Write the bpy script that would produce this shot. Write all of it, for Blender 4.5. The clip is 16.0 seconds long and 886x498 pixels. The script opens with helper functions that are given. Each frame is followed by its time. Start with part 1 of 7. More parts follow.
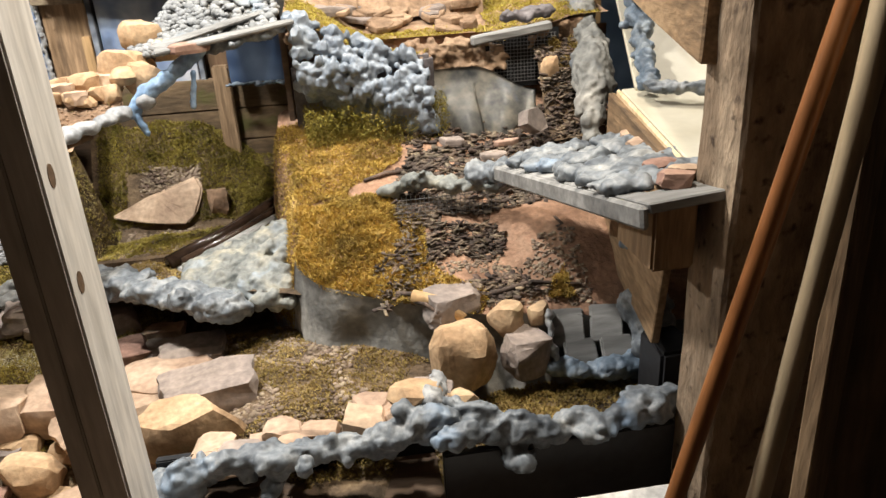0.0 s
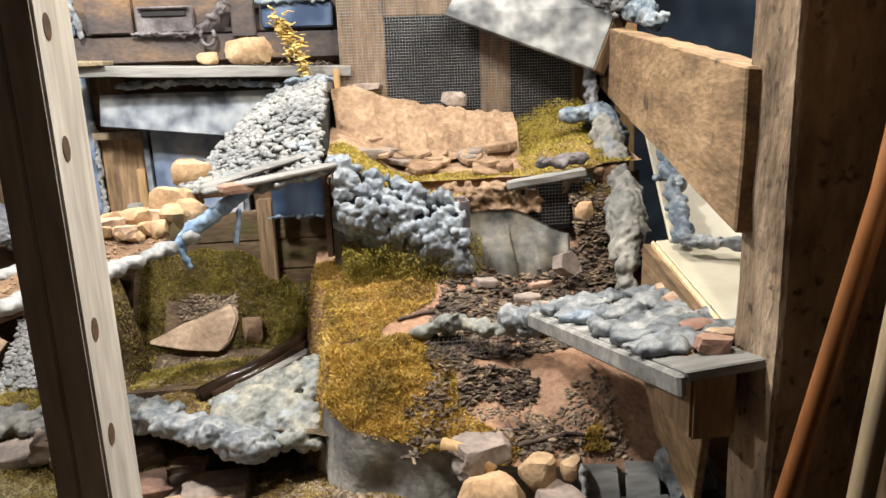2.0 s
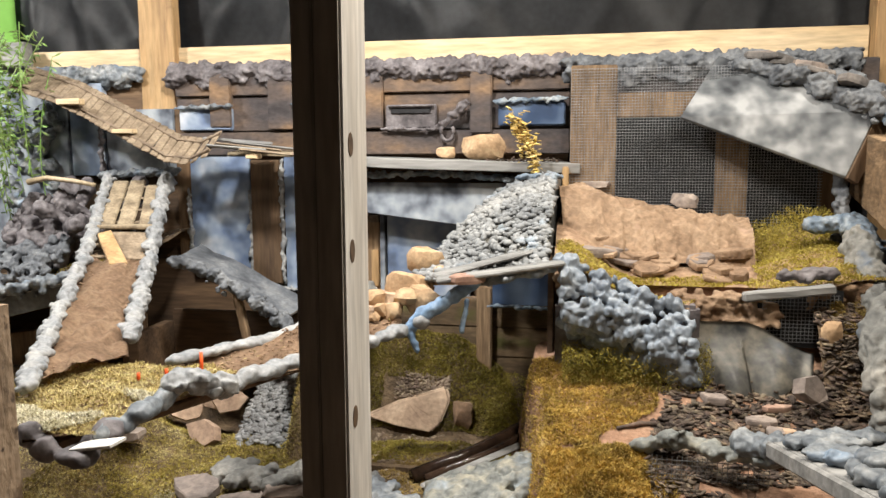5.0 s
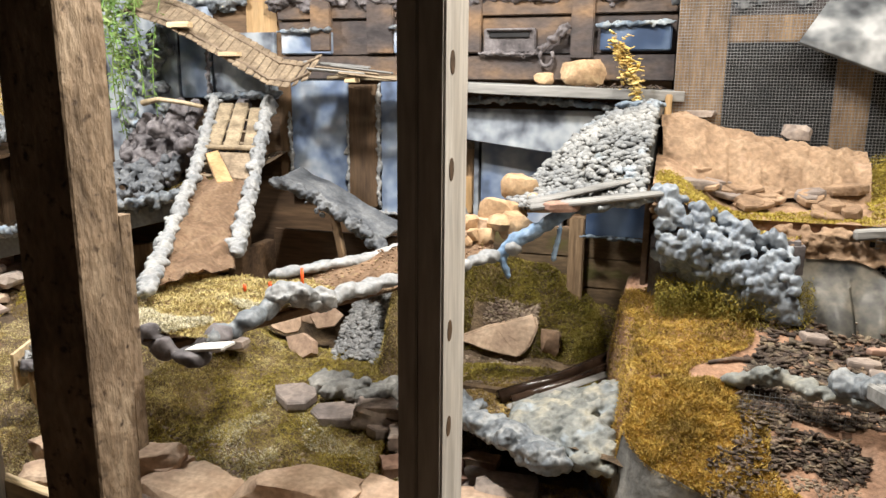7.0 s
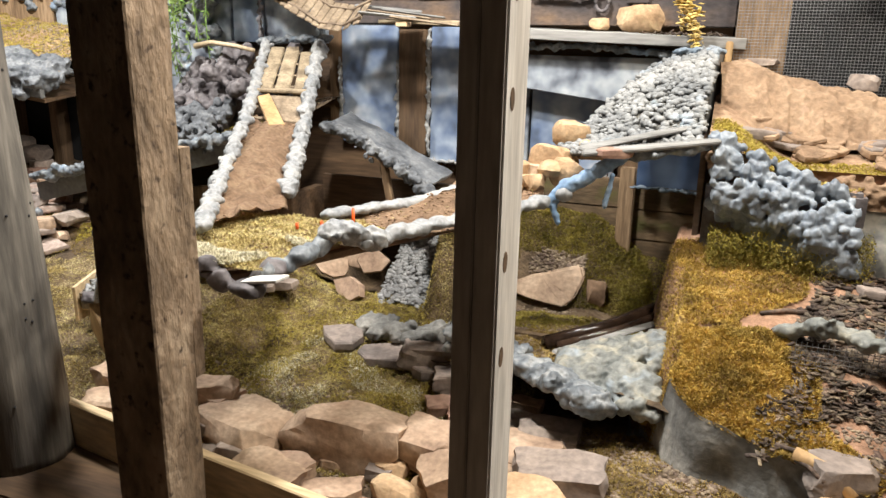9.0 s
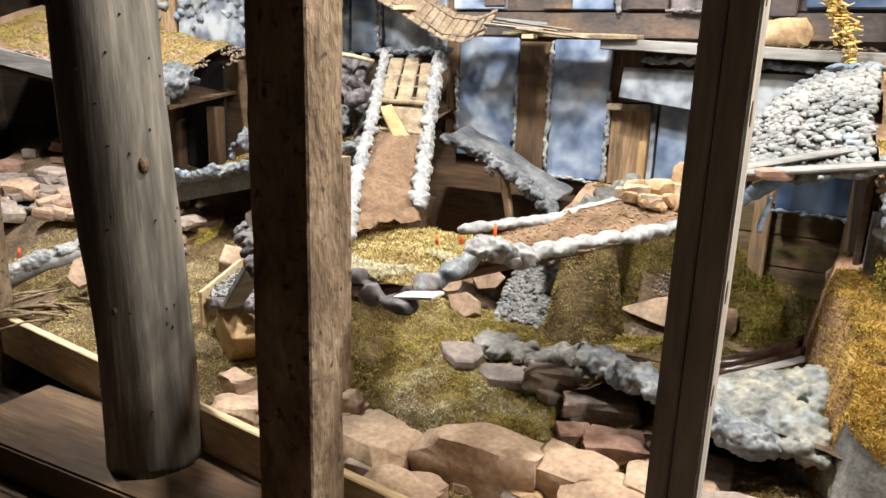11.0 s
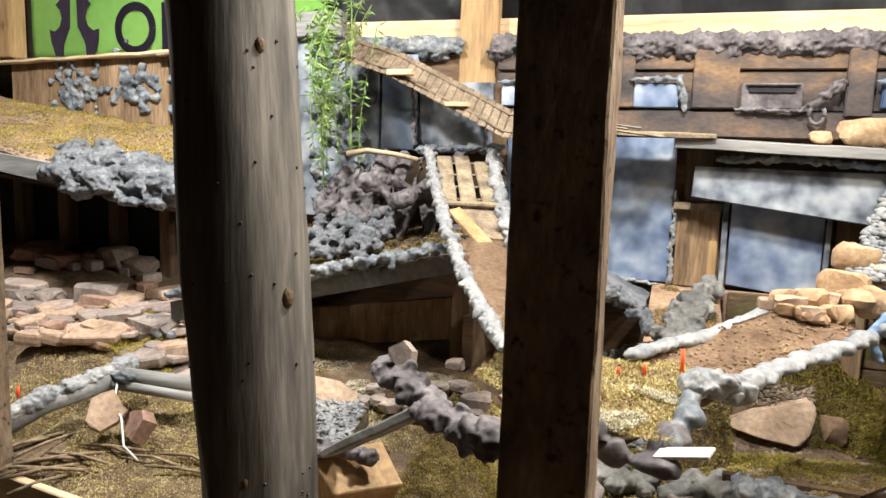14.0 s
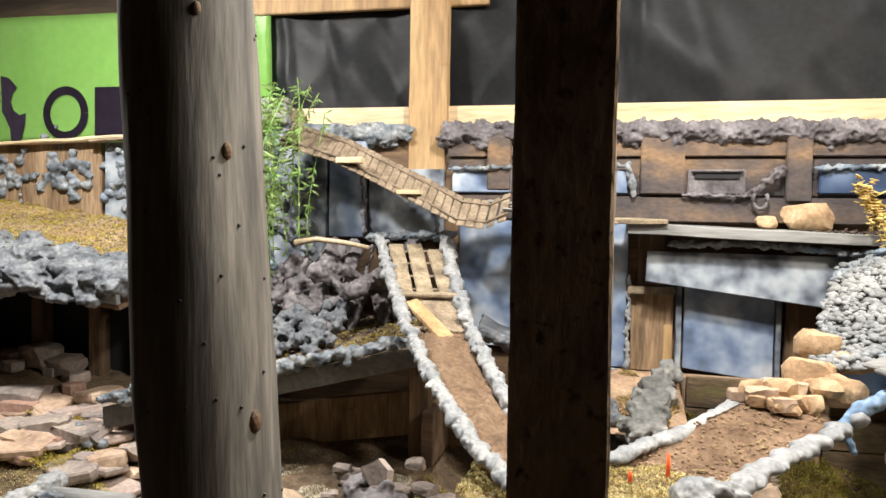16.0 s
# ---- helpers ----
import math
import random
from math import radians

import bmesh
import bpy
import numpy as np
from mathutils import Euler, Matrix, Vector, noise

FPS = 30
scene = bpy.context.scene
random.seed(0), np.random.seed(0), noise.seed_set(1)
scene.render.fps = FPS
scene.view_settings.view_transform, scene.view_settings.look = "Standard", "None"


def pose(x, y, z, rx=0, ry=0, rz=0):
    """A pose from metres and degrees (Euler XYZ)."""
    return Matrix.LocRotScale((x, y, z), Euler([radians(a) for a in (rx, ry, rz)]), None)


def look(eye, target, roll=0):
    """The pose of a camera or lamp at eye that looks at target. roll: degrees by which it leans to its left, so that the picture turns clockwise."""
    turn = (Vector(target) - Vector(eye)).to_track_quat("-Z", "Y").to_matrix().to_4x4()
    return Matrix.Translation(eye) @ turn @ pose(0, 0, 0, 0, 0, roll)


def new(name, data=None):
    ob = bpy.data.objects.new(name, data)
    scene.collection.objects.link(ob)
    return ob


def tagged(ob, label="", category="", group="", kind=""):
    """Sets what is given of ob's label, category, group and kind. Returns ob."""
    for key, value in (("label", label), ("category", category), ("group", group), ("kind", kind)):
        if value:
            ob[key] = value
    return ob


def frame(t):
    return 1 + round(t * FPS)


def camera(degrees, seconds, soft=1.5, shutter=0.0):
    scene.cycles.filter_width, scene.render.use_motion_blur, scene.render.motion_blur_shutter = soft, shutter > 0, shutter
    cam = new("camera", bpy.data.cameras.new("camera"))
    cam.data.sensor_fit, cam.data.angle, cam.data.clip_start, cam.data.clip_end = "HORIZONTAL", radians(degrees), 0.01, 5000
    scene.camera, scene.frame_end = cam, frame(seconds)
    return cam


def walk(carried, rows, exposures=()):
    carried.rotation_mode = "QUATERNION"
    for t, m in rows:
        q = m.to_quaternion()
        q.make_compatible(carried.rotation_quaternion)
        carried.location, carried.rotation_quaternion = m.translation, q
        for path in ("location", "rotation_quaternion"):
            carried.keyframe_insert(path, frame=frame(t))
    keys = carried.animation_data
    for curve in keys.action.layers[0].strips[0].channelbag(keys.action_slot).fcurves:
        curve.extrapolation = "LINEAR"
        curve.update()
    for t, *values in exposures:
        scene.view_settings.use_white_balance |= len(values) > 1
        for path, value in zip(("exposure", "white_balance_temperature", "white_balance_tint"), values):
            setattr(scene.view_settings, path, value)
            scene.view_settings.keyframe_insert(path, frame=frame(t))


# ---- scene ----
cam = camera(62.7, 16.0)
PATH = [
    (0, (-0.544, 0.303, 1.219), (-0.297, 2.126, 0.435), -3.3),
    (0.5, (-0.543, 0.302, 1.226), (-0.297, 2.147, 0.494), -3.1),
    (1, (-0.542, 0.305, 1.24), (-0.306, 2.174, 0.57), -2.8),
    (1.5, (-0.542, 0.307, 1.255), (-0.325, 2.209, 0.675), -2.5),
    (2, (-0.543, 0.316, 1.266), (-0.355, 2.251, 0.796), -2.2),
    (2.5, (-0.549, 0.317, 1.287), (-0.386, 2.277, 0.924), -1.8),
    (3, (-0.556, 0.313, 1.305), (-0.435, 2.291, 1.031), -1.5),
    (3.5, (-0.56, 0.317, 1.316), (-0.509, 2.303, 1.09), -1.4),
    (4, (-0.57, 0.316, 1.313), (-0.633, 2.304, 1.107), -1.1),
    (4.5, (-0.589, 0.314, 1.299), (-0.799, 2.292, 1.093), -0.5),
    (5, (-0.605, 0.309, 1.305), (-0.951, 2.264, 1.068), -0.2),
    (7.5, (-0.61, 0.294, 1.282), (-1.197, 2.147, 0.813), 0.6),
    (8, (-0.606, 0.299, 1.267), (-1.198, 2.14, 0.758), 0.7),
    (8.5, (-0.608, 0.292, 1.269), (-1.227, 2.118, 0.736), 0.9),
    (9, (-0.624, 0.279, 1.263), (-1.298, 2.083, 0.723), 1.2),
    (9.5, (-0.66, 0.267, 1.258), (-1.412, 2.04, 0.718), 1.5),
    (10, (-0.695, 0.259, 1.256), (-1.52, 2.002, 0.725), 1.7),
    (10.2, (-0.709, 0.256, 1.255), (-1.558, 1.987, 0.725), 1.8),
    (12.5, (-1.12, 0.307, 1.249), (-1.901, 2.096, 0.813), 1.5),
    (13, (-1.259, 0.26, 1.256), (-1.97, 2.086, 0.853), 1.5),
    (13.5, (-1.328, 0.249, 1.259), (-1.981, 2.107, 0.911), 1.7),
    (14, (-1.386, 0.283, 1.271), (-2.0, 2.166, 0.996), 1.8),
    (14.5, (-1.44, 0.326, 1.297), (-2.018, 2.231, 1.109), 1.8),
    (15, (-1.463, 0.328, 1.319), (-1.993, 2.252, 1.194), 1.6),
    (15.5, (-1.482, 0.325, 1.327), (-1.961, 2.264, 1.24), 1.2),
    (16, (-1.483, 0.327, 1.326), (-1.92, 2.277, 1.246), 1.0),
]
EXPOSURES = [(0, 0.25), (1.5, 0.2), (3, 0.03), (5, -0.17), (7.5, 0.08), (9, 0.1), (10, 0.17), (12.5, 0.25), (14, 0.1), (16, 0.0)]

# The plan below is drawn in units of 1.44 m, with its floor at 0.24; W() turns a place of the plan into metres.
S, Z0 = 1.44, 0.24


def W(p):
    return Vector((S * p[0], S * p[1], S * (p[2] - Z0)))


walk(cam, [(t, look(W(eye), W(target), roll)) for t, eye, target, roll in PATH], EXPOSURES)

# ---- light: shop lamps that hang over the course, out of view ----
world = bpy.data.worlds.new("world")
scene.world = world
world.use_nodes = True
world.node_tree.nodes["Background"].inputs[0].default_value = (0.05, 0.055, 0.065, 1)
world.node_tree.nodes["Background"].inputs[1].default_value = 0.25


def area(name, eye, target, watts, size, colour):
    lamp = bpy.data.lights.new(name, "AREA")
    lamp.energy, lamp.size, lamp.color = watts, size, colour
    ob = new(name, lamp)
    ob.matrix_world = look(W(eye), W(target))
    return ob


LAMPS = [((-0.30, 1.36, 2.46), (-0.45, 1.8, 0.7), 56, (1.0, 0.90, 0.76)),
         ((-1.30, 1.78, 2.46), (-1.35, 1.85, 0.7), 110, (1.0, 0.96, 0.90)),
         ((-3.08, 1.72, 2.46), (-2.95, 2.1, 0.7), 124, (1.0, 0.97, 0.92)),
         ((0.36, 2.05, 2.44), (-1.5, 1.50, 0.9), 60, (1.0, 0.93, 0.82))]
for eye, target, watts, colour in LAMPS:
    area("lamp_light", eye, target, watts, 0.22, colour)


# ---- materials ----
def mat(name, cols, scale=6.0, rough=0.8, bump=0.3, bscale=60.0, metal=0.0, stretch=(1, 1, 1), spots=None, island=0.0, contrast=(0.3, 0.7), bdist=0.004, detail=8.0, spec=0.4, fine=0.7):
    """Noise through a ramp of colours, a second, finer noise over it, and a bump. island: brightness that varies piece by piece."""
    m = bpy.data.materials.new(name)
    m.use_nodes = True
    nt = m.node_tree
    b = nt.nodes["Principled BSDF"]
    N, L = nt.nodes.new, nt.links.new
    tc = N("ShaderNodeTexCoord")
    mp = N("ShaderNodeMapping")
    mp.inputs["Scale"].default_value = stretch
    geo = N("ShaderNodeNewGeometry")
    L(geo.outputs["Position"], mp.inputs["Vector"])
    n1 = N("ShaderNodeTexNoise")
    n1.inputs["Scale"].default_value, n1.inputs["Detail"].default_value = scale, detail
    n1.inputs["Roughness"].default_value = 0.62
    L(mp.outputs[0], n1.inputs["Vector"])
    ramp = N("ShaderNodeValToRGB")
    el = ramp.color_ramp.elements
    lo, hi = contrast
    for i, c in enumerate(cols):
        pos = lo + (hi - lo) * i / max(1, len(cols) - 1)
        e = el[i] if i < 2 else el.new(pos)
        e.position, e.color = pos, (*c, 1)
    L(n1.outputs["Fac"], ramp.inputs[0])
    n2 = N("ShaderNodeTexNoise")
    n2.inputs["Scale"].default_value, n2.inputs["Detail"].default_value = bscale, 6.0
    L(mp.outputs[0], n2.inputs["Vector"])
    mul = N("ShaderNodeMixRGB")
    mul.blend_type, mul.inputs[0].default_value = "MULTIPLY", fine
    r2 = N("ShaderNodeMapRange")
    r2.inputs["From Min"].default_value, r2.inputs["From Max"].default_value = 0.3, 0.7
    r2.inputs["To Min"].default_value, r2.inputs["To Max"].default_value = 0.62, 1.25
    L(n2.outputs["Fac"], r2.inputs["Value"])
    L(ramp.outputs[0], mul.inputs[1])
    L(r2.outputs[0], mul.inputs[2])
    out = mul.outputs[0]
    if spots:
        n3 = N("ShaderNodeTexNoise")
        n3.inputs["Scale"].default_value, n3.inputs["Detail"].default_value = spots[1], 5.0
        L(geo.outputs["Position"], n3.inputs["Vector"])
        r3 = N("ShaderNodeMapRange")
        r3.inputs["From Min"].default_value, r3.inputs["From Max"].default_value = spots[2], spots[2] + 0.12
        L(n3.outputs["Fac"], r3.inputs["Value"])
        mix = N("ShaderNodeMixRGB")
        mix.inputs[2].default_value = (*spots[0], 1)
        L(r3.outputs[0], mix.inputs[0])
        L(out, mix.inputs[1])
        out = mix.outputs[0]
    if island:
        hsv = N("ShaderNodeHueSaturation")
        r4 = N("ShaderNodeMapRange")
        r4.inputs["To Min"].default_value, r4.inputs["To Max"].default_value = 1 - island, 1 + island
        L(geo.outputs["Random Per Island"], r4.inputs["Value"])
        L(r4.outputs[0], hsv.inputs["Value"])
        r5 = N("ShaderNodeMapRange")
        r5.inputs["To Min"].default_value, r5.inputs["To Max"].default_value = 0.5 - island * 0.05, 0.5 + island * 0.05
        L(geo.outputs["Random Per Island"], r5.inputs["Value"])
        L(r5.outputs[0], hsv.inputs["Hue"])
        L(out, hsv.inputs["Color"])
        out = hsv.outputs[0]
    L(out, b.inputs["Base Color"])
    b.inputs["Roughness"].default_value, b.inputs["Metallic"].default_value = rough, metal
    b.inputs["Specular IOR Level"].default_value = spec
    bp = N("ShaderNodeBump")
    bp.inputs["Strength"].default_value, bp.inputs["Distance"].default_value = bump, bdist
    L(n2.outputs["Fac"], bp.inputs["Height"])
    L(bp.outputs[0], b.inputs["Normal"])
    return m


GX, GY, GZ = (0.12, 1, 1), (1, 0.12, 1), (1, 1, 0.12)  # the way the grain runs
M = dict(
    foam=mat("foam", [(0.055, 0.065, 0.08), (0.16, 0.18, 0.20), (0.36, 0.37, 0.37)], 14, 0.5, 0.2, 70, spots=((0.24, 0.33, 0.45), 5, 0.58)),
    foam_blue=mat("foam_blue", [(0.054, 0.081, 0.113), (0.153, 0.198, 0.252), (0.342, 0.378, 0.396)], 13, 0.5, 0.3, 70),
    foam_bead=mat("foam_bead", [(0.10, 0.12, 0.15), (0.20, 0.235, 0.28), (0.30, 0.335, 0.375)], 10, 0.42, 0.12, 70),
    crust=mat("crust", [(0.10, 0.105, 0.105), (0.24, 0.24, 0.225), (0.42, 0.40, 0.36)], 7, 0.7, 0.5, 45, spots=((0.12, 0.16, 0.22), 6, 0.60)),
    hewn=mat("hewn", [(0.10, 0.07, 0.045), (0.25, 0.18, 0.12), (0.40, 0.31, 0.22)], 9, 0.9, 1.0, 48, stretch=(1, 1, 0.4), spots=((0.06, 0.04, 0.028), 34, 0.60), bdist=0.012),
    limb_blue=mat("limb_blue", [(0.10, 0.17, 0.29), (0.20, 0.31, 0.47), (0.34, 0.44, 0.56)], 12, 0.45, 0.15, 70),
    foam_white=mat("foam_white", [(0.158, 0.173, 0.187), (0.274, 0.281, 0.288), (0.374, 0.374, 0.360)], 9, 0.55, 0.35, 70),
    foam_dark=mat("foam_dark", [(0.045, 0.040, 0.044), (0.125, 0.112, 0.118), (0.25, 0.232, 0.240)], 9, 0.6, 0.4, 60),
    foam_cream=mat("foam_cream", [(0.07, 0.08, 0.08), (0.19, 0.20, 0.19), (0.36, 0.34, 0.27)], 13, 0.6, 0.4, 60, spots=((0.30, 0.36, 0.42), 6, 0.58)),
    spray=mat("spray", [(0.05, 0.06, 0.085), (0.145, 0.20, 0.32), (0.30, 0.365, 0.47), (0.56, 0.59, 0.64)], 5.0, 0.5, 0.1, 40, detail=2.5, contrast=(0.28, 0.72), fine=0.12),
    spray_pale=mat("spray_pale", [(0.041, 0.049, 0.066), (0.148, 0.168, 0.205), (0.279, 0.316, 0.361), (0.394, 0.426, 0.459)], 6.5, 0.5, 0.1, 40, detail=2.5, contrast=(0.34, 0.62), fine=0.12),
    spray_blue=mat("spray_blue", [(0.01, 0.015, 0.03), (0.04, 0.07, 0.14), (0.22, 0.30, 0.44)], 4, 0.45, 0.1, 40, detail=1.5, fine=0.12),
    spray_grey=mat("spray_grey", [(0.025, 0.028, 0.034), (0.085, 0.093, 0.102), (0.187, 0.196, 0.204), (0.323, 0.332, 0.340)], 6.5, 0.5, 0.1, 40, detail=2.5, contrast=(0.34, 0.64), fine=0.12),
    foam_grey=mat("foam_grey", [(0.05, 0.055, 0.065), (0.12, 0.13, 0.145), (0.24, 0.25, 0.26)], 9, 0.6, 0.35, 70),
    timber_x=mat("timber_x", [(0.05, 0.035, 0.022), (0.13, 0.09, 0.052), (0.24, 0.165, 0.095)], 10, 0.85, 0.9, 70, stretch=(0.3, 1, 1), spots=((0.11, 0.10, 0.035), 7, 0.55)),
    barn=mat("barn", [(0.014, 0.010, 0.007), (0.04, 0.027, 0.017), (0.085, 0.055, 0.034)], 6, 0.85, 0.5, 60, stretch=GX),
    wood_dark=mat("wood_dark", [(0.045, 0.028, 0.018), (0.11, 0.068, 0.040), (0.20, 0.125, 0.07)], 9, 0.75, 0.5, 70, stretch=GX),
    wood_dark_z=mat("wood_dark_z", [(0.05, 0.03, 0.018), (0.12, 0.075, 0.042), (0.24, 0.15, 0.085)], 9, 0.75, 0.6, 70, stretch=GZ),
    timber=mat("timber", [(0.10, 0.065, 0.038), (0.25, 0.165, 0.095), (0.40, 0.28, 0.17)], 10, 0.8, 0.8, 80, stretch=GZ, spots=((0.05, 0.03, 0.018), 14, 0.66)),
    timber_y=mat("timber_y", [(0.10, 0.065, 0.038), (0.24, 0.155, 0.085), (0.38, 0.26, 0.15)], 10, 0.8, 0.7, 80, stretch=GY, spots=((0.07, 0.05, 0.035), 9, 0.62)),
    pine=mat("pine", [(0.50, 0.36, 0.20), (0.64, 0.49, 0.30), (0.73, 0.59, 0.40)], 8, 0.6, 0.15, 60, stretch=GX),
    pine_z=mat("pine_z", [(0.28, 0.17, 0.085), (0.42, 0.27, 0.13), (0.52, 0.36, 0.19)], 8, 0.65, 0.25, 60, stretch=GZ, spots=((0.20, 0.11, 0.05), 8, 0.68)),
    stud=mat("stud", [(0.52, 0.49, 0.45), (0.68, 0.655, 0.615), (0.77, 0.75, 0.72)], 8, 0.6, 0.2, 60, stretch=GZ),
    log=mat("log", [(0.050, 0.046, 0.042), (0.135, 0.122, 0.105), (0.26, 0.235, 0.20)], 12, 0.75, 0.55, 70, stretch=(1, 1, 0.10)),
    slat=mat("slat", [(0.12, 0.088, 0.06), (0.23, 0.175, 0.12), (0.34, 0.27, 0.19)], 14, 0.75, 0.4, 80, island=0.25),
    greyplank=mat("greyplank", [(0.10, 0.10, 0.10), (0.22, 0.22, 0.215), (0.36, 0.355, 0.345)], 8, 0.7, 0.4, 60, stretch=GX),
    burnt=mat("burnt", [(0.02, 0.018, 0.02), (0.065, 0.055, 0.056), (0.115, 0.085, 0.07), (0.24, 0.15, 0.085)], 3.2, 0.7, 0.4, 60, stretch=(0.6, 1, 1.2), detail=3, contrast=(0.32, 0.66)),
    rock=mat("rock", [(0.24, 0.16, 0.115), (0.41, 0.29, 0.205), (0.53, 0.40, 0.295)], 5, 0.85, 0.6, 50, island=0.12),
    bank_rock=mat("bank_rock", [(0.15, 0.095, 0.06), (0.29, 0.195, 0.125), (0.40, 0.285, 0.19)], 6, 0.9, 0.9, 45, bdist=0.01, spots=((0.40, 0.26, 0.20), 6, 0.64)),
    rock_grey=mat("rock_grey", [(0.14, 0.12, 0.11), (0.26, 0.215, 0.19), (0.38, 0.31, 0.26)], 5, 0.85, 0.6, 50, island=0.12),
    slate=mat("slate", [(0.085, 0.08, 0.078), (0.17, 0.155, 0.145), (0.29, 0.255, 0.23)], 6, 0.8, 0.6, 50, island=0.12),
    rock_pink=mat("rock_pink", [(0.25, 0.19, 0.165), (0.37, 0.29, 0.25), (0.47, 0.385, 0.335)], 6, 0.85, 0.6, 50, island=0.12),
    rock_red=mat("rock_red", [(0.20, 0.115, 0.085), (0.31, 0.19, 0.145), (0.41, 0.28, 0.215)], 6, 0.85, 0.6, 50, island=0.12),
    boulder=mat("boulder", [(0.26, 0.16, 0.085), (0.43, 0.29, 0.17), (0.55, 0.41, 0.26)], 7, 0.85, 0.7, 60, spots=((0.34, 0.27, 0.15), 9, 0.62)),
    boulder_brown=mat("boulder_brown", [(0.14, 0.085, 0.05), (0.25, 0.16, 0.10), (0.35, 0.24, 0.155)], 7, 0.9, 0.7, 60),
    soil=mat("soil", [(0.05, 0.035, 0.022), (0.13, 0.09, 0.055), (0.24, 0.17, 0.10)], 9, 0.95, 1.0, 70, bdist=0.01),
    dirt=mat("dirt", [(0.20, 0.125, 0.078), (0.34, 0.225, 0.145), (0.45, 0.32, 0.21)], 8, 0.95, 0.9, 60, bdist=0.008),
    red_dirt=mat("red_dirt", [(0.17, 0.095, 0.06), (0.29, 0.17, 0.11), (0.38, 0.245, 0.165)], 8, 0.95, 0.9, 60, bdist=0.008),
    cement=mat("cement", [(0.07, 0.07, 0.068), (0.19, 0.19, 0.18), (0.42, 0.40, 0.36)], 4, 0.8, 0.6, 40, bdist=0.008),
    gravel=mat("gravel", [(0.12, 0.088, 0.06), (0.22, 0.165, 0.12), (0.35, 0.275, 0.205)], 9, 0.85, 0.4, 60, island=0.35),
    gravel_grey=mat("gravel_grey", [(0.140, 0.149, 0.159), (0.228, 0.237, 0.242), (0.325, 0.325, 0.316)], 5, 0.75, 0.4, 60, island=0.25, spots=((0.30, 0.38, 0.46), 4, 0.60)),
    gravel_dark=mat("gravel_dark", [(0.15, 0.155, 0.16), (0.26, 0.265, 0.27), (0.38, 0.38, 0.37)], 5, 0.75, 0.4, 60, island=0.25),
    bark=mat("bark", [(0.035, 0.028, 0.024), (0.10, 0.075, 0.058), (0.24, 0.17, 0.12)], 20, 0.9, 0.5, 80, island=0.5),
    moss_gold=mat("moss_gold", [(0.18, 0.125, 0.04), (0.33, 0.23, 0.065), (0.49, 0.33, 0.085), (0.60, 0.45, 0.19)], 6.5, 0.9, 0.2, 60, island=0.24, spec=0.08),
    moss_yellow=mat("moss_yellow", [(0.26, 0.20, 0.04), (0.40, 0.32, 0.07), (0.52, 0.43, 0.14)], 7, 0.9, 0.2, 60, island=0.24, spec=0.08),
    moss_olive=mat("moss_olive", [(0.13, 0.115, 0.025), (0.27, 0.22, 0.05), (0.42, 0.35, 0.11)], 7, 0.9, 0.2, 60, island=0.24, spec=0.08),
    moss_lawn=mat("moss_lawn", [(0.13, 0.10, 0.03), (0.27, 0.21, 0.06), (0.42, 0.34, 0.13), (0.56, 0.49, 0.26)], 8, 0.9, 0.2, 60, island=0.3, spec=0.08),
    moss_brown=mat("moss_brown", [(0.15, 0.11, 0.04), (0.30, 0.215, 0.075), (0.44, 0.33, 0.14)], 7, 0.9, 0.2, 60, island=0.24, spec=0.08),
    straw=mat("straw", [(0.36, 0.28, 0.11), (0.52, 0.43, 0.20), (0.62, 0.55, 0.32)], 9, 0.85, 0.2, 60, island=0.24, spec=0.08),
    straw_gold=mat("straw_gold", [(0.50, 0.34, 0.08), (0.66, 0.48, 0.16), (0.74, 0.58, 0.26)], 9, 0.8, 0.2, 60, island=0.2),
    straw_pale=mat("straw_pale", [(0.52, 0.48, 0.34), (0.64, 0.60, 0.46), (0.72, 0.69, 0.58)], 9, 0.85, 0.2, 60, island=0.24, spec=0.08),
    leaf=mat("leaf", [(0.08, 0.15, 0.03), (0.18, 0.29, 0.07), (0.34, 0.44, 0.16)], 9, 0.6, 0.1, 60, island=0.4),
    twig=mat("twig", [(0.10, 0.07, 0.045), (0.22, 0.16, 0.10), (0.34, 0.25, 0.16)], 20, 0.85, 0.5, 80),
    plastic_black=mat("plastic_black", [(0.018, 0.019, 0.022), (0.028, 0.03, 0.034)], 3, 0.5, 0.1, 30),
    curtain=mat("curtain", [(0.022, 0.036, 0.062), (0.062, 0.095, 0.15), (0.125, 0.175, 0.25)], 2.5, 0.5, 0.1, 30, detail=2, fine=0.12),
    wire=mat("wire", [(0.22, 0.23, 0.25), (0.34, 0.35, 0.37)], 5, 0.5, 0.1, 40, metal=0.5),
    # near-black colour that stands in for shade in openings and behind mesh
    deep_shade=mat("deep_shade", [(0.010, 0.011, 0.013), (0.018, 0.019, 0.022)], 3, 0.9, 0.1, 30),
    black=mat("black", [(0.012, 0.012, 0.014), (0.025, 0.025, 0.028)], 4, 0.5, 0.15, 40),
    metal=mat("metal", [(0.10, 0.105, 0.11), (0.22, 0.225, 0.22)], 4, 0.45, 0.2, 40, metal=0.3),
    banner=mat("banner", [(0.32, 0.66, 0.15), (0.38, 0.72, 0.19)], 2, 0.22, 0.05, 20, fine=0.12),
    banner_dark=mat("banner_dark", [(0.028, 0.022, 0.035), (0.04, 0.03, 0.05)], 3, 0.3, 0.05, 20),
    cream=mat("cream", [(0.396, 0.353, 0.259), (0.490, 0.454, 0.360), (0.540, 0.511, 0.432)], 2.5, 0.55, 0.1, 40, detail=3, fine=0.12),
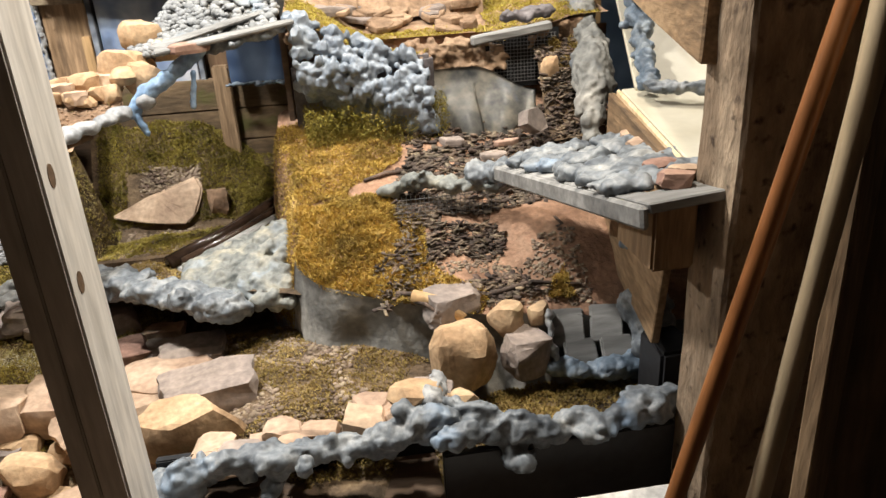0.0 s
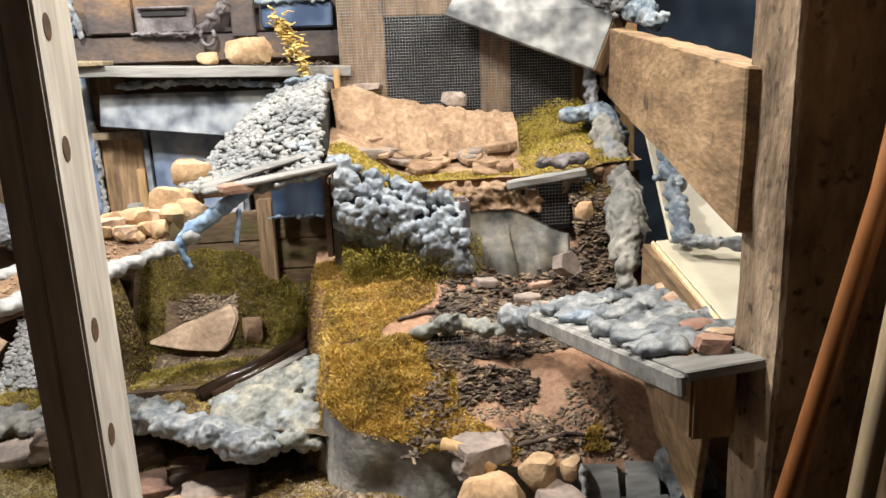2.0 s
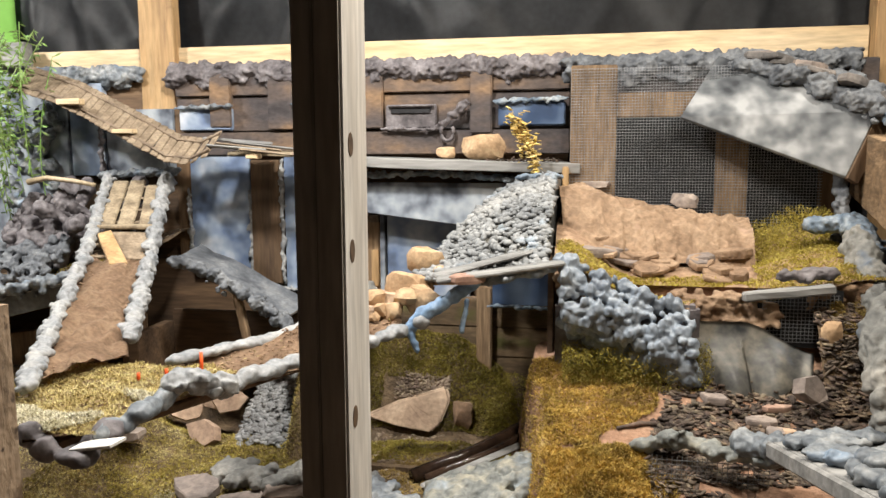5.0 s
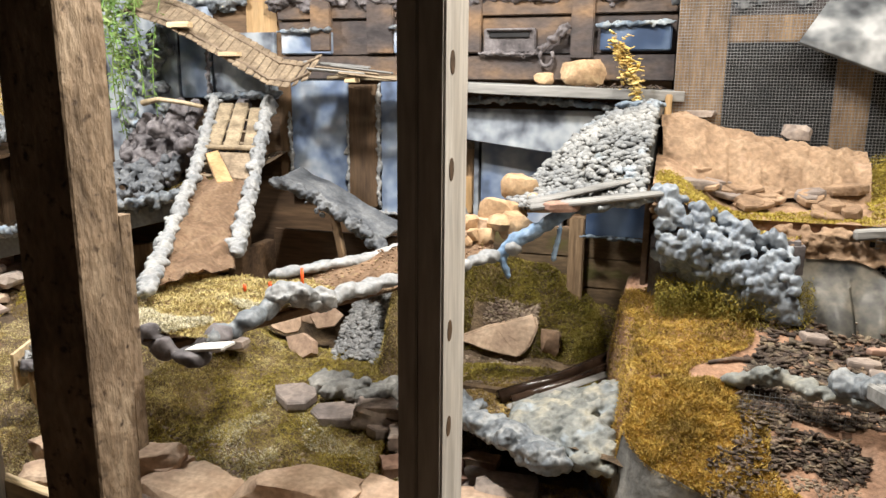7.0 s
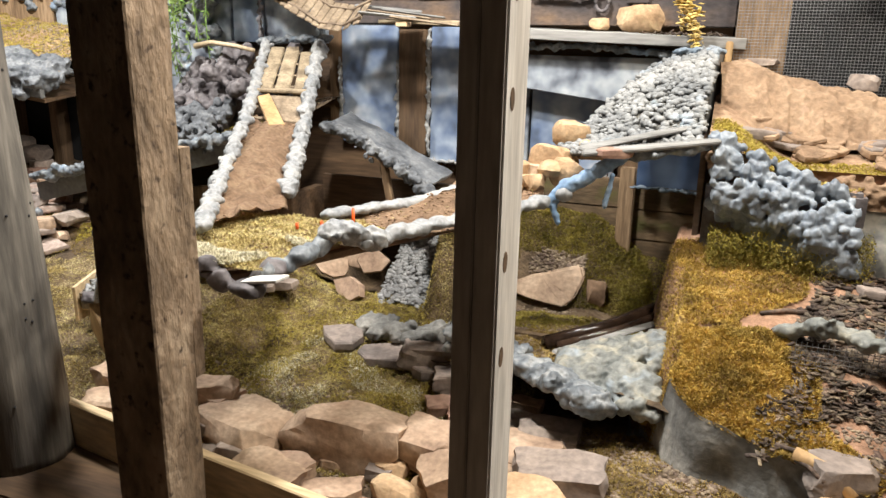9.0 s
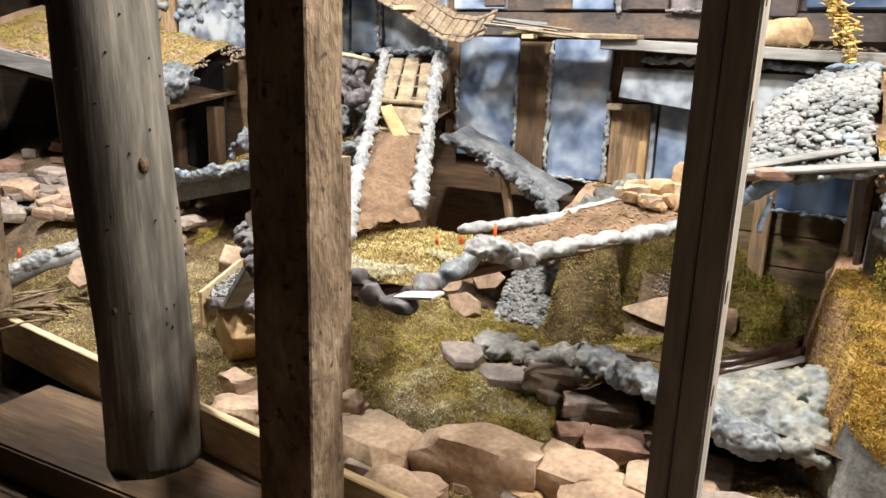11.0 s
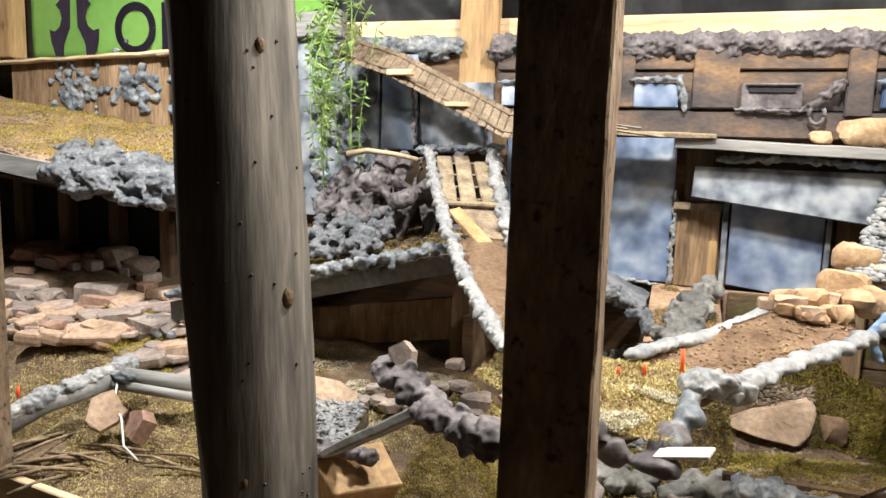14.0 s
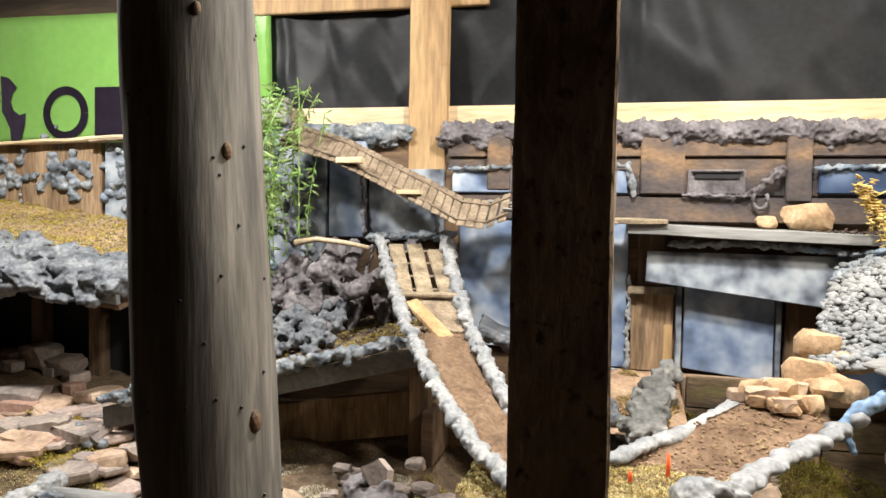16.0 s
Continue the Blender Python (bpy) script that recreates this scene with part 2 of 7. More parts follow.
    white=mat("white", [(0.62, 0.61, 0.58), (0.74, 0.73, 0.70)], 6, 0.6, 0.1, 40),
    handle_red=mat("handle_red", [(0.20, 0.075, 0.025), (0.30, 0.12, 0.04), (0.36, 0.16, 0.06)], 10, 0.4, 0.1, 60, stretch=GZ),
    handle_pale=mat("handle_pale", [(0.36, 0.27, 0.17), (0.47, 0.37, 0.24), (0.54, 0.44, 0.31)], 10, 0.5, 0.1, 60, stretch=GZ),
    orange=mat("orange", [(0.75, 0.09, 0.02), (0.85, 0.13, 0.03)], 6, 0.4, 0.05, 40),
    sheet=mat("sheet", [(0.05, 0.055, 0.06), (0.17, 0.165, 0.15), (0.36, 0.33, 0.27)], 13, 0.35, 0.15, 30, spots=((0.16, 0.22, 0.32), 3, 0.58), detail=3, fine=0.12),
    glossy=mat("glossy", [(0.02, 0.013, 0.01), (0.05, 0.03, 0.02)], 9, 0.15, 0.6, 50),
    steel=mat("steel", [(0.35, 0.35, 0.36), (0.45, 0.45, 0.46)], 9, 0.35, 0.1, 60, metal=0.9),
)


# ---- building helpers ----
def smooth(a, b, v):
    v = min(1.0, max(0.0, (v - a) / (b - a)))
    return v * v * (3 - 2 * v)


def nz(x, y, z, f):
    return noise.noise(Vector((x * f, y * f, z * f)))


def mesh_from(name, bm, material, origin, shade=False):
    bm.normal_update()
    me = bpy.data.meshes.new(name)
    bm.transform(Matrix.Translation(-origin) @ Matrix.Diagonal((S, S, S, 1)) @ Matrix.Translation((0, 0, -Z0)))
    bm.to_mesh(me)
    bm.free()
    me.materials.append(M[material])
    if shade:
        me.shade_smooth()
    return me


def base_of(bm):
    co = np.array([v.co[:] for v in bm.verts])
    lo, hi = co.min(0), co.max(0)
    return W(((lo[0] + hi[0]) / 2, (lo[1] + hi[1]) / 2, lo[2]))


def solo(name, bm, material, label, category, group="", kind="", shade=False):
    """A thing that is one mesh."""
    o = base_of(bm)
    ob = new(name, mesh_from(name, bm, material, o, shade))
    ob.location = o
    return tagged(ob, label, category, group, kind)


def thing(name, place, label, category, group="", kind=""):
    ob = new(name)
    ob.empty_display_size = 0.05
    ob.location = W(place)
    return tagged(ob, label, category, group, kind)


def part(name, bm, material, parent, label="", shade=False):
    """One mesh under a thing or a part; the plan's places stay as they are."""
    o = base_of(bm)
    ob = new(name, mesh_from(name, bm, material, o, shade))
    ob.parent = parent
    above, p = Vector(), parent
    while p:
        above += p.location
        p = p.parent
    ob.location = o - above
    return tagged(ob, label)


def raw(name, verts, faces, material, label, category, kind="stuff", shade=False, parent=None):
    """A joined mass of small pieces, from arrays in the plan's units."""
    v = (np.asarray(verts, dtype=np.float64) - np.array((0, 0, Z0))) * S
    o = Vector((float(v[:, 0].mean()), float(v[:, 1].mean()), float(v[:, 2].min())))
    f = np.asarray(faces, dtype=np.int32)
    k = f.shape[1]
    me = bpy.data.meshes.new(name)
    me.vertices.add(len(v))
    me.vertices.foreach_set("co", (v - np.array(o)).ravel())
    me.loops.add(f.size)
    me.loops.foreach_set("vertex_index", f.ravel())
    me.polygons.add(len(f))
    me.polygons.foreach_set("loop_start", np.arange(0, f.size, k))
    me.polygons.foreach_set("loop_total", np.full(len(f), k))
    me.update(calc_edges=True)
    me.validate()
    me.materials.append(M[material])
    if shade:
        me.shade_smooth()
    ob = new(name, me)
    if parent:
        ob.parent = parent
        ob.location = o - parent.location
        return tagged(ob, label, kind=kind)
    ob.location = o
    return tagged(ob, label, category, kind=kind)


def box(lo, hi, bevel=0.0, bm=None):
    bm = bm or bmesh.new()
    c = [(a + b) / 2 for a, b in zip(lo, hi)]
    r = bmesh.ops.create_cube(bm, size=1, matrix=Matrix.Translation(c) @ Matrix.Diagonal((*[b - a for a, b in zip(lo, hi)], 1)))
    if bevel:
        es = list({e for v in r["verts"] for e in v.link_edges})
        bmesh.ops.bevel(bm, geom=es, offset=bevel, segments=2, affect="EDGES")
    return bm


def slab(a, b, c, d, thick, bevel=0.0, bm=None, wear=0.0, cuts=0):
    """A board whose upper face has the corners a, b, c, d (in turn), thick metres of the plan through."""
    bm = bm or bmesh.new()
    a, b, c, d = map(Vector, (a, b, c, d))
    n = (b - a).cross(d - a).normalized() * thick
    top = [bm.verts.new(p) for p in (a, b, c, d)]
    bot = [bm.verts.new(p - n) for p in (a, b, c, d)]
    fs = [bm.faces.new(top), bm.faces.new(bot[::-1])]
    for i in range(4):
        j = (i + 1) % 4
        fs.append(bm.faces.new((top[j], top[i], bot[i], bot[j])))
    if bevel:
        bmesh.ops.bevel(bm, geom=list({e for f in fs for e in f.edges}), offset=bevel, segments=1, affect="EDGES")
    if cuts:
        bmesh.ops.subdivide_edges(bm, edges=bm.edges[:], cuts=cuts, use_grid_fill=True)
    if wear:
        for v in bm.verts:
            v.co += Vector((nz(*v.co, 14), nz(v.co.y, v.co.z, v.co.x, 14), nz(v.co.z, v.co.x, v.co.y, 14))) * wear
    return bm


def beam(p, q, width, height, roll=0.0, bevel=0.004, bm=None, cuts=0, wear=0.0):
    """A squared stick from p to q."""
    bm = bm or bmesh.new()
    p, q = Vector(p), Vector(q)
    m = Matrix.Translation((p + q) / 2) @ (q - p).to_track_quat("X", "Z").to_matrix().to_4x4() @ pose(0, 0, 0, roll, 0, 0)
    sub = bmesh.new()
    bmesh.ops.create_cube(sub, size=1, matrix=Matrix.Diagonal(((q - p).length, width, height, 1)))
    if bevel:
        bmesh.ops.bevel(sub, geom=sub.edges[:], offset=bevel, segments=1, affect="EDGES")
    if cuts:
        es = [e for e in sub.edges if abs((e.verts[0].co - e.verts[1].co).x) > (q - p).length * 0.5]
        bmesh.ops.subdivide_edges(sub, edges=es, cuts=cuts, use_grid_fill=True)
    sub.transform(m)
    if wear:
        for v in sub.verts:
            v.co += Vector((nz(*v.co, 16), nz(v.co.y, v.co.z, v.co.x, 16), nz(v.co.z, v.co.x, v.co.y, 16))) * wear
    me = bpy.data.meshes.new("tmp")
    sub.to_mesh(me)
    sub.free()
    bm.from_mesh(me)
    bpy.data.meshes.remove(me)
    return bm


def rod(points, r, sides=8, bm=None, wobble=0.0, taper=1.0):
    bm = bm or bmesh.new()
    pts = [Vector(p) for p in points]
    rings = []
    for i, p in enumerate(pts):
        d = (pts[min(i + 1, len(pts) - 1)] - pts[max(i - 1, 0)]).normalized()
        q = d.to_track_quat("Z", "Y")
        k = r * (1 + (taper - 1) * i / max(1, len(pts) - 1)) * (1 + wobble * nz(*p, 30))
        rings.append([bm.verts.new(p + q @ Vector((k * math.cos(6.2832 * j / sides), k * math.sin(6.2832 * j / sides), 0))) for j in range(sides)])
    for a, b in zip(rings, rings[1:]):
        for j in range(sides):
            bm.faces.new((a[j], a[(j + 1) % sides], b[(j + 1) % sides], b[j]))
    bm.faces.new(rings[0][::-1])
    bm.faces.new(rings[-1])
    return bm


def along(points, step):
    """Places evenly along a line of points."""
    out = []
    pts = [Vector(p) for p in points]
    for a, b in zip(pts, pts[1:]):
        n = max(1, int((b - a).length / step))
        out += [a.lerp(b, i / n) for i in range(n)]
    return out + [pts[-1]]


def blobs(spots, rough=0.18, level=2):
    """Lumps (x, y, z, r or three radii) that run into one another."""
    bm = bmesh.new()
    for x, y, z, r in spots:
        rr = r if isinstance(r, tuple) else (r, r, r)
        sub = bmesh.ops.create_icosphere(bm, subdivisions=level, radius=1.0)
        ph = random.random() * 90
        turn = Euler((random.uniform(-0.5, 0.5), random.uniform(-0.5, 0.5), random.uniform(0, 6.28))).to_matrix()
        for v in sub["verts"]:
            k = 1 + rough * noise.noise(v.co * 1.7 + Vector((ph, 0, 0))) * 1.6 + rough * 0.5 * noise.noise(v.co * 4 + Vector((0, ph, 0)))
            w = turn @ (v.co * k) if not isinstance(r, tuple) else v.co * k
            v.co = Vector((x + w.x * rr[0], y + w.y * rr[1], z + w.z * rr[2]))
    return bm


CRINKLE, CRINKLE_FINE = bpy.data.textures.new("crinkle", "CLOUDS"), bpy.data.textures.new("fine_crinkle", "CLOUDS")
CRINKLE.noise_type, CRINKLE_FINE.noise_type = "HARD_NOISE", "HARD_NOISE"
CRINKLE.noise_scale, CRINKLE.noise_depth = 0.045, 1
CRINKLE_FINE.noise_scale, CRINKLE_FINE.noise_depth = 0.018, 0


def melt(ob, voxel, soft=2):
    """Runs the lumps together into one skin."""
    m = ob.modifiers.new("skin", "REMESH")
    m.mode, m.voxel_size, m.use_smooth_shade = "VOXEL", voxel * S, True
    if soft:
        d = ob.modifiers.new("crinkle", "DISPLACE")
        d.texture, d.texture_coords, d.strength, d.mid_level = CRINKLE, "GLOBAL", 0.020, 0.35
        d = ob.modifiers.new("fine_crinkle", "DISPLACE")
        d.texture, d.texture_coords, d.strength, d.mid_level = CRINKLE_FINE, "GLOBAL", 0.005, 0.35
        s = ob.modifiers.new("soft", "SMOOTH")
        s.factor, s.iterations = 0.25, 1
    return ob


def foam_line(points, r, material, label, seed, name="spray_foam", step=0.6, spread=0.5, voxel=0.0042, category="foam", drip=0.0, group="", soft=2):
    """A bead of expanding foam laid along a line."""
    random.seed(seed)
    spots = []
    line = along(points, r * step * 1.25)
    for k, p in enumerate(line):
        way = (line[min(k + 1, len(line) - 1)] - line[max(k - 1, 0)]).normalized()
        w = r * (0.92 + 0.30 * noise.noise(Vector((k * 0.37, seed, 0))) + random.uniform(-0.12, 0.12))
        q = p + Vector((random.gauss(0, 1), random.gauss(0, 1), random.gauss(0, 0.6))) * r * spread * 0.45
        size = [w * (0.78 + 0.75 * abs(c)) * random.uniform(0.85, 1.15) for c in way]
        spots.append((q.x, q.y, q.z - drip * 0.3 * random.random() ** 2, (size[0], size[1], size[2])))
        if random.random() < 0.30 + drip * 9:
            q = p + Vector((random.gauss(0, 1), random.gauss(0, 1), random.gauss(0, 0.7))) * r * spread * 1.3
            spots.append((q.x, q.y, q.z - drip * random.random() ** 1.5, r * random.uniform(0.35, 0.7)))
    ob = solo(name, blobs(spots), material, label, category, group=group)
    return melt(ob, voxel, soft)


def flagstone(name, c, size, rnd, material, label, group, rz, tilt):
    """A flat broken stone: a ragged outline, sharp rims, an uneven face."""
    thin = min((0, 1, 2), key=lambda i: size[i])
    a, b = [i for i in (0, 1, 2) if i != thin]
    n = rnd.randint(6, 9)
    bm = bmesh.new()
    turn = Euler((radians(tilt[0]), radians(tilt[1]), radians(rz if rz is not None else rnd.uniform(-40, 40)))).to_matrix()
    out = [(6.2832 * (i + rnd.uniform(-0.33, 0.33)) / n, rnd.uniform(0.74, 1.08)) for i in range(n)]
    rings = []
    for h, k in ((-0.5, 0.95), (-0.2, 1.0), (0.34, 0.98), (0.5, 0.91), (0.5, 0.45)):
        ring = []
        for g, r in out:
            v = [0, 0, 0]
            v[a], v[b] = size[a] / 2 * r * k * math.cos(g), size[b] / 2 * r * k * math.sin(g)
            v[thin] = size[thin] * (h + rnd.uniform(-0.08, 0.08))
            ring.append(bm.verts.new(turn @ Vector(v) + Vector((c[0], c[1], c[2] + size[2] / 2))))
        rings.append(ring)
    for p, q in zip(rings, rings[1:]):
        for i in range(n):
            bm.faces.new((p[i], p[(i + 1) % n], q[(i + 1) % n], q[i]))
    bm.faces.new(rings[0][::-1])
    bm.faces.new(rings[-1])
    bmesh.ops.recalc_face_normals(bm, faces=bm.faces[:])
    return solo(name, bm, material, label or "flat broken sandstone piece lying on the moss", "rock", group=group)


def rock(name, c, size, seed, material="rock", label="", group="", cuts=9, rz=None, tilt=(0, 0), flat=0.72, level=3):
    """A broken stone: a ball cut by chance planes, with a rough skin. c: the middle of its foot."""
    rnd = random.Random(seed)
    bm = bmesh.new()
    if min(size) < 0.46 * sorted(size)[1]:
        return flagstone(name, c, size, rnd, material, label, group, rz, tilt)
    if material.startswith("boulder"):
        bmesh.ops.create_icosphere(bm, subdivisions=level, radius=1.0)
        planes = [(Vector((0, 0, -1)), 0.6), (Vector((rnd.uniform(-0.2, 0.2), rnd.uniform(-0.2, 0.2), 1)).normalized(), rnd.uniform(0.55, 0.75))]
        for _ in range(cuts + 6):
            n = Vector((rnd.gauss(0, 1), rnd.gauss(0, 1), rnd.gauss(0, 0.8))).normalized()
            planes.append((n, rnd.uniform(0.66, 0.94)))
        for v in bm.verts:
            for n, d in planes:
                over = v.co.dot(n) - d
                if over > 0:
                    v.co -= n * over
            v.co *= 1 + 0.08 * noise.noise(v.co * 2.4 + Vector((seed, 0, 0))) + 0.035 * noise.noise(v.co * 7 + Vector((0, seed, 0)))
    else:
        bmesh.ops.create_cube(bm, size=2.0)
        for _ in range(cuts + 7):
            n = Vector((rnd.gauss(0, 1), rnd.gauss(0, 1), rnd.gauss(0, 0.9))).normalized()
            far = max(v.co.dot(n) for v in bm.verts)
            r = bmesh.ops.bisect_plane(bm, geom=bm.verts[:] + bm.edges[:] + bm.faces[:], plane_co=n * far * rnd.uniform(0.74, 0.92), plane_no=n, clear_outer=True)
            rim = [e for e in r["geom_cut"] if isinstance(e, bmesh.types.BMEdge)]
            if rim:
                bmesh.ops.contextual_create(bm, geom=rim)
        bmesh.ops.bevel(bm, geom=bm.edges[:], offset=0.06, segments=1, affect="EDGES", clamp_overlap=True)
        bmesh.ops.triangulate(bm, faces=bm.faces[:])
        for _ in range(2 if level > 2 else 1):
            bmesh.ops.subdivide_edges(bm, edges=[e for e in bm.edges if e.calc_length() > 0.22], cuts=1)
            bmesh.ops.triangulate(bm, faces=bm.faces[:])
        for v in bm.verts:
            v.co *= 1 + 0.12 * noise.noise(v.co * 1.5 + Vector((seed, 0, 0))) + 0.05 * noise.noise(v.co * 5 + Vector((0, seed, 0)))
    co = np.array([v.co[:] for v in bm.verts])
    lo, hi = co.min(0), co.max(0)
    sc = [s / (b - a) for s, a, b in zip(size, lo, hi)]
    mid = [(a + b) / 2 for a, b in zip(lo, hi)]
    turn = Euler((radians(tilt[0]), radians(tilt[1]), radians(rz if rz is not None else rnd.uniform(-25, 25)))).to_matrix()
    for v in bm.verts:
        w = turn @ Vector(((v.co.x - mid[0]) * sc[0], (v.co.y - mid[1]) * sc[1], (v.co.z - mid[2]) * sc[2]))
        v.co = w + Vector((c[0], c[1], c[2] + size[2] / 2))
    ob = solo(name, bm, material, label or "rough sandstone rock lying on the moss", "rock", group=group, shade=True)
    sharp = ob.data
    sharp.set_sharp_from_angle(angle=radians(24))
    return ob


def sheet_of(xs, ys, f, bm=None):
    """A skin z = f(x, y) over a grid of places."""
    bm = bm or bmesh.new()
    rows = [[bm.verts.new((x, y, f(x, y))) for x in xs] for y in ys]
    for a, b in zip(rows, rows[1:]):
        for i in range(len(xs) - 1):
            bm.faces.new((a[i], a[i + 1], b[i + 1], b[i]))
    return bm


def lin(a, b, n):
    return [a + (b - a) * i / (n - 1) for i in range(n)]


def scatter(n, rnd, x0, x1, y0, y1, inside, f):
    """n chance places on a skin, within a patch."""
    pts, tries = [], 0
    while len(pts) < n and tries < n * 12:
        tries += 1
        x, y = rnd.uniform(x0, x1), rnd.uniform(y0, y1)
        if inside(x, y):
            pts.append((x, y, f(x, y)))
    return np.array(pts) if pts else np.zeros((0, 3))


def moss(name, pts, material, label, seed, h=0.011, w=0.0015, lean=1.9, category="moss"):
    """Moss of many small leaning blades on the places given."""
    rng = np.random.default_rng(seed)
    n = len(pts)
    if not n:
        return None
    pts = np.array(pts)
    pts[:, 2] += np.array([max(-0.001, 0.014 * noise.noise(Vector(p) * 15) + 0.009 * noise.noise(Vector(p) * 38) + 0.004 * noise.noise(Vector(p) * 90)) for p in pts])
    hh = h * 0.62 * rng.uniform(0.35, 1.0, (n, 1))
    ang = rng.uniform(0, 6.2832, n)
    side = np.stack((np.cos(ang), np.sin(ang), rng.uniform(-0.3, 0.3, n)), 1) * w * rng.uniform(0.6, 1.4, (n, 1))
    up = np.stack((rng.normal(0, lean, n) * 0.6, rng.normal(0, lean, n) * 0.6, np.ones(n)), 1)
    up /= np.linalg.norm(up, axis=1)[:, None]
    base = pts + rng.normal(0, 0.001, (n, 3))
    lift = (up * 0.35 * hh) * rng.uniform(0, 1.4, (n, 1))
    v = np.empty((n, 3, 3))
    v[:, 0], v[:, 1], v[:, 2] = base + lift - side, base + lift + side, base + lift + up * hh
    return raw(name, v.reshape(-1, 3), np.arange(3 * n).reshape(-1, 3), material, label, category)


ICO = bmesh.new()
bmesh.ops.create_icosphere(ICO, subdivisions=1, radius=1.0)
ICO_V = np.array([v.co[:] for v in ICO.verts])
ICO_F = np.array([[v.index for v in f.verts] for f in ICO.faces])
ICO.free()
BOX_V = np.array([(x, y, z) for x in (-1, 1) for y in (-1, 1) for z in (-1, 1)], dtype=float)
BOX_F = np.array([(0, 1, 3), (0, 3, 2), (4, 6, 7), (4, 7, 5), (0, 4, 5), (0, 5, 1), (2, 3, 7), (2, 7, 6), (0, 2, 6), (0, 6, 4), (1, 5, 7), (1, 7, 3)])


def bits(name, pts, size, material, label, seed, form="stone", category="gravel", squash=(1, 0.8, 0.5), kind="stuff", parent=None):
    """Many small stones or chips on the places given, joined."""
    rng = np.random.default_rng(seed)
    n = len(pts)
    V, F = (ICO_V, ICO_F) if form == "stone" else (BOX_V, BOX_F)
    sz = size * rng.uniform(0.5, 1.4, (n, 1, 1)) * np.array(squash) * rng.uniform(0.7, 1.3, (n, 1, 3))
    loc = V[None] * sz
    loc = loc * (1 + rng.uniform(-0.18, 0.18, loc.shape))
    a, b = rng.uniform(0, 6.2832, n), rng.normal(0, 0.35, n)
    ca, sa, cb, sb = np.cos(a), np.sin(a), np.cos(b), np.sin(b)
    R = np.zeros((n, 3, 3))
    R[:, 0, 0], R[:, 0, 1], R[:, 0, 2] = ca * cb, -sa, ca * sb
    R[:, 1, 0], R[:, 1, 1], R[:, 1, 2] = sa * cb, ca, sa * sb
    R[:, 2, 0], R[:, 2, 2] = -sb, cb
    v = np.einsum("nij,nkj->nki", R, loc) + np.asarray(pts)[:, None, :]
    f = (F[None] + (np.arange(n) * len(V))[:, None, None]).reshape(-1, 3)
    return raw(name, v.reshape(-1, 3), f, material, label, category, kind=kind, parent=parent)


# ---- the room round the course ----
def structure(name, bm, material, label, category, shade=False):
    return solo(name, bm, material, label, category, kind="structure", shade=shade)


def planks(lo, hi, axis, width, parent, material, gap=0.003, name="plank", seed=1, up=True):
    """Boards side by side in a box from lo to hi, each an object; axis: the way in which they follow one another."""
    rnd = random.Random(seed)
    p = lo[axis]
    while p < hi[axis] - 0.01:
        q = min(hi[axis], p + width * rnd.uniform(0.9, 1.1))
        a, b = list(lo), list(hi)
        a[axis], b[axis] = p, q - gap
        thin = min((0, 1, 2), key=lambda i: hi[i] - lo[i])
        b[thin] -= rnd.uniform(0, 0.004)
        part(name, box(a, b, 0.002), material, parent)
        p = q


floor = structure("floor", box((-5.0, -1.4, 0.14), (1.6, 3.2, 0.215)), "barn", "dark brown worn timber floor of the barn", "floor")
planks((-3.9, 0.4, 0.216), (-0.2, 1.34, 0.24), 1, 0.13, floor, "wood_dark", seed=3)
ceiling = structure("ceiling", box((-5.0, -1.4, 2.62), (1.6, 3.2, 2.7)), "barn", "dark wooden ceiling over the room", "ceiling")
structure("wall_north", box((-5.0, 2.93, 0.2), (1.6, 3.0, 2.62)), "barn", "dark plank wall behind the course", "wall")
structure("wall_south", box((-5.0, -1.4, 0.215), (1.6, -1.3, 2.62)), "barn", "dark wooden wall behind the viewer", "wall")
structure("wall_east", box((1.5, -1.3, 0.215), (1.6, 2.93, 2.62)), "barn", "dark wooden end wall", "wall")
structure("wall_west", box((-5.0, -1.3, 0.215), (-4.9, 2.93, 2.62)), "barn", "dark wooden end wall", "wall")


def hanging_lamp(x, y):
    t = thing("shop_lamp", (x, y, 2.5), "grey metal shop lamp hung from the ceiling", "lamp", group="shop lamps")
    bm = bmesh.new()
    bmesh.ops.create_cone(bm, cap_ends=False, segments=24, radius1=0.13, radius2=0.04, depth=0.1, matrix=Matrix.Translation((x, y, 2.53)))
    part("shade", bm, "metal", t)
    part("cord", rod([(x, y, 2.57), (x, y, 2.62)], 0.005), "black", t)


for eye, *_ in LAMPS:
    hanging_lamp(eye[0], eye[1])


# black plastic film with folds, and a dark blue curtain round the corner
def film(x, z):
    fan = 0.0
    for cx in (-2.75, -1.45, 0.15):
        a = math.atan2(x - cx, 2.75 - z)
        fan += 0.010 * max(0.0, math.sin(26 * a + 3 * nz(x, 2, z, 1.2))) ** 3 * math.exp(-abs(a) * 0.9)
    return 2.885 - fan + 0.012 * math.sin(9 * x + 5 * z + 2 * nz(x, 0, z, 2)) + 0.02 * nz(x * 2 + z, 0, z * 0.6, 3) + 0.012 * math.sin(21 * (x + 1.1 * z)) * max(0, nz(x, 1, z, 1.5))


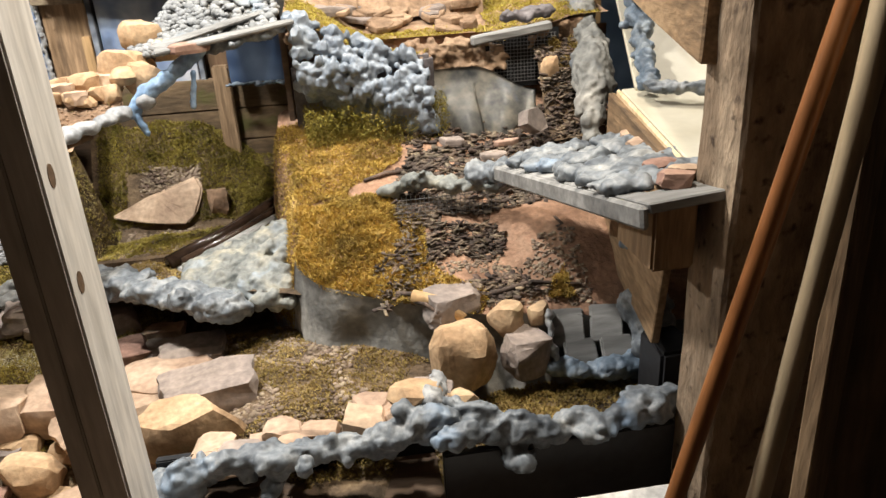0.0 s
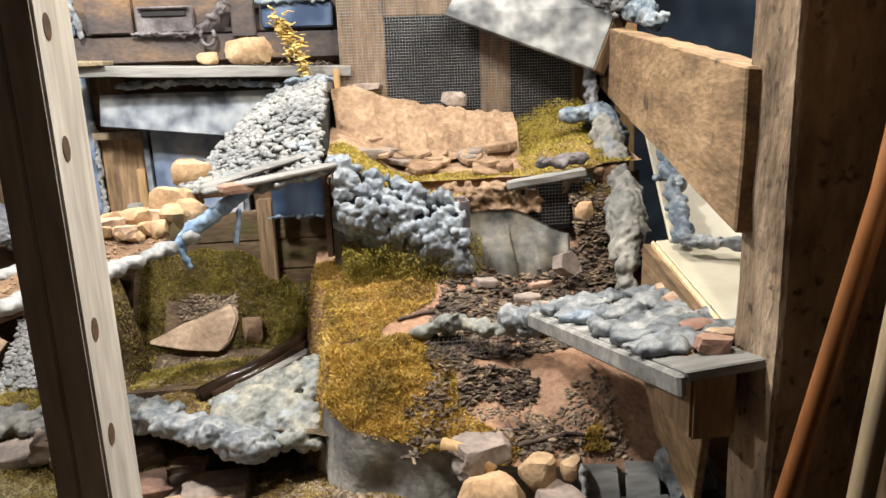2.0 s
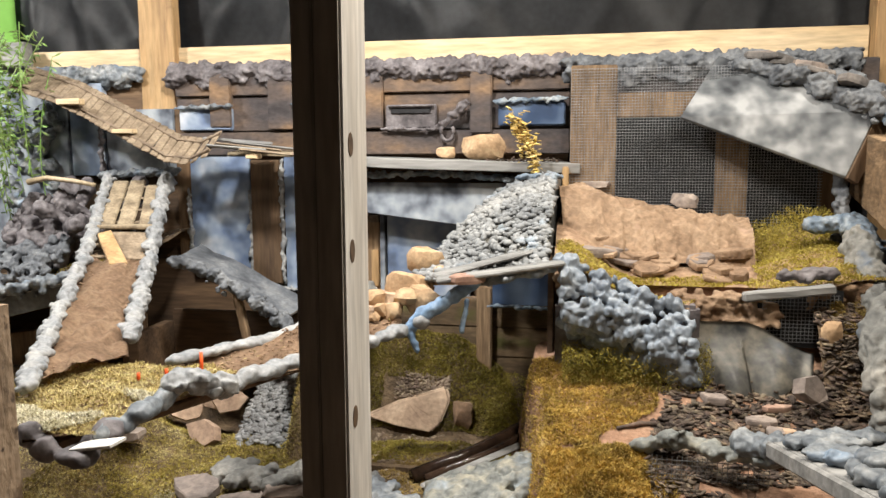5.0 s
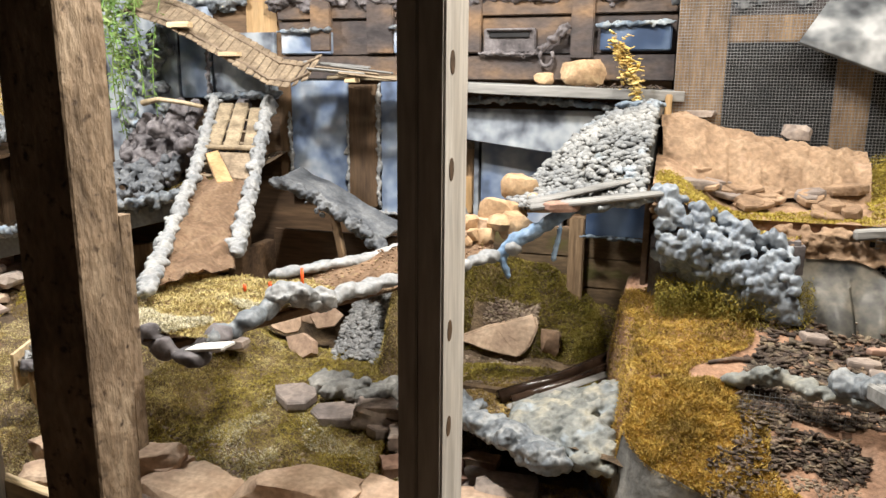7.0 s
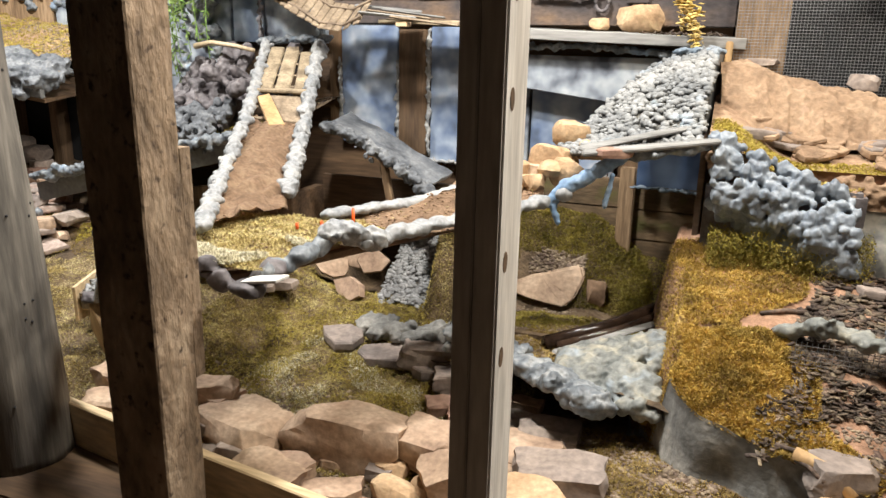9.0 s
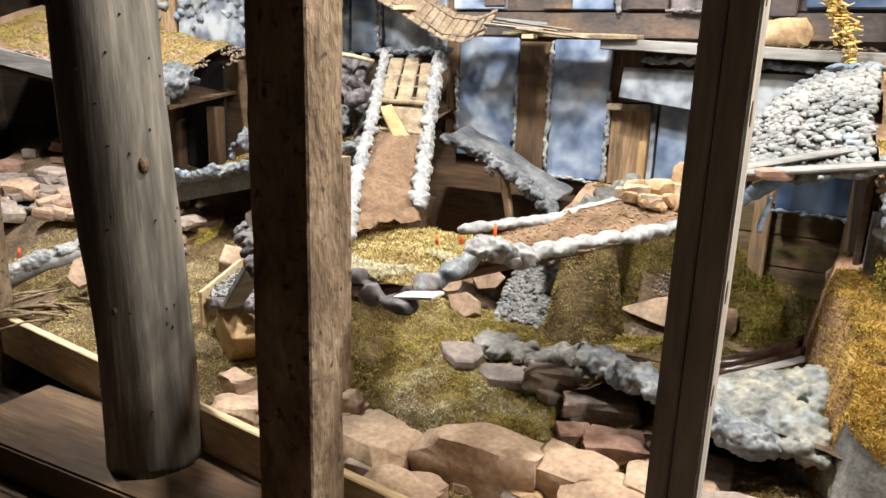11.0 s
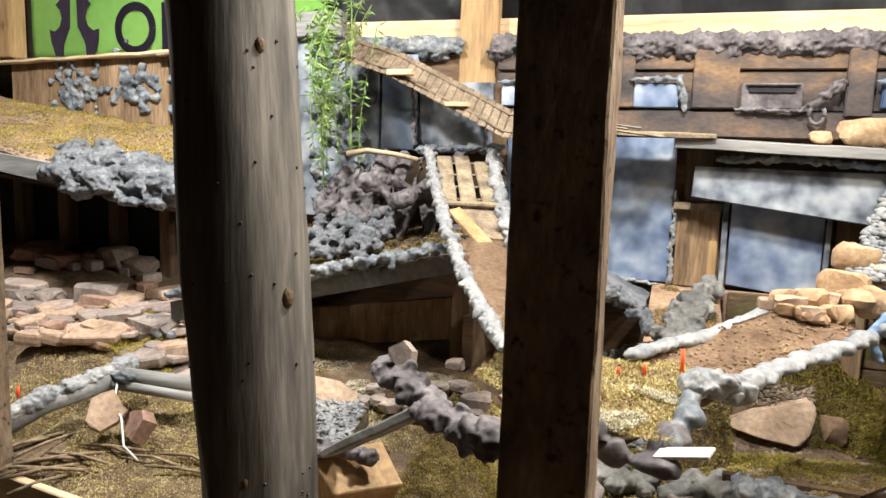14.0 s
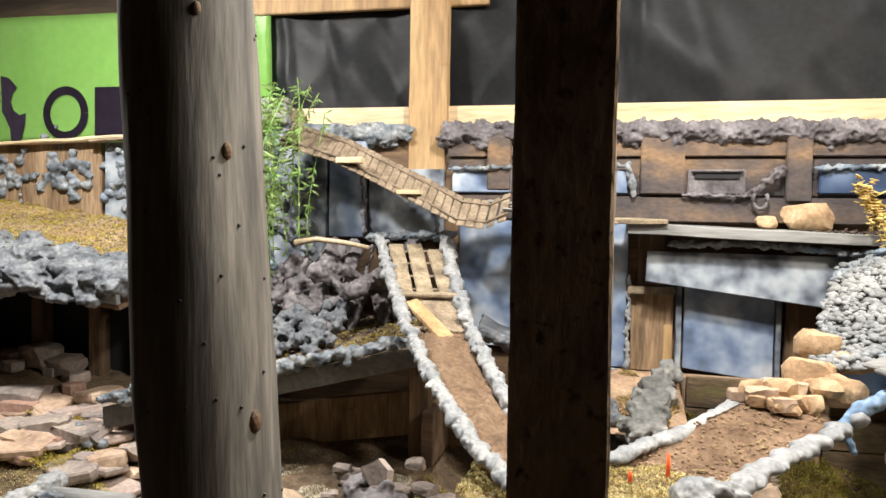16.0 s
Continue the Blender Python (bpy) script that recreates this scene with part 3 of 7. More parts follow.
def drape(x0, x1, z0, z1, f, nx, nzz):
    bm = bmesh.new()
    rows = [[bm.verts.new((x, f(x, z), z)) for x in lin(x0, x1, nx)] for z in lin(z0, z1, nzz)]
    for a, b in zip(rows, rows[1:]):
        for i in range(nx - 1):
            bm.faces.new((a[i], a[i + 1], b[i + 1], b[i]))
    bmesh.ops.solidify(bm, geom=bm.faces[:], thickness=0.002)
    return bm


solo("plastic_sheet", drape(-2.95, 0.34, 1.5, 2.6, film, 330, 50), "plastic_black", "creased black plastic sheet hung above the back wall", "plastic sheet", shade=True)
solo("curtain", drape(0.3, 1.5, 0.3, 2.6, lambda x, z: 2.91 + 0.015 * math.sin(14 * x + 2 * z) - 0.25 * smooth(0.6, 1.5, x), 80, 30), "curtain", "dark blue curtain hung beyond the corner post", "curtain", shade=True)

# back wall framing
structure("trim_beam", box((-2.78, 2.832, 1.625), (0.30, 2.868, 1.725), 0.003), "pine", "pale new pine rail along the top of the wall", "rail")
structure("trim_rail", box((-3.0, 2.84, 2.075), (-1.9, 2.87, 2.15), 0.003), "pine_z", "brown wooden upper rail", "rail")
t = thing("wall_stud", (-2.1, 2.83, 1.47), "brown square wall stud with knots in front of the rail", "stud")
part("post", beam((-2.1, 2.822, 1.47), (-2.1, 2.822, 2.6), 0.055, 0.135, 0, cuts=30, wear=0.002), "pine_z", t)
t = thing("corner_stud", (0.342, 2.81, 1.0), "pale wooden corner stud", "stud")
part("post", box((0.303, 2.79, 0.4), (0.384, 2.86, 2.6), 0.004), "pine_z", t)

# the wall's lower and upper boards
wall = structure("wall_back", box((-4.2, 2.80, 0.25), (-0.62, 2.83, 1.60)), "wood_dark", "dark boarded back wall of the course", "wall")
t = thing("upper_boards", (-1.4, 2.79, 1.33), "scorched brown boards sprayed with black paint above the ledge", "boards")
for z0, z1, y in ((1.33, 1.415, 2.765), (1.415, 1.54, 2.782), (1.54, 1.635, 2.77)):
    for x0, x1 in ((-2.02, -0.615),):
        part("board", box((x0, y, z0 + 0.002), (x1, 2.799, z1 - 0.002), 0.003), "burnt", t)
for x0, x1, z0, z1 in ((-1.38, -1.245, 1.42, 1.60), (-0.945, -0.872, 1.40, 1.62), (-1.88, -1.80, 1.43, 1.62), (-1.66, -1.56, 1.42, 1.60)):
    part("upright", box((x0, 2.752, z0), (x1, 2.781, z1), 0.004), "burnt", t, "scorched upright batten")


def wall_plate(x0, x1, z0, z1, material, label, slot=False):
    t = thing("metal_plate", ((x0 + x1) / 2, 2.77, z0), label, "plate", group="plates on the wall")
    plate = part("plate", box((x0, 2.757, z0), (x1, 2.781, z1), 0.004), material, t)
    if slot:
        part("slot", box((x0 + 0.02, 2.751, z1 - 0.03), (x1 - 0.02, 2.7565, z1 - 0.014), 0.001), "black", plate, "black slot")
        part("lip", beam((x0 + 0.01, 2.75, z1 - 0.006), (x1 - 0.01, 2.75, z1 - 0.006), 0.016, 0.01), "foam_dark", plate)
    return t


wall_plate(-1.235, -1.06, 1.42, 1.50, "foam_dark", "purple-grey sprayed metal plate with a black slot", True)
wall_plate(-0.85, -0.63, 1.425, 1.505, "spray_blue", "blue sprayed metal plate on the boards")
wall_plate(-2.0, -1.80, 1.42, 1.50, "spray", "pale blue sprayed plate on the boards")
wall_plate(-1.56, -1.42, 1.42, 1.50, "spray", "pale grey sprayed plate on the boards")
for k, (pp, m_) in enumerate(((((-1.24, 2.75, 1.42), (-1.06, 2.75, 1.415)), "foam_dark"), (((-1.05, 2.75, 1.42), (-0.96, 2.75, 1.50)), "foam_dark"), (((-0.86, 2.75, 1.505), (-0.63, 2.75, 1.51)), "foam_blue"), (((-1.4, 2.75, 1.42), (-1.42, 2.75, 1.51), (-1.56, 2.75, 1.51)), "foam"), (((-2.0, 2.75, 1.50), (-1.80, 2.75, 1.505)), "foam"))):
    foam_line(pp, 0.011, m_, "thin bead of sprayed foam round a wall plate", 40 + k)
bm = rod([(-1.02 + 0.022 * math.cos(a), 2.745, 1.405 + 0.028 * math.sin(a)) for a in lin(2.4, 7.0, 14)], 0.006)
solo("hook", bm, "foam_dark", "small dark hook on the back wall", "hook", shade=True)
def foam_band(x0, x1, y, z, deep, material, label, seed):
    """A mat of foam that hangs over a board's top in lobes."""
    random.seed(seed)
    spots, x = [], x0
    while x < x1:
        hang_ = deep * (0.62 + 0.75 * noise.noise(Vector((x * 13, seed, 0))))
        for k in range(4):
            f = k / 3
            spots.append((x + random.gauss(0, 0.006), y - 0.014 * math.sin(3 * f) + random.gauss(0, 0.004), z - hang_ * f + random.gauss(0, 0.004), (random.uniform(0.015, 0.026), random.uniform(0.012, 0.02), random.uniform(0.012, 0.021))))
        x += 0.017
    return melt(solo("spray_foam", blobs(spots, 0.3), material, label, "foam"), 0.0045)


foam_band(-2.62, -2.17, 2.79, 1.645, 0.085, "foam", "grey foam mat hanging along the top of the wall", 50)
foam_band(-2.03, -1.25, 2.775, 1.645, 0.085, "foam_dark", "grey-purple foam mat hanging along the top of the wall", 51)
foam_band(-1.27, -0.60, 2.775, 1.64, 0.07, "foam_dark", "dark purple foam mat hanging along the top of the wall", 52)
foam_band(-0.62, 0.24, 2.735, 1.63, 0.085, "foam_grey", "dark grey foam mat over the mesh header", 53)
foam_line([(0.0, 2.70, 1.60), (0.16, 2.60, 1.52), (0.24, 2.50, 1.45)], 0.034, "foam_grey", "dark grey foam beside the slates", 57, drip=0.03)

# the ledge
t = thing("ledge", (-1.1, 2.72, 1.29), "grey weathered wooden ledge along the wall", "shelf")
part("board", slab((-1.42, 2.625, 1.325), (-0.58, 2.625, 1.298), (-0.58, 2.78, 1.305), (-1.42, 2.78, 1.33), 0.032, 0.002, cuts=6, wear=0.004), "greyplank", t)
part("board", slab((-1.75, 2.61, 1.345), (-1.30, 2.61, 1.335), (-1.30, 2.70, 1.34), (-1.75, 2.70, 1.35), 0.014, 0.002, cuts=4, wear=0.004), "slat", t)
part("support", box((-0.635, 2.60, 1.04), (-0.615, 2.80, 1.29), 0.003), "pine_z", t, "pale end board")
rock("rock", (-0.895, 2.70, 1.312), (0.15, 0.09, 0.085), 3, "boulder", "tan rounded rock on the ledge", "rocks on the ledge")
rock("rock", (-1.015, 2.68, 1.316), (0.065, 0.05, 0.04), 4, "boulder", "small tan rock on the ledge", "rocks on the ledge")
rng = random.Random(5)
bits("ledge_litter", [(rng.uniform(-1.4, -0.65), rng.uniform(2.66, 2.76), 1.325 - 0.03 * smooth(-1.4, -0.6, -1)) for _ in range(220)], 0.007, "bark", "dry needles and crumbs on the ledge", 6, form="chip", category="litter", squash=(1.6, 0.3, 0.25))
# yellow dried plant
t = thing("dried_plant", (-0.72, 2.60, 1.26), "dried yellow plant sprig standing on the stones", "plant")
rng = random.Random(8)
stem = [(-0.70 - 0.09 * k, 2.58, 1.25 + 0.24 * k - 0.04 * k * k) for k in lin(0, 1, 8)]
part("stem", rod(stem, 0.004, 5, taper=0.4), "straw", t)
pts = []
for k in range(260):
    i = rng.uniform(0.15, 1)
    pts.append((-0.70 - 0.09 * i + rng.gauss(0, 0.014), 2.58 + rng.gauss(0, 0.012), 1.25 + 0.24 * i - 0.04 * i * i + rng.gauss(0, 0.012)))
bits("leaves", pts, 0.008, "straw_gold", "small yellow dried leaves", 9, form="chip", squash=(1, 0.6, 0.15), parent=t)


# lower wall panels
def panel(lo, hi, material, label, name="wall_panel", bead=None):
    t = thing(name, ((lo[0] + hi[0]) / 2, lo[1], lo[2]), label, "panel", group="panels of the back wall")
    part("board", box(lo, hi, 0.003), material, t)
    return t


panel((-1.975, 2.772, 0.90), (-1.745, 2.799, 1.335), "spray", "blue and grey sprayed panel of the back wall")
panel((-1.735, 2.755, 0.872), (-1.625, 2.799, 1.315), "wood_dark_z", "rusty brown upright board of the back wall")
panel((-1.615, 2.770, 0.852), (-1.412, 2.799, 1.325), "spray", "pale blue sprayed panel of the back wall")
t = panel((-1.398, 2.775, 0.845), (-1.265, 2.799, 1.10), "timber", "weathered plywood panel beside a small door")
part("latch", box((-1.295, 2.762, 0.87), (-1.268, 2.7755, 1.0), 0.003), "pine_z", t, "small wooden latch")
part("cap", box((-1.41, 2.745, 1.098), (-1.262, 2.79, 1.122), 0.003), "slat", t, "small cap board")
part("lintel", box((-1.38, 2.76, 1.125), (-1.30, 2.785, 1.29), 0.003), "wood_dark_z", t, "dark upright above the cap")
t = thing("small_door", (-1.1, 2.76, 0.84), "blue sprayed low door in the back wall", "door")
part("leaf", slab((-1.235, 2.755, 0.865), (-0.965, 2.755, 0.835), (-0.965, 2.755, 1.15), (-1.235, 2.755, 1.15), 0.012, 0.002), "spray", t)
part("jamb", box((-1.258, 2.745, 0.80), (-1.242, 2.79, 1.15), 0.002), "spray_pale", t)
part("jamb", box((-0.96, 2.75, 0.83), (-0.945, 2.79, 1.13), 0.002), "spray_pale", t)
panel((-0.93, 2.765, 0.8), (-0.84, 2.79, 1.15), "wood_dark_z", "dark brown upright beside the low door")
t = thing("sloping_fascia", (-1.0, 2.69, 1.06), "long pale blue sprayed board hung under the ledge", "board")
part("board", slab((-1.36, 2.685, 1.145), (-0.60, 2.665, 1.055), (-0.60, 2.685, 1.235), (-1.355, 2.70, 1.24), 0.012, 0.002), "spray_pale", t)
foam_line([(-1.28, 2.68, 1.262), (-1.05, 2.68, 1.268), (-0.85, 2.67, 1.255), (-0.7, 2.64, 1.245)], 0.014, "foam", "rumpled grey foam bead on the fascia board", 60)
for k, pp in enumerate((((-1.742, 2.765, 0.9), (-1.742, 2.765, 1.2)), ((-1.62, 2.76, 0.88), (-1.62, 2.76, 1.31)), ((-1.408, 2.765, 0.85), (-1.405, 2.765, 1.15)), ((-1.62, 2.765, 0.855), (-1.45, 2.765, 0.845)), ((-1.975, 2.765, 1.0), (-1.98, 2.765, 1.2)))):
    foam_line(pp, 0.010, "foam_white", "thin pale foam seam between wall panels", 61 + k)

# ---- the mesh wall on the right ----
t = thing("mesh_wall", (-0.2, 2.66, 1.0), "wire mesh screens between sprayed wooden uprights", "screen wall")
part("upright", box((-0.613, 2.64, 0.98), (-0.473, 2.67, 1.60), 0.003), "timber", t, "broad wooden upright behind wire mesh")
part("upright", box((-0.175, 2.64, 0.98), (-0.083, 2.66, 1.48), 0.003), "timber", t)
part("upright", box((0.12, 2.64, 0.98), (0.17, 2.66, 1.45), 0.003), "wood_dark_z", t)
part("header", box((-0.47, 2.645, 1.44), (-0.17, 2.672, 1.515), 0.003), "timber", t, "grey-brown header board")
part("header", box((-0.61, 2.735, 1.515), (0.30, 2.755, 1.615), 0.003), "burnt", t)
# near-black sheet: the darkness behind the mesh is put into its colour
part("backing", box((-0.61, 2.76, 0.9), (0.30, 2.77, 1.615)), "deep_shade", t, "near-black sheet standing in for shade behind the mesh")


def wires(x0, x1, z0, z1, y, pitch=0.0088, r=0.0007):
    bm = bmesh.new()
    n = int((x1 - x0) / pitch)
    for i in range(n + 1):
        x = x0 + pitch * i
        box((x - r * 0.7, y, z0), (x + r * 0.7, y + r, z1), bm=bm)
    for i in range(int((z1 - z0) / pitch) + 1):
        z = z0 + pitch * i
        box((x0, y - r, z - r), (x1, y - 0.0001, z + r), bm=bm)
    return bm


part("mesh", wires(-0.612, 0.125, 0.98, 1.59, 2.634), "wire", t, "fine grey wire mesh")

# sloping grey roof board over the mesh with slates on it
t = thing("roof_board", (0.0, 2.6, 1.3), "grey and white sprayed sloping board over the mesh", "board")
part("board", slab((-0.295, 2.56, 1.435), (0.13, 2.46, 1.262), (0.215, 2.50, 1.44), (-0.17, 2.69, 1.625), 0.012, 0.002), "spray_grey", t)
part("edge", slab((0.132, 2.455, 1.258), (0.165, 2.47, 1.24), (0.255, 2.52, 1.40), (0.22, 2.505, 1.442), 0.015, 0.002), "wood_dark_z", t)
rng = random.Random(12)
for k in range(11):
    u = rng.uniform(0, 1)
    rock("slate", (-0.06 + 0.33 * u, 2.68 - 0.24 * u + rng.uniform(-0.05, 0.06), 1.612 - 0.15 * u + rng.uniform(-0.012, 0.006)), (rng.uniform(0.09, 0.16), rng.uniform(0.06, 0.11), rng.uniform(0.016, 0.03)), 100 + k, ("slate", "slate", "slate", "rock_grey")[k % 4], "flat slate stone on top of the roof board", "slates on the roof board", tilt=(rng.uniform(-8, 12), rng.uniform(4, 18)), level=2)
foam_line([(0.24, 2.46, 1.43), (0.26, 2.38, 1.41), (0.25, 2.30, 1.385)], 0.03, "foam_blue", "blue-white foam round the slates", 54, drip=0.05)
foam_line([(-0.12, 2.66, 1.60), (0.05, 2.58, 1.545), (0.20, 2.50, 1.46)], 0.028, "foam_grey", "dark grey foam under the slates", 55, drip=0.06)
foam_line([(0.15, 2.55, 1.30), (0.14, 2.52, 1.18), (0.12, 2.45, 1.10)], 0.024, "foam_grey", "dark grey foam strand down the corner", 56)

# ---- ground of the course ----
def g_low(x, y):
    left = smooth(-1.75, -2.0, x)
    z = (0.285 + 0.16 * (y - 1.45)) * (1 - left) + (0.405 + 0.19 * (y - 1.45)) * left
    z += 0.19 * smooth(2.50, 2.74, y) * math.exp(-((x + 0.92) / 0.34) ** 2)
    z += 0.115 * smooth(-1.05, -0.62, x) * smooth(1.9, 1.5, y)
    z += 0.06 * smooth(-0.45, -0.25, x) * smooth(1.5, 1.35, y) + 0.085 * smooth(-0.95, -0.80, x) * smooth(-0.40, -0.55, x) * smooth(1.36, 1.25, y)
    z += 0.05 * smooth(-1.95, -1.75, x) * smooth(-0.96, -1.08, x) * smooth(1.35, 1.5, y) * smooth(2.45, 2.28, y)
    z += 0.085 * smooth(-1.05, -0.85, x) * smooth(-0.32, -0.46, x) * smooth(1.27, 1.40, y) * smooth(1.95, 1.75, y)
    z += 0.085 * smooth(-2.75, -3.1, x) * smooth(1.85, 2.1, y)
    z += 0.07 * smooth(-3.2, -3.7, x) * smooth(2.2, 2.6, y)
    z -= 0.07 * smooth(-2.0, -1.95, x) * smooth(-1.35, -1.55, x) * smooth(2.3, 2.45, y)
    return z + 0.018 * nz(x, y, 0, 6) + 0.008 * nz(x, y, 3, 18)


tr = lin(-4.2, 0.15, 190)
def g_front(x):
    return max(1.16, 1.315 - 0.155 * (x + 1.16)) if x < -1.0 else 1.16 + 0.15 * smooth(-0.88, -1.0, x)


bm = bmesh.new()
rows = [[bm.verts.new((x, y, g_low(x, y))) for x, y in ((x, g_front(x) * (1 - v) + 2.80 * v) for x in tr)] for v in lin(0, 1, 80)]
for a, b in zip(rows, rows[1:]):
    for i in range(len(tr) - 1):
        bm.faces.new((a[i], a[i + 1], b[i + 1], b[i]))
ground = structure("ground", bm, "soil", "dark soil of the course under moss and gravel", "ground", shade=True)


def edge_f(x):
    if x < -0.6:
        return 1.584 + 7.0 * (-0.6 - x) ** 1.6
    return 1.60 - 0.40 * (x + 0.64) if x < -0.39 else 1.50 - 0.2 * (x + 0.39)


def g_mid(x, y):
    z = 0.575 + 0.40 * (y - 1.50) + 0.05 * math.exp(-((x + 0.10) / 0.12) ** 2 - ((y - 1.62) / 0.12) ** 2)
    z += 0.03 * math.exp(-((x + 0.56) / 0.13) ** 2 - ((y - 1.72) / 0.12) ** 2)
    z -= 0.32 * smooth(-0.65, -0.73, x + 0.03 * nz(x, y, 0, 9) + 0.18 * max(0, y - 1.9))
    return z + 0.014 * nz(x, y, 5, 9) + 0.006 * nz(x, y, 8, 25)


bm = bmesh.new()
xs = lin(-0.75, 0.14, 60)
rows = [[bm.verts.new((x, edge_f(x) + v * (2.16 - edge_f(x)), g_mid(x, edge_f(x) + v * (2.16 - edge_f(x))))) for x in xs] for v in lin(0, 1, 45)]
for a, b in zip(rows, rows[1:]):
    for i in range(59):
        bm.faces.new((a[i], a[i + 1], b[i + 1], b[i]))
mound = structure("mound", bm, "red_dirt", "red-brown dirt mound with moss and bark", "ground", shade=True)
bm = bmesh.new()
rows = []
for v in lin(0, 1, 14):
    row = []
    for x in xs:
        yy, top, low = edge_f(x), g_mid(x, edge_f(x)), 0.33
        z = top + (low - top) * v
        row.append(bm.verts.new((x, yy - 0.06 * v + 0.02 * nz(x, z, 1, 11) + 0.012 * math.sin(5 * v) - 0.002, z + 0.004)))
    rows.append(row)
for a, b in zip(rows, rows[1:]):
    for i in range(59):
        bm.faces.new((b[i], b[i + 1], a[i + 1], a[i]))
structure("retaining_wall", bm, "cement", "grey cement-skinned cloth face under the mound", "retaining wall", shade=True)

def g_top(x, y):
    z = 0.965 + 0.16 * (y - 2.1) + 0.10 * smooth(-0.42, -0.64, x) + 0.06 * smooth(-0.15, 0.1, x)
    return z + 0.012 * nz(x, y, 11, 9) + 0.006 * nz(x, y, 2, 25)


bm = bmesh.new()
rows = [[bm.verts.new((x, y, g_top(x, y))) for x, y in ((x, (2.075 + 0.06 * smooth(-0.36, -0.28, x)) * (1 - v) + 2.66 * v) for x in lin(-0.645, 0.16, 60))] for v in lin(0, 1, 40)]
for a, b in zip(rows, rows[1:]):
    for i in range(59):
        bm.faces.new((a[i], a[i + 1], b[i + 1], b[i]))
structure("terrace", bm, "dirt", "upper dirt terrace below the mesh wall", "ground", shade=True)
structure("terrace_face", drape(-0.645, 0.16, 0.70, 1.00, lambda x, z: 2.15 + 0.015 * nz(x, z, 0, 12), 40, 14), "red_dirt", "red dirt face under the terrace", "ground", shade=True)

# ---- front posts ----
def rough_post(name, x0, x1, y0, y1, z0, z1, material, label, wear=0.006, cuts=60, lean=(0, 0)):
    bm = bmesh.new()
    nzs = cuts
    ring = []
    prof = []
    for a, b in (((x0, y0), (x1, y0)), ((x1, y0), (x1, y1)), ((x1, y1), (x0, y1)), ((x0, y1), (x0, y0))):
        for k in (0.03, 0.2, 0.4, 0.6, 0.8, 0.97):
            prof.append((a[0] + (b[0] - a[0]) * k, a[1] + (b[1] - a[1]) * k))
    cx, cy = (x0 + x1) / 2, (y0 + y1) / 2
    rows = []
    for z in lin(z0, z1, nzs):
        row = []
        for x, y in prof:
            k = 1 + (nz(x, y, z * 0.5, 9) * 0.6 + nz(x * 2, y * 2, z, 28) * 0.4) * wear / 0.08
            row.append(bm.verts.new((cx + (x - cx) * k + lean[0] * (z - z0), cy + (y - cy) * k + lean[1] * (z - z0), z)))
        rows.append(row)
    n = len(prof)
    for a, b in zip(rows, rows[1:]):
        for i in range(n):
            bm.faces.new((a[i], a[(i + 1) % n], b[(i + 1) % n], b[i]))
    bm.faces.new(rows[0][::-1])
    bm.faces.new(rows[-1])
    return bm


post_ = t = thing("square_post", (-1.532, 1.22, 0.215), "rough old square timber post, weathered and pitted", "post")
part("shaft", rough_post("p", -1.592, -1.474, 1.176, 1.272, 0.215, 2.62, "timber", ""), "hewn", t)
t = thing("front_stud", (-0.88, 1.12, 0.215), "pale doubled pine stud with dark knots", "post")
part("strip", box((-0.908, 1.075, 0.215), (-0.8835, 1.165, 2.62), 0.002), "stud", t)
stud_ = part("stud", box((-0.882, 1.073, 0.215), (-0.85, 1.168, 2.62), 0.003), "stud", t)
for z in (1.325, 1.205, 1.01, 0.885, 1.55):
    bm = bmesh.new()
    bmesh.ops.create_cone(bm, cap_ends=True, segments=12, radius1=0.009, radius2=0.009, depth=0.0012, matrix=Matrix.Translation((-0.8498, 1.10, z)) @ pose(0, 0, 0, 0, 90, 0))
    bm.transform(Matrix.Translation((0, 0, z)) @ Matrix.Diagonal((1, 1, 1.5, 1)) @ Matrix.Translation((0, 0, -z)))
    part("knot", bm, "wood_dark", stud_, "dark knot")
t = thing("right_post", (0.0, 1.17, 0.215), "heavy dark rough-sawn timber post", "post")
part("shaft", rough_post("p", -0.080, 0.150, 1.075, 1.175, 0.215, 2.62, "timber", "", wear=0.003), "hewn", t)
t = thing("far_post", (-3.02, 1.58, 0.215), "brown timber post at the end of the board", "post")
part("shaft", rough_post("p", -3.10, -2.95, 1.50, 1.62, 0.215, 2.62, "timber", "", wear=0.004), "hewn", t)
part("cleat", rough_post("p", -1.505, -1.478, 1.275, 1.302, 0.66, 1.085, "timber", "", wear=0.008, cuts=24), "hewn", post_, "short rough cleat nailed behind the post")
# round log post
bm = bmesh.new()
rows = []
for z in lin(0.33, 2.62, 110):
    row = []
    for j in range(40):
        a = 6.2832 * j / 40
        r = 0.102 + 0.010 * nz(math.cos(a), math.sin(a), z * 1.4, 1.6) + 0.003 * nz(math.cos(a) * 3, math.sin(a) * 3, z * 2, 3) - 0.006 * smooth(1.2, 2.2, z)
        row.append(bm.verts.new((-2.060 - 0.045 * (z - 0.45) + 0.008 * math.sin(2.6 * z) + r * math.cos(a), 1.345 + r * math.sin(a), z)))
    rows.append(row)
for a, b in zip(rows, rows[1:]):
    for i in range(40):
        bm.faces.new((a[i], a[(i + 1) % 40], b[(i + 1) % 40], b[i]))
bm.faces.new(rows[0][::-1])
bm.faces.new(rows[-1])
t = thing("log_post", (-2.10, 1.345, 0.33), "round grey weathered log post with nail holes", "post")
trunk = part("trunk", bm, "log", t, shade=True)
rng = random.Random(21)
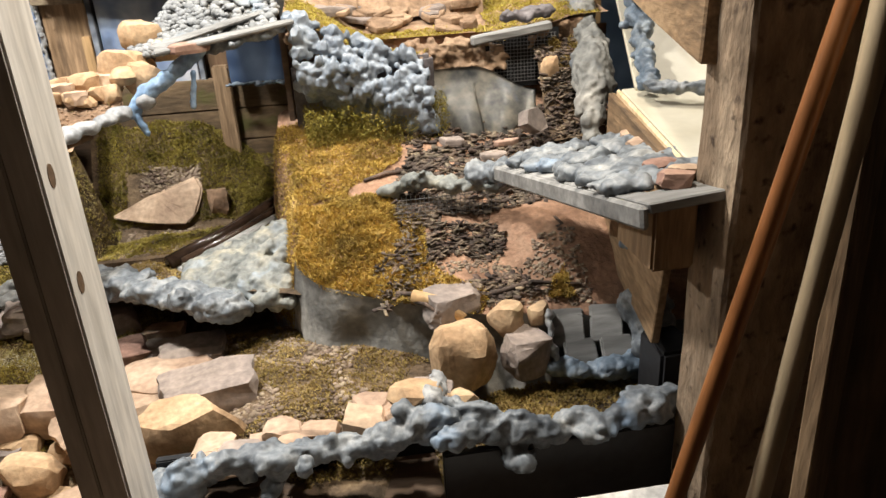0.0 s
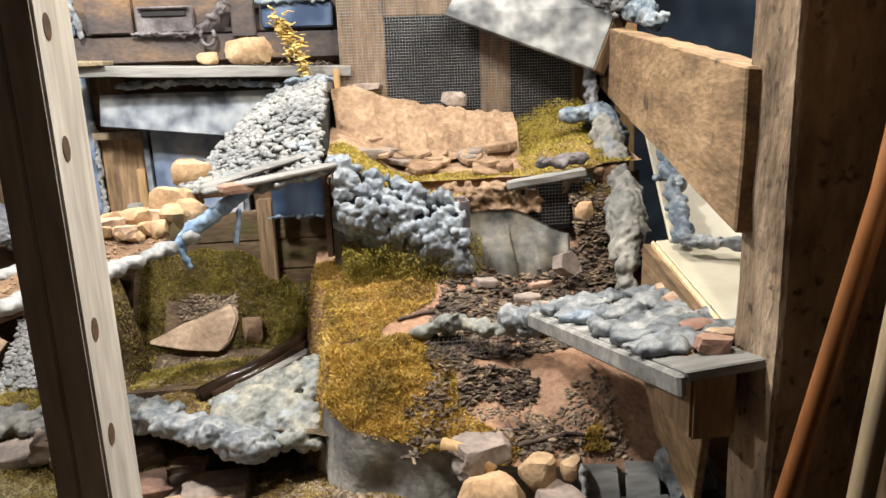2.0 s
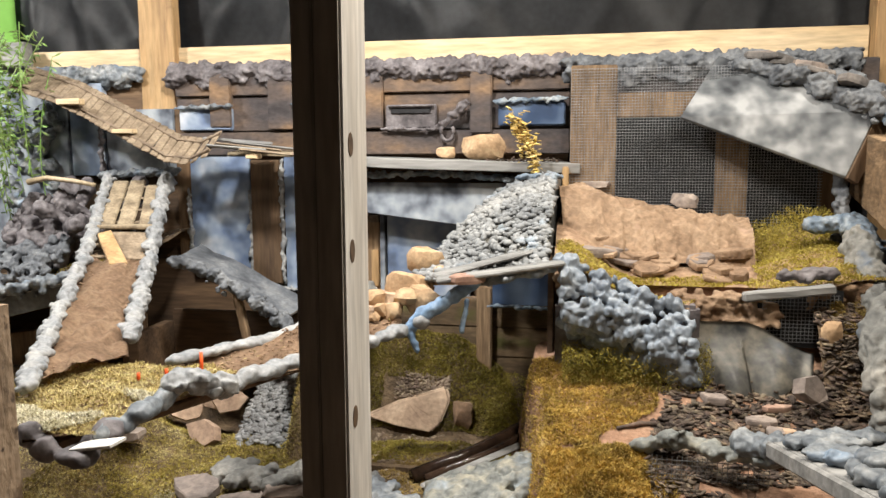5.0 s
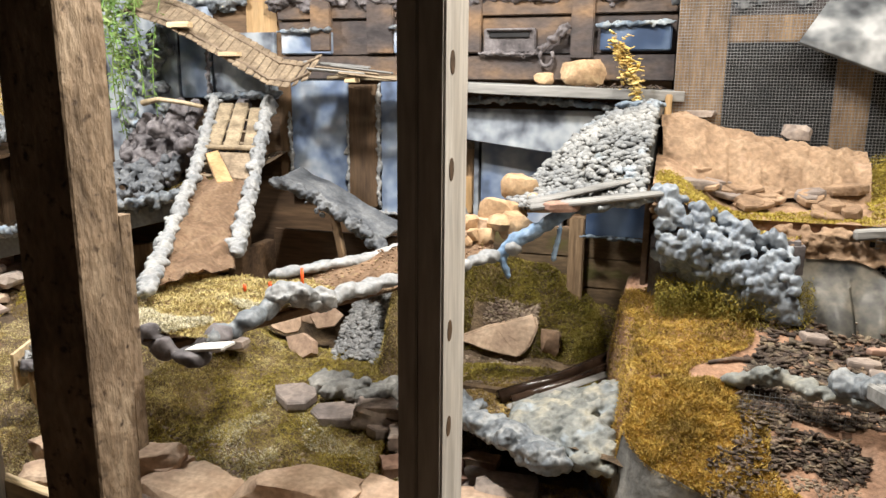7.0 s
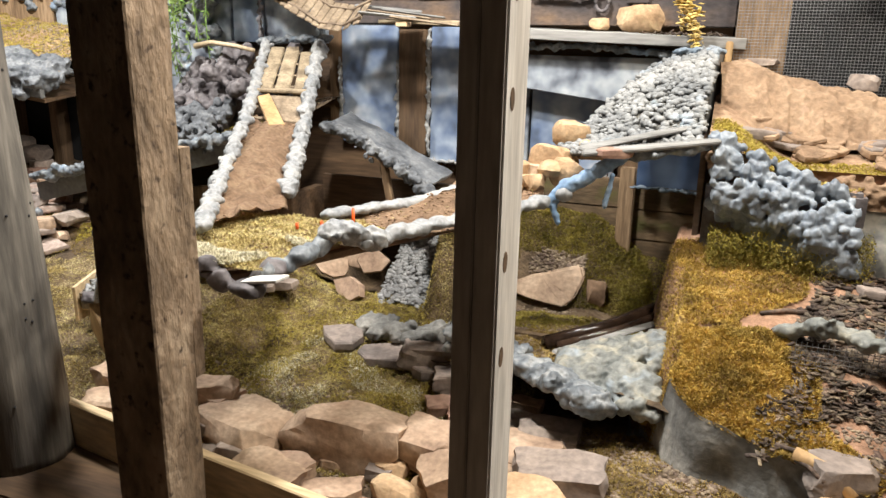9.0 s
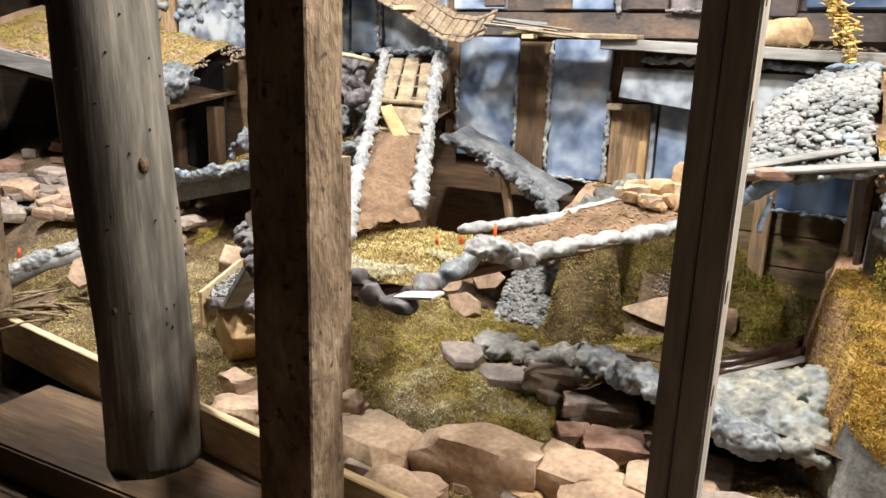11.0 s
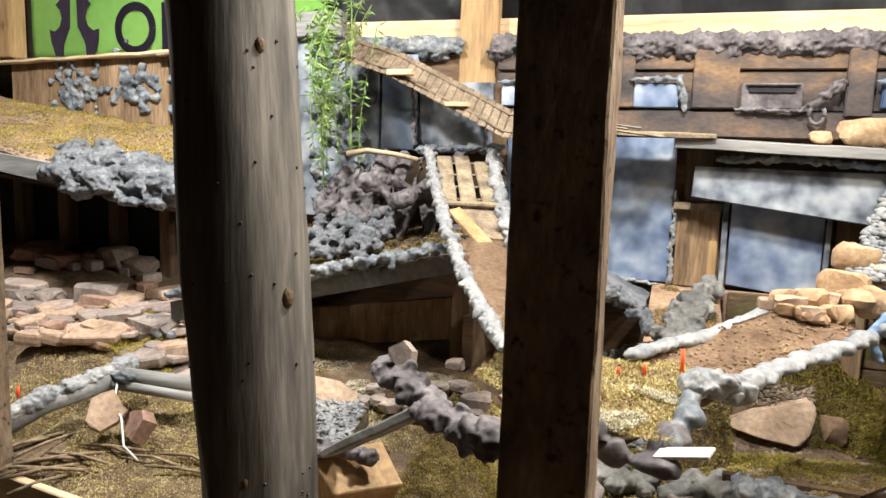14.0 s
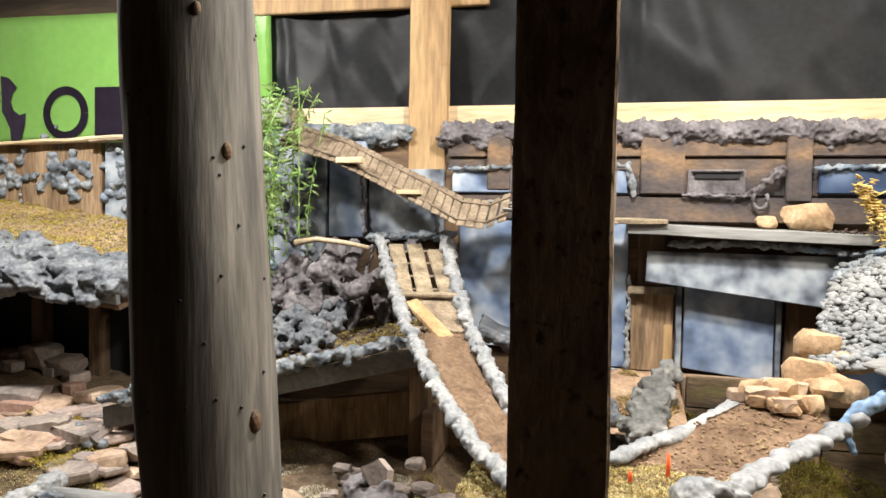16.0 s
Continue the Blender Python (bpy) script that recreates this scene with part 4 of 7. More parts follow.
for k in range(46):
    bm = bmesh.new()
    a, z = rng.uniform(-2.2, 0.4), rng.uniform(0.4, 1.75)
    r = 0.102 + 0.010 * nz(math.cos(a), math.sin(a), z * 1.4, 1.6) + 0.003 * nz(math.cos(a) * 3, math.sin(a) * 3, z * 2, 3) - 0.006 * smooth(1.2, 2.2, z)
    bmesh.ops.create_icosphere(bm, subdivisions=1, radius=0.0030, matrix=Matrix.Translation((-2.060 - 0.045 * (z - 0.45) + 0.008 * math.sin(2.6 * z) + r * math.cos(a), 1.345 + r * math.sin(a), z)))
    part("nail_hole", bm, "black", trunk)
for a, z, d in ((-0.55, 1.42, 0.011), (-0.30, 1.02, 0.015), (-0.9, 1.62, 0.008), (-1.2, 0.72, 0.008)):
    r = 0.1035 + 0.010 * nz(math.cos(a), math.sin(a), z * 1.4, 1.6)
    bm = bmesh.new()
    bmesh.ops.create_icosphere(bm, subdivisions=2, radius=1.0, matrix=Matrix.Translation((-2.060 - 0.045 * (z - 0.45) + 0.008 * math.sin(2.6 * z) + (r - 0.004) * math.cos(a), 1.345 + (r - 0.004) * math.sin(a), z)) @ Matrix.Diagonal((d * 0.8, d * 0.8, d * 1.3, 1)))
    part("knot", bm, "wood_dark_z", trunk, "brown knot")
solo("sill", box((-2.6, 1.20, 0.241), (-1.6, 1.47, 0.33), 0.006), "wood_dark", "dark timber sill under the log post", "sill")
# front board
t = thing("front_board", (-2.1, 1.42, 0.24), "plain pine board along the front of the course", "board")
part("board", beam((-3.0, 1.585, 0.375), (-1.16, 1.300, 0.375), 0.024, 0.13, 0, 0.003), "pine", t)

# broom handles and boards that lean on the right post
t = thing("broom", (-0.22, 0.9, 0.24), "broom with a varnished red-brown handle leaning on the post", "broom")
part("handle", rod([(-0.30, 0.9, 0.27), (-0.217, 0.9, 0.63), (-0.095, 0.905, 1.152), (-0.0, 0.95, 1.56)], 0.0105, 14), "handle_red", t, shade=True)
head = part("head", box((-0.40, 0.86, 0.27), (-0.22, 0.94, 0.30), 0.01), "wood_dark", t)
part("bristles", box((-0.395, 0.865, 0.24), (-0.225, 0.935, 0.27), 0.004), "straw", head)
t = thing("rake_handle", (-0.16, 0.86, 0.24), "pale wooden pole leaning beside the post", "pole")
part("handle", rod([(-0.20, 0.86, 0.24), (-0.142, 0.86, 0.66), (-0.095, 0.865, 1.088), (-0.04, 0.9, 1.6)], 0.0115, 14), "handle_pale", t, shade=True)
t = thing("leaning_board", (-0.02, 0.85, 0.24), "brown board leaning in the corner beside the poles", "board")
part("board", slab((-0.075, 0.87, 0.24), (-0.035, 0.89, 0.24), (0.02, 0.97, 1.7), (-0.02, 0.95, 1.7), 0.02, 0.002), "timber", t)
t = thing("leaning_plank", (0.06, 0.88, 0.24), "dark board leaning in the corner", "board")
part("board", slab((-0.02, 0.92, 0.24), (0.10, 0.9, 0.24), (0.14, 0.98, 1.7), (0.02, 1.0, 1.7), 0.02, 0.002), "wood_dark_z", t)

# ---- the right side: big beam, shelf and plank ----
t = thing("side_beam", (0.05, 1.8, 1.1), "wide rough-sawn beam between the posts", "beam")
bm = slab((-0.052, 1.139, 1.058), (0.30, 2.78, 1.20), (0.30, 2.78, 1.40), (-0.047, 1.139, 1.258), 0.05, 0.003, cuts=24, wear=0.003)
bmesh.ops.reverse_faces(bm, faces=bm.faces[:])
timber_ = part("timber", bm, "timber_y", t)
for y, z in ((1.165, 1.21), (1.17, 1.105)):
    bm = bmesh.new()
    bmesh.ops.create_cone(bm, cap_ends=True, segments=10, radius1=0.007, radius2=0.007, depth=0.004, matrix=Matrix.Translation((-0.055 + (y - 1.1) * 0.214, y, z)) @ pose(0, 0, 0, 0, 90, -12))
    part("bolt", bm, "steel", timber_, "steel bolt head")
t = thing("cream_shelf", (0.15, 1.4, 0.78), "cream board shelf on a wooden box", "shelf")
part("top", slab((-0.06, 1.20, 0.905), (0.40, 1.20, 0.905), (0.40, 1.70, 0.935), (0.0, 1.64, 0.935), 0.012, 0.002), "cream", t)
part("side", slab((-0.072, 1.26, 0.60), (0.0, 1.68, 0.60), (-0.003, 1.66, 0.925), (-0.066, 1.22, 0.90), 0.014, 0.002), "timber_y", t)
part("edge", beam((-0.066, 1.20, 0.895), (-0.004, 1.645, 0.925), 0.008, 0.022), "pine", t)
part("back", slab((0.02, 1.62, 0.94), (0.40, 1.50, 0.94), (0.36, 1.95, 1.20), (0.09, 2.0, 1.20), 0.012, 0.002), "cream", t, "leaning pale board behind the shelf")
foam_line([(0.077, 1.776, 1.075), (0.059, 1.696, 1.028), (0.04, 1.626, 0.987), (0.023, 1.576, 0.957)], 0.017, "foam_blue", "pale blue foam strand on the shelf", 70)
foam_line([(0.022, 1.543, 0.955), (0.056, 1.518, 0.955), (0.12, 1.504, 0.955)], 0.018, "foam", "grey-blue foam lump on the shelf", 71)
rock("stone", (0.13, 1.72, 0.965), (0.04, 0.035, 0.03), 72, "rock", "small tan stone on the shelf", "stones on the shelf", level=2)
t = thing("foam_plank", (-0.12, 1.4, 0.8), "grey plank carrying blue foam and stones", "plank")
part("board", slab((-0.24, 1.66, 0.80), (-0.185, 1.085, 0.912), (-0.07, 1.10, 0.915), (-0.005, 1.58, 0.86), 0.014, 0.002), "greyplank", t)
part("lip", beam((-0.245, 1.66, 0.785), (-0.19, 1.08, 0.895), 0.012, 0.03), "greyplank", t)
part("bracket", box((-0.16, 1.12, 0.80), (-0.10, 1.24, 0.90), 0.004), "timber", t)
random.seed(73)
sp = []
for k in range(85):
    u, v = random.random(), random.random()
    a = Vector((-0.23, 1.64, 0.815)).lerp(Vector((-0.185, 1.17, 0.905)), u)
    b = Vector((-0.01, 1.55, 0.875)).lerp(Vector((-0.07, 1.17, 0.91)), u)
    p = a.lerp(b, v)
    sp.append((p.x, p.y, p.z, (random.uniform(0.014, 0.034), random.uniform(0.014, 0.03), random.uniform(0.008, 0.017))))
melt(solo("spray_foam", blobs(sp), "foam", "blue-grey foam skin over the plank", "foam"), 0.005)
for k, (x, y) in enumerate(((-0.08, 1.19), (-0.10, 1.24), (-0.05, 1.42), (-0.115, 1.16), (-0.03, 1.5))):
    rock("stone", (x, y, 0.905 - 0.1 * (y - 1.15)), (0.05, 0.035, 0.02), 74 + k, "rock_red" if k % 2 else "rock", "small flat stone bedded in the plank's foam", "stones on the plank", level=2)

# ---- the terrace edge: bumpy foam, hanging sheet, mesh and column ----
random.seed(80)
sp = []
for row in range(8):
    for col in range(19):
        u, v = (col + 0.5 * (row % 2) + random.uniform(-0.3, 0.3)) / 19, (row + random.uniform(-0.3, 0.3)) / 7
        top = Vector((-0.63, 2.075, 1.07)).lerp(Vector((-0.32, 2.06, 0.945)), u)
        low = Vector((-0.62, 2.07, 0.90)).lerp(Vector((-0.31, 2.02, 0.795)), max(0.0, u) ** 0.8)
        p = top.lerp(low, v)
        r = random.uniform(0.008, 0.017) * (1.25 if row > 4 and random.random() < 0.4 else 1)
        sp.append((p.x, p.y - 0.035 * math.sin(3.1 * v) + random.gauss(0, 0.007), p.z, (r * random.uniform(0.8, 1.35), r, r * random.uniform(0.9, 1.7))))
ob = solo("spray_foam", blobs(sp, 0.30), "foam_bead", "bulging blue-grey foam wall with drips", "foam")
melt(ob, 0.0028, 0)
# dark colour of this backing supplies the shade in gaps between the beads
structure("foam_backing", box((-0.64, 2.075, 0.80), (-0.30, 2.14, 0.965), 0.01), "foam_dark", "dark backing standing in for shade between the foam bulges", "backing")


def hang(x, z):
    return 2.10 - 0.10 * smooth(0.93, 0.76, z) + 0.012 * math.sin(60 * x) * smooth(0.9, 0.78, z) + 0.006 * nz(x, z, 3, 15)


bm = bmesh.new()
nx = 40
rows = []
for v in lin(0, 1, 16):
    row = []
    for i, x in enumerate(lin(-0.315, -0.05, nx)):
        zt, zb = 0.925 - 0.06 * smooth(-0.2, -0.05, x), 0.755 + 0.05 * smooth(-0.17, -0.05, x)
        z = zt + (zb - zt) * v
        row.append(bm.verts.new((x + 0.03 * v * (0.5 if x < -0.2 else -0.5), hang(x, z), z)))
    rows.append(row)
for a, b in zip(rows, rows[1:]):
    for i in range(nx - 1):
        bm.faces.new((b[i], b[i + 1], a[i + 1], a[i]))
bmesh.ops.solidify(bm, geom=bm.faces[:], thickness=0.003)
solo("hanging_sheet", bm, "sheet", "stiff sprayed plastic sheet hanging in folds", "sheet", shade=True)
random.seed(81)
ob = solo("dirt_clods", blobs([(random.uniform(-0.36, -0.12), random.uniform(2.125, 2.16), random.uniform(0.90, 0.99), (random.uniform(0.01, 0.028), 0.014, random.uniform(0.007, 0.014))) for _ in range(150)], 0.4), "bank_rock", "crumbling brown dirt above the hanging sheet", "dirt", kind="stuff", shade=True)
melt(ob, 0.005)
t = thing("mesh_patch", (-0.06, 2.13, 0.88), "piece of dark wire mesh below the terrace", "mesh")
part("mesh", wires(-0.15, 0.02, 0.875, 0.99, 2.128), "wire", t)
# shade behind the mesh patch, painted as a near-black sheet
part("backing", box((-0.16, 2.135, 0.86), (0.03, 2.145, 1.0)), "deep_shade", t)
part("rail", beam((-0.20, 2.11, 0.985), (-0.0, 2.11, 1.01), 0.03, 0.022, cuts=6, wear=0.006), "greyplank", t)
def g_chip(x, y):
    return 0.765 + 0.19 * smooth(1.96, 2.13, y) + 0.02 * smooth(0.0, 0.09, x) + 0.01 * nz(x, y, 9, 16)


structure("chip_slope", sheet_of(lin(-0.04, 0.11, 16), lin(1.94, 2.14, 20), g_chip), "soil", "dark soil slope beside the mesh patch", "ground", shade=True)
rng = random.Random(87)
bits("bark_chips", scatter(700, rng, -0.035, 0.105, 1.95, 2.135, lambda x, y: True, g_chip), 0.008, "bark", "dark bark chips beside the mesh patch", 88, form="chip", category="bark", squash=(1.5, 0.5, 0.2))
moss("moss", scatter(5000, rng, 0.0, 0.10, 2.07, 2.135, lambda x, y: nz(x, y, 3, 18) > -0.1, g_chip), "moss_brown", "brown moss at the head of the bark slope", 89, h=0.014)
rock("stone", (-0.012, 2.075, 0.885), (0.05, 0.04, 0.055), 82, "boulder", "pale square stone beside the mesh", cuts=6)
foam_line([(-0.10, 2.13, 1.035), (0.0, 2.14, 1.045)], 0.02, "foam_dark", "dark grey foam roll above the mesh patch", 83)
random.seed(84)
sp = []
for k, p in enumerate(along([(0.12, 2.34, 1.10), (0.11, 2.22, 1.03), (0.085, 2.06, 0.95), (0.06, 1.96, 0.88), (0.035, 1.88, 0.77)], 0.012)):
    r = 0.034 + 0.012 * math.sin(k * 0.25)
    sp.append((p.x + random.gauss(0, 0.006), p.y + random.gauss(0, 0.006), p.z, (r * random.uniform(0.8, 1.1), r, r * 1.3)))
melt(solo("foam_column", blobs(sp, 0.25), "crust", "grey crusted foam column like a tree stump", "column"), 0.005, 1)
foam_line([(0.05, 2.42, 1.13), (0.12, 2.40, 1.14), (0.15, 2.32, 1.11), (0.14, 2.26, 1.05)], 0.03, "foam_blue", "blue-white foam lumps on the column's head", 85)

# earth lip under the terrace's rim
random.seed(86)
lip = []
for k in range(240):
    x = random.uniform(-0.63, 0.10)
    y = 2.075 + 0.06 * smooth(-0.36, -0.28, x)
    h = random.random()
    lip.append((x, y + 0.012 + 0.02 * h + random.gauss(0, 0.004), g_top(x, y) - 0.008 - 0.05 * h, (random.uniform(0.012, 0.028), 0.013, random.uniform(0.008, 0.015))))
melt(solo("earth_lip", blobs(lip, 0.4), "dirt", "crumbling brown earth under the terrace's mossy rim", "dirt", kind="stuff", shade=True), 0.005)

# sandstone bank below the mesh
bm = bmesh.new()


def bank(u, v):
    """u along the wall, v down the slope."""
    top = Vector((-0.655, 2.63, 1.225)).lerp(Vector((-0.09, 2.60, 1.125)), u)
    low = Vector((-0.62, 2.40, 1.09)).lerp(Vector((-0.11, 2.40, 1.02)), u)
    p = top.lerp(low, v)
    bulge = 0.05 * math.sin(3.14 * v) + 0.02 * nz(u * 4, v * 3, 0, 1.5) + 0.008 * nz(u, v, 4, 14) - 0.022 * abs(nz(u * 5, v * 3, 8, 2)) - 0.010 * abs(nz(u * 14, v * 7, 3, 2))
    p.z += bulge - 0.02 * smooth(0.55, 0.8, v) * (1 if nz(u * 6, 0, 0, 1) > -0.1 else 0.3) + 0.035 * math.exp(-((u - 0.18) / 0.1) ** 2) * (1 - v)
    p.y -= 0.03 * math.sin(2.2 * v)
    return p


rows = [[bm.verts.new(bank(u, v)) for u in lin(0, 1, 130)] for v in lin(0, 1, 64)]
for a, b in zip(rows, rows[1:]):
    for i in range(129):
        bm.faces.new((b[i], b[i + 1], a[i + 1], a[i]))
solo("sandstone_bank", bm, "bank_rock", "sloping bank of tan sandstone and dust below the mesh", "rock", shade=True)
rng = random.Random(86)
for k in range(26):
    x = rng.uniform(-0.56, -0.13)
    y = rng.uniform(2.28, 2.42)
    rock("sandstone_piece", (x, y, g_top(x, y) + 0.005 + 0.15 * (y - 2.30)), (rng.uniform(0.05, 0.13), rng.uniform(0.05, 0.09), rng.uniform(0.012, 0.024)), 200 + k, rng.choice(("bank_rock", "bank_rock", "rock_grey")), "broken flat piece of tan sandstone on the moss", "sandstone pieces on the terrace", tilt=(rng.uniform(0, 25), rng.uniform(-10, 10)), level=2)
rock("stone", (-0.53, 2.62, 1.225), (0.09, 0.04, 0.02), 230, "rock_grey", "flat grey-brown stone on the bank", level=2)
rock("stone", (-0.27, 2.60, 1.165), (0.08, 0.04, 0.045), 231, "rock_grey", "grey stone against the mesh", level=2)

# ---- left of the terrace: pebble mound, grey planks, low boards ----
def g_peb(u, v):
    top = Vector((-0.84, 2.60, 1.20)).lerp(Vector((-0.655, 2.52, 1.265)), u)
    low = Vector((-1.04, 2.12, 0.985)).lerp(Vector((-0.66, 2.08, 1.05)), u)
    p = top.lerp(low, v)
    p.z += 0.03 * math.sin(3.14 * u) * math.sin(3.14 * min(1, v + 0.15)) + 0.008 * nz(u * 3, v * 3, 0, 2)
    return p


bm = bmesh.new()
rows = [[bm.verts.new(g_peb(u, v)) for u in lin(0, 1, 24)] for v in lin(0, 1, 24)]
for a, b in zip(rows, rows[1:]):
    for i in range(23):
        bm.faces.new((b[i], b[i + 1], a[i + 1], a[i]))
bmesh.ops.solidify(bm, geom=bm.faces[:], thickness=0.02)
t = thing("pebble_mound", (-0.85, 2.3, 1.0), "mound of grey and blue sprayed pebbles", "mound")
part("bed", bm, "cement", t, shade=True)
rng = random.Random(90)
bits("gravel", [tuple(g_peb(rng.random(), rng.random()) + Vector((0, -0.004, 0.006))) for _ in range(1500)], 0.0115, "gravel_grey", "grey sprayed pebbles", 91, squash=(1, 0.85, 0.6), parent=t)
part("side_board", slab((-0.655, 2.50, 1.04), (-0.635, 2.62, 1.04), (-0.635, 2.62, 1.26), (-0.655, 2.50, 1.25), 0.02, 0.002), "metal", t, "dark grey side board")
foam_line([(-0.75, 2.52, 1.262), (-0.65, 2.50, 1.262)], 0.014, "foam_blue", "blue foam crest on the pebble mound", 92)
t = thing("grey_planks", (-0.78, 2.06, 1.02), "two weathered grey planks laid as a ramp", "planks")
part("plank", beam((-0.93, 2.02, 1.03), (-0.66, 2.18, 1.09), 0.045, 0.01, cuts=5, wear=0.002), "greyplank", t)
part("plank", beam((-0.92, 1.99, 1.025), (-0.62, 2.06, 1.065), 0.05, 0.012, cuts=5, wear=0.002), "greyplank", t)
rock("stone", (-0.845, 2.0, 1.02), (0.10, 0.06, 0.02), 93, "rock_red", "flat red-brown stone on the planks", level=2)
foam_line([(-0.84, 2.03, 1.015), (-0.74, 2.03, 1.035), (-0.66, 2.04, 1.05)], 0.014, "foam", "grey foam under the planks", 94)
t = thing("low_boards", (-0.85, 2.64, 0.6), "old brown boards of a low retaining wall with a blue panel", "boards")
for k, (z0, z1) in enumerate(((0.56, 0.66), (0.663, 0.76), (0.763, 0.855))):
    part("board", box((-1.27 + 0.02 * k, 2.66, z0), (-0.645, 2.69, z1), 0.003), "timber_x", t)
part("post", box((-0.905, 2.625, 0.60), (-0.855, 2.66, 0.90), 0.004), "timber", t)
part("panel", box((-0.85, 2.60, 0.85), (-0.63, 2.62, 1.02), 0.002), "spray_blue", t, "dark blue sprayed panel")
part("side", box((-0.66, 2.12, 0.55), (-0.645, 2.69, 1.05), 0.002), "wood_dark", t)
foam_line([(-0.85, 2.59, 0.85), (-0.64, 2.58, 0.845)], 0.009, "foam_blue", "pale foam line under the blue panel", 95)
rock("leaf_stone", (-0.655, 2.62, 0.60), (0.08, 0.02, 0.12), 96, "boulder", "upright pale flat stone against the boards", rz=10, tilt=(10, -15), level=2)
# slab on gravel
bm = bmesh.new()
ring = [(-1.246, 0.5), (-1.118, 0.551), (-0.991, 0.587), (-0.974, 0.554), (-0.997, 0.491), (-1.026, 0.465), (-1.139, 0.476)]
fr = [bm.verts.new((x, 2.44 + 0.75 * (z - 0.45), z)) for x, z in ring]
bk = [bm.verts.new((x + 0.01, 2.53 + 0.75 * (z - 0.45), z + 0.006)) for x, z in ring]
bm.faces.new(fr)
bm.faces.new(bk[::-1])
for i in range(len(ring)):
    bm.faces.new((fr[(i + 1) % len(ring)], fr[i], bk[i], bk[(i + 1) % len(ring)]))
bmesh.ops.recalc_face_normals(bm, faces=bm.faces[:])
bmesh.ops.bevel(bm, geom=bm.edges[:], offset=0.006, segments=2, affect="EDGES")
bmesh.ops.triangulate(bm, faces=bm.faces[:])
bmesh.ops.subdivide_edges(bm, edges=bm.edges[:], cuts=3)
for v in bm.verts:
    v.co += Vector((nz(*v.co, 20), nz(v.co.y, v.co.z, v.co.x, 20), nz(v.co.z, v.co.x, v.co.y, 20))) * 0.0028
solo("slab", bm, "rock", "large flat-faced tan sandstone slab on gravel", "rock")
rock("rock", (-0.934, 2.51, 0.469), (0.085, 0.07, 0.09), 98, "boulder_brown", "rounded brown rock beside the slab")
# glossy pipe trough
t = thing("trough", (-0.8, 2.1, 0.48), "glossy black wet-looking trough of split wood", "trough")
part("half", rod([(-0.97, 1.94, 0.555), (-0.84, 2.06, 0.575), (-0.655, 2.24, 0.625)], 0.018, 10, wobble=0.4), "glossy", t, shade=True)
part("half", rod([(-0.93, 1.91, 0.565), (-0.80, 2.03, 0.585), (-0.67, 2.16, 0.62)], 0.014, 10, wobble=0.4), "glossy", t, shade=True)
part("lining", beam((-0.935, 1.88, 0.56), (-0.665, 2.12, 0.61), 0.025, 0.008), "greyplank", t)

# ---- foam arch over the dark hollow ----
foam_line([(-1.18, 1.93, 0.55), (-1.05, 1.84, 0.565), (-0.92, 1.74, 0.565), (-0.80, 1.67, 0.56)], 0.038, "foam", "grey foam roll along the hollow", 100, drip=0.02)
random.seed(101)
sp = []
for k in range(190):
    u, v = random.random(), random.random()
    a = Vector((-0.90, 1.74, 0.555)).lerp(Vector((-0.68, 1.66, 0.60)), u)
    b = Vector((-0.90, 1.90, 0.555)).lerp(Vector((-0.68, 1.97, 0.615)), u)
    p = a.lerp(b, v)
    sp.append((p.x, p.y, p.z + 0.02 * math.sin(3 * v) - 0.05 * u * (1 - v), random.uniform(0.013, 0.026)))
melt(solo("spray_foam", blobs(sp), "foam_cream", "wide rumpled grey and cream foam shell over the hollow", "foam"), 0.005)
structure("hollow_back", box((-1.25, 2.02, 0.30), (-0.69, 2.04, 0.54)), "soil", "dark soil at the back of the hollow", "ground")
def g_val(x, y):
    return 0.55 - 0.13 * (y - 1.85) - 0.09 * smooth(-1.06, -1.26, x) - 0.10 * smooth(2.30, 2.46, y) + 0.012 * nz(x, y, 4, 9) + 0.006 * nz(x, y, 4, 25)


bm = bmesh.new()
rows = [[bm.verts.new((x, y, g_val(x, y))) for x, y in ((x, (1.90 - 0.46 * (x + 1.2)) * (1 - v) + 2.46 * v) for x in lin(-1.27, -0.64, 30))] for v in lin(0, 1, 40)]
for a, b in zip(rows, rows[1:]):
    for i in range(29):
        bm.faces.new((a[i], a[i + 1], b[i + 1], b[i]))
structure("hollow_roof", bm, "soil", "soil shelf over the hollow", "ground", shade=True)
random.seed(102)
sp = []
for k in range(60):
    u, v = random.random(), random.gauss(0, 0.035)
    sp.append((-1.60 + 0.42 * u, 2.15 - 0.16 * u + v, 0.445 + 0.08 * u ** 2, random.uniform(0.016, 0.03)))
melt(solo("spray_foam", blobs(sp), "cement", "grey foam strip across the moss", "foam"), 0.005)

# ---- front right: foam kerb, black panel, boulders, tiles ----
foam_line([(-0.87, 1.24, 0.47), (-0.80, 1.20, 0.525), (-0.70, 1.19, 0.535), (-0.575, 1.19, 0.545), (-0.50, 1.18, 0.56), (-0.44, 1.19, 0.575)], 0.026, "foam", "grey foam kerb with soft folds", 110, spread=0.7, drip=0.02)
foam_line([(-0.45, 1.18, 0.575), (-0.36, 1.175, 0.555), (-0.25, 1.175, 0.535), (-0.16, 1.18, 0.535), (-0.09, 1.195, 0.55)], 0.031, "foam", "pale blue foam kerb round the moss patch", 111, spread=0.7, drip=0.035)
foam_line([(-0.45, 1.20, 0.60), (-0.43, 1.26, 0.575), (-0.43, 1.34, 0.54)], 0.014, "foam_white", "white foam seam beside the boulder", 112)
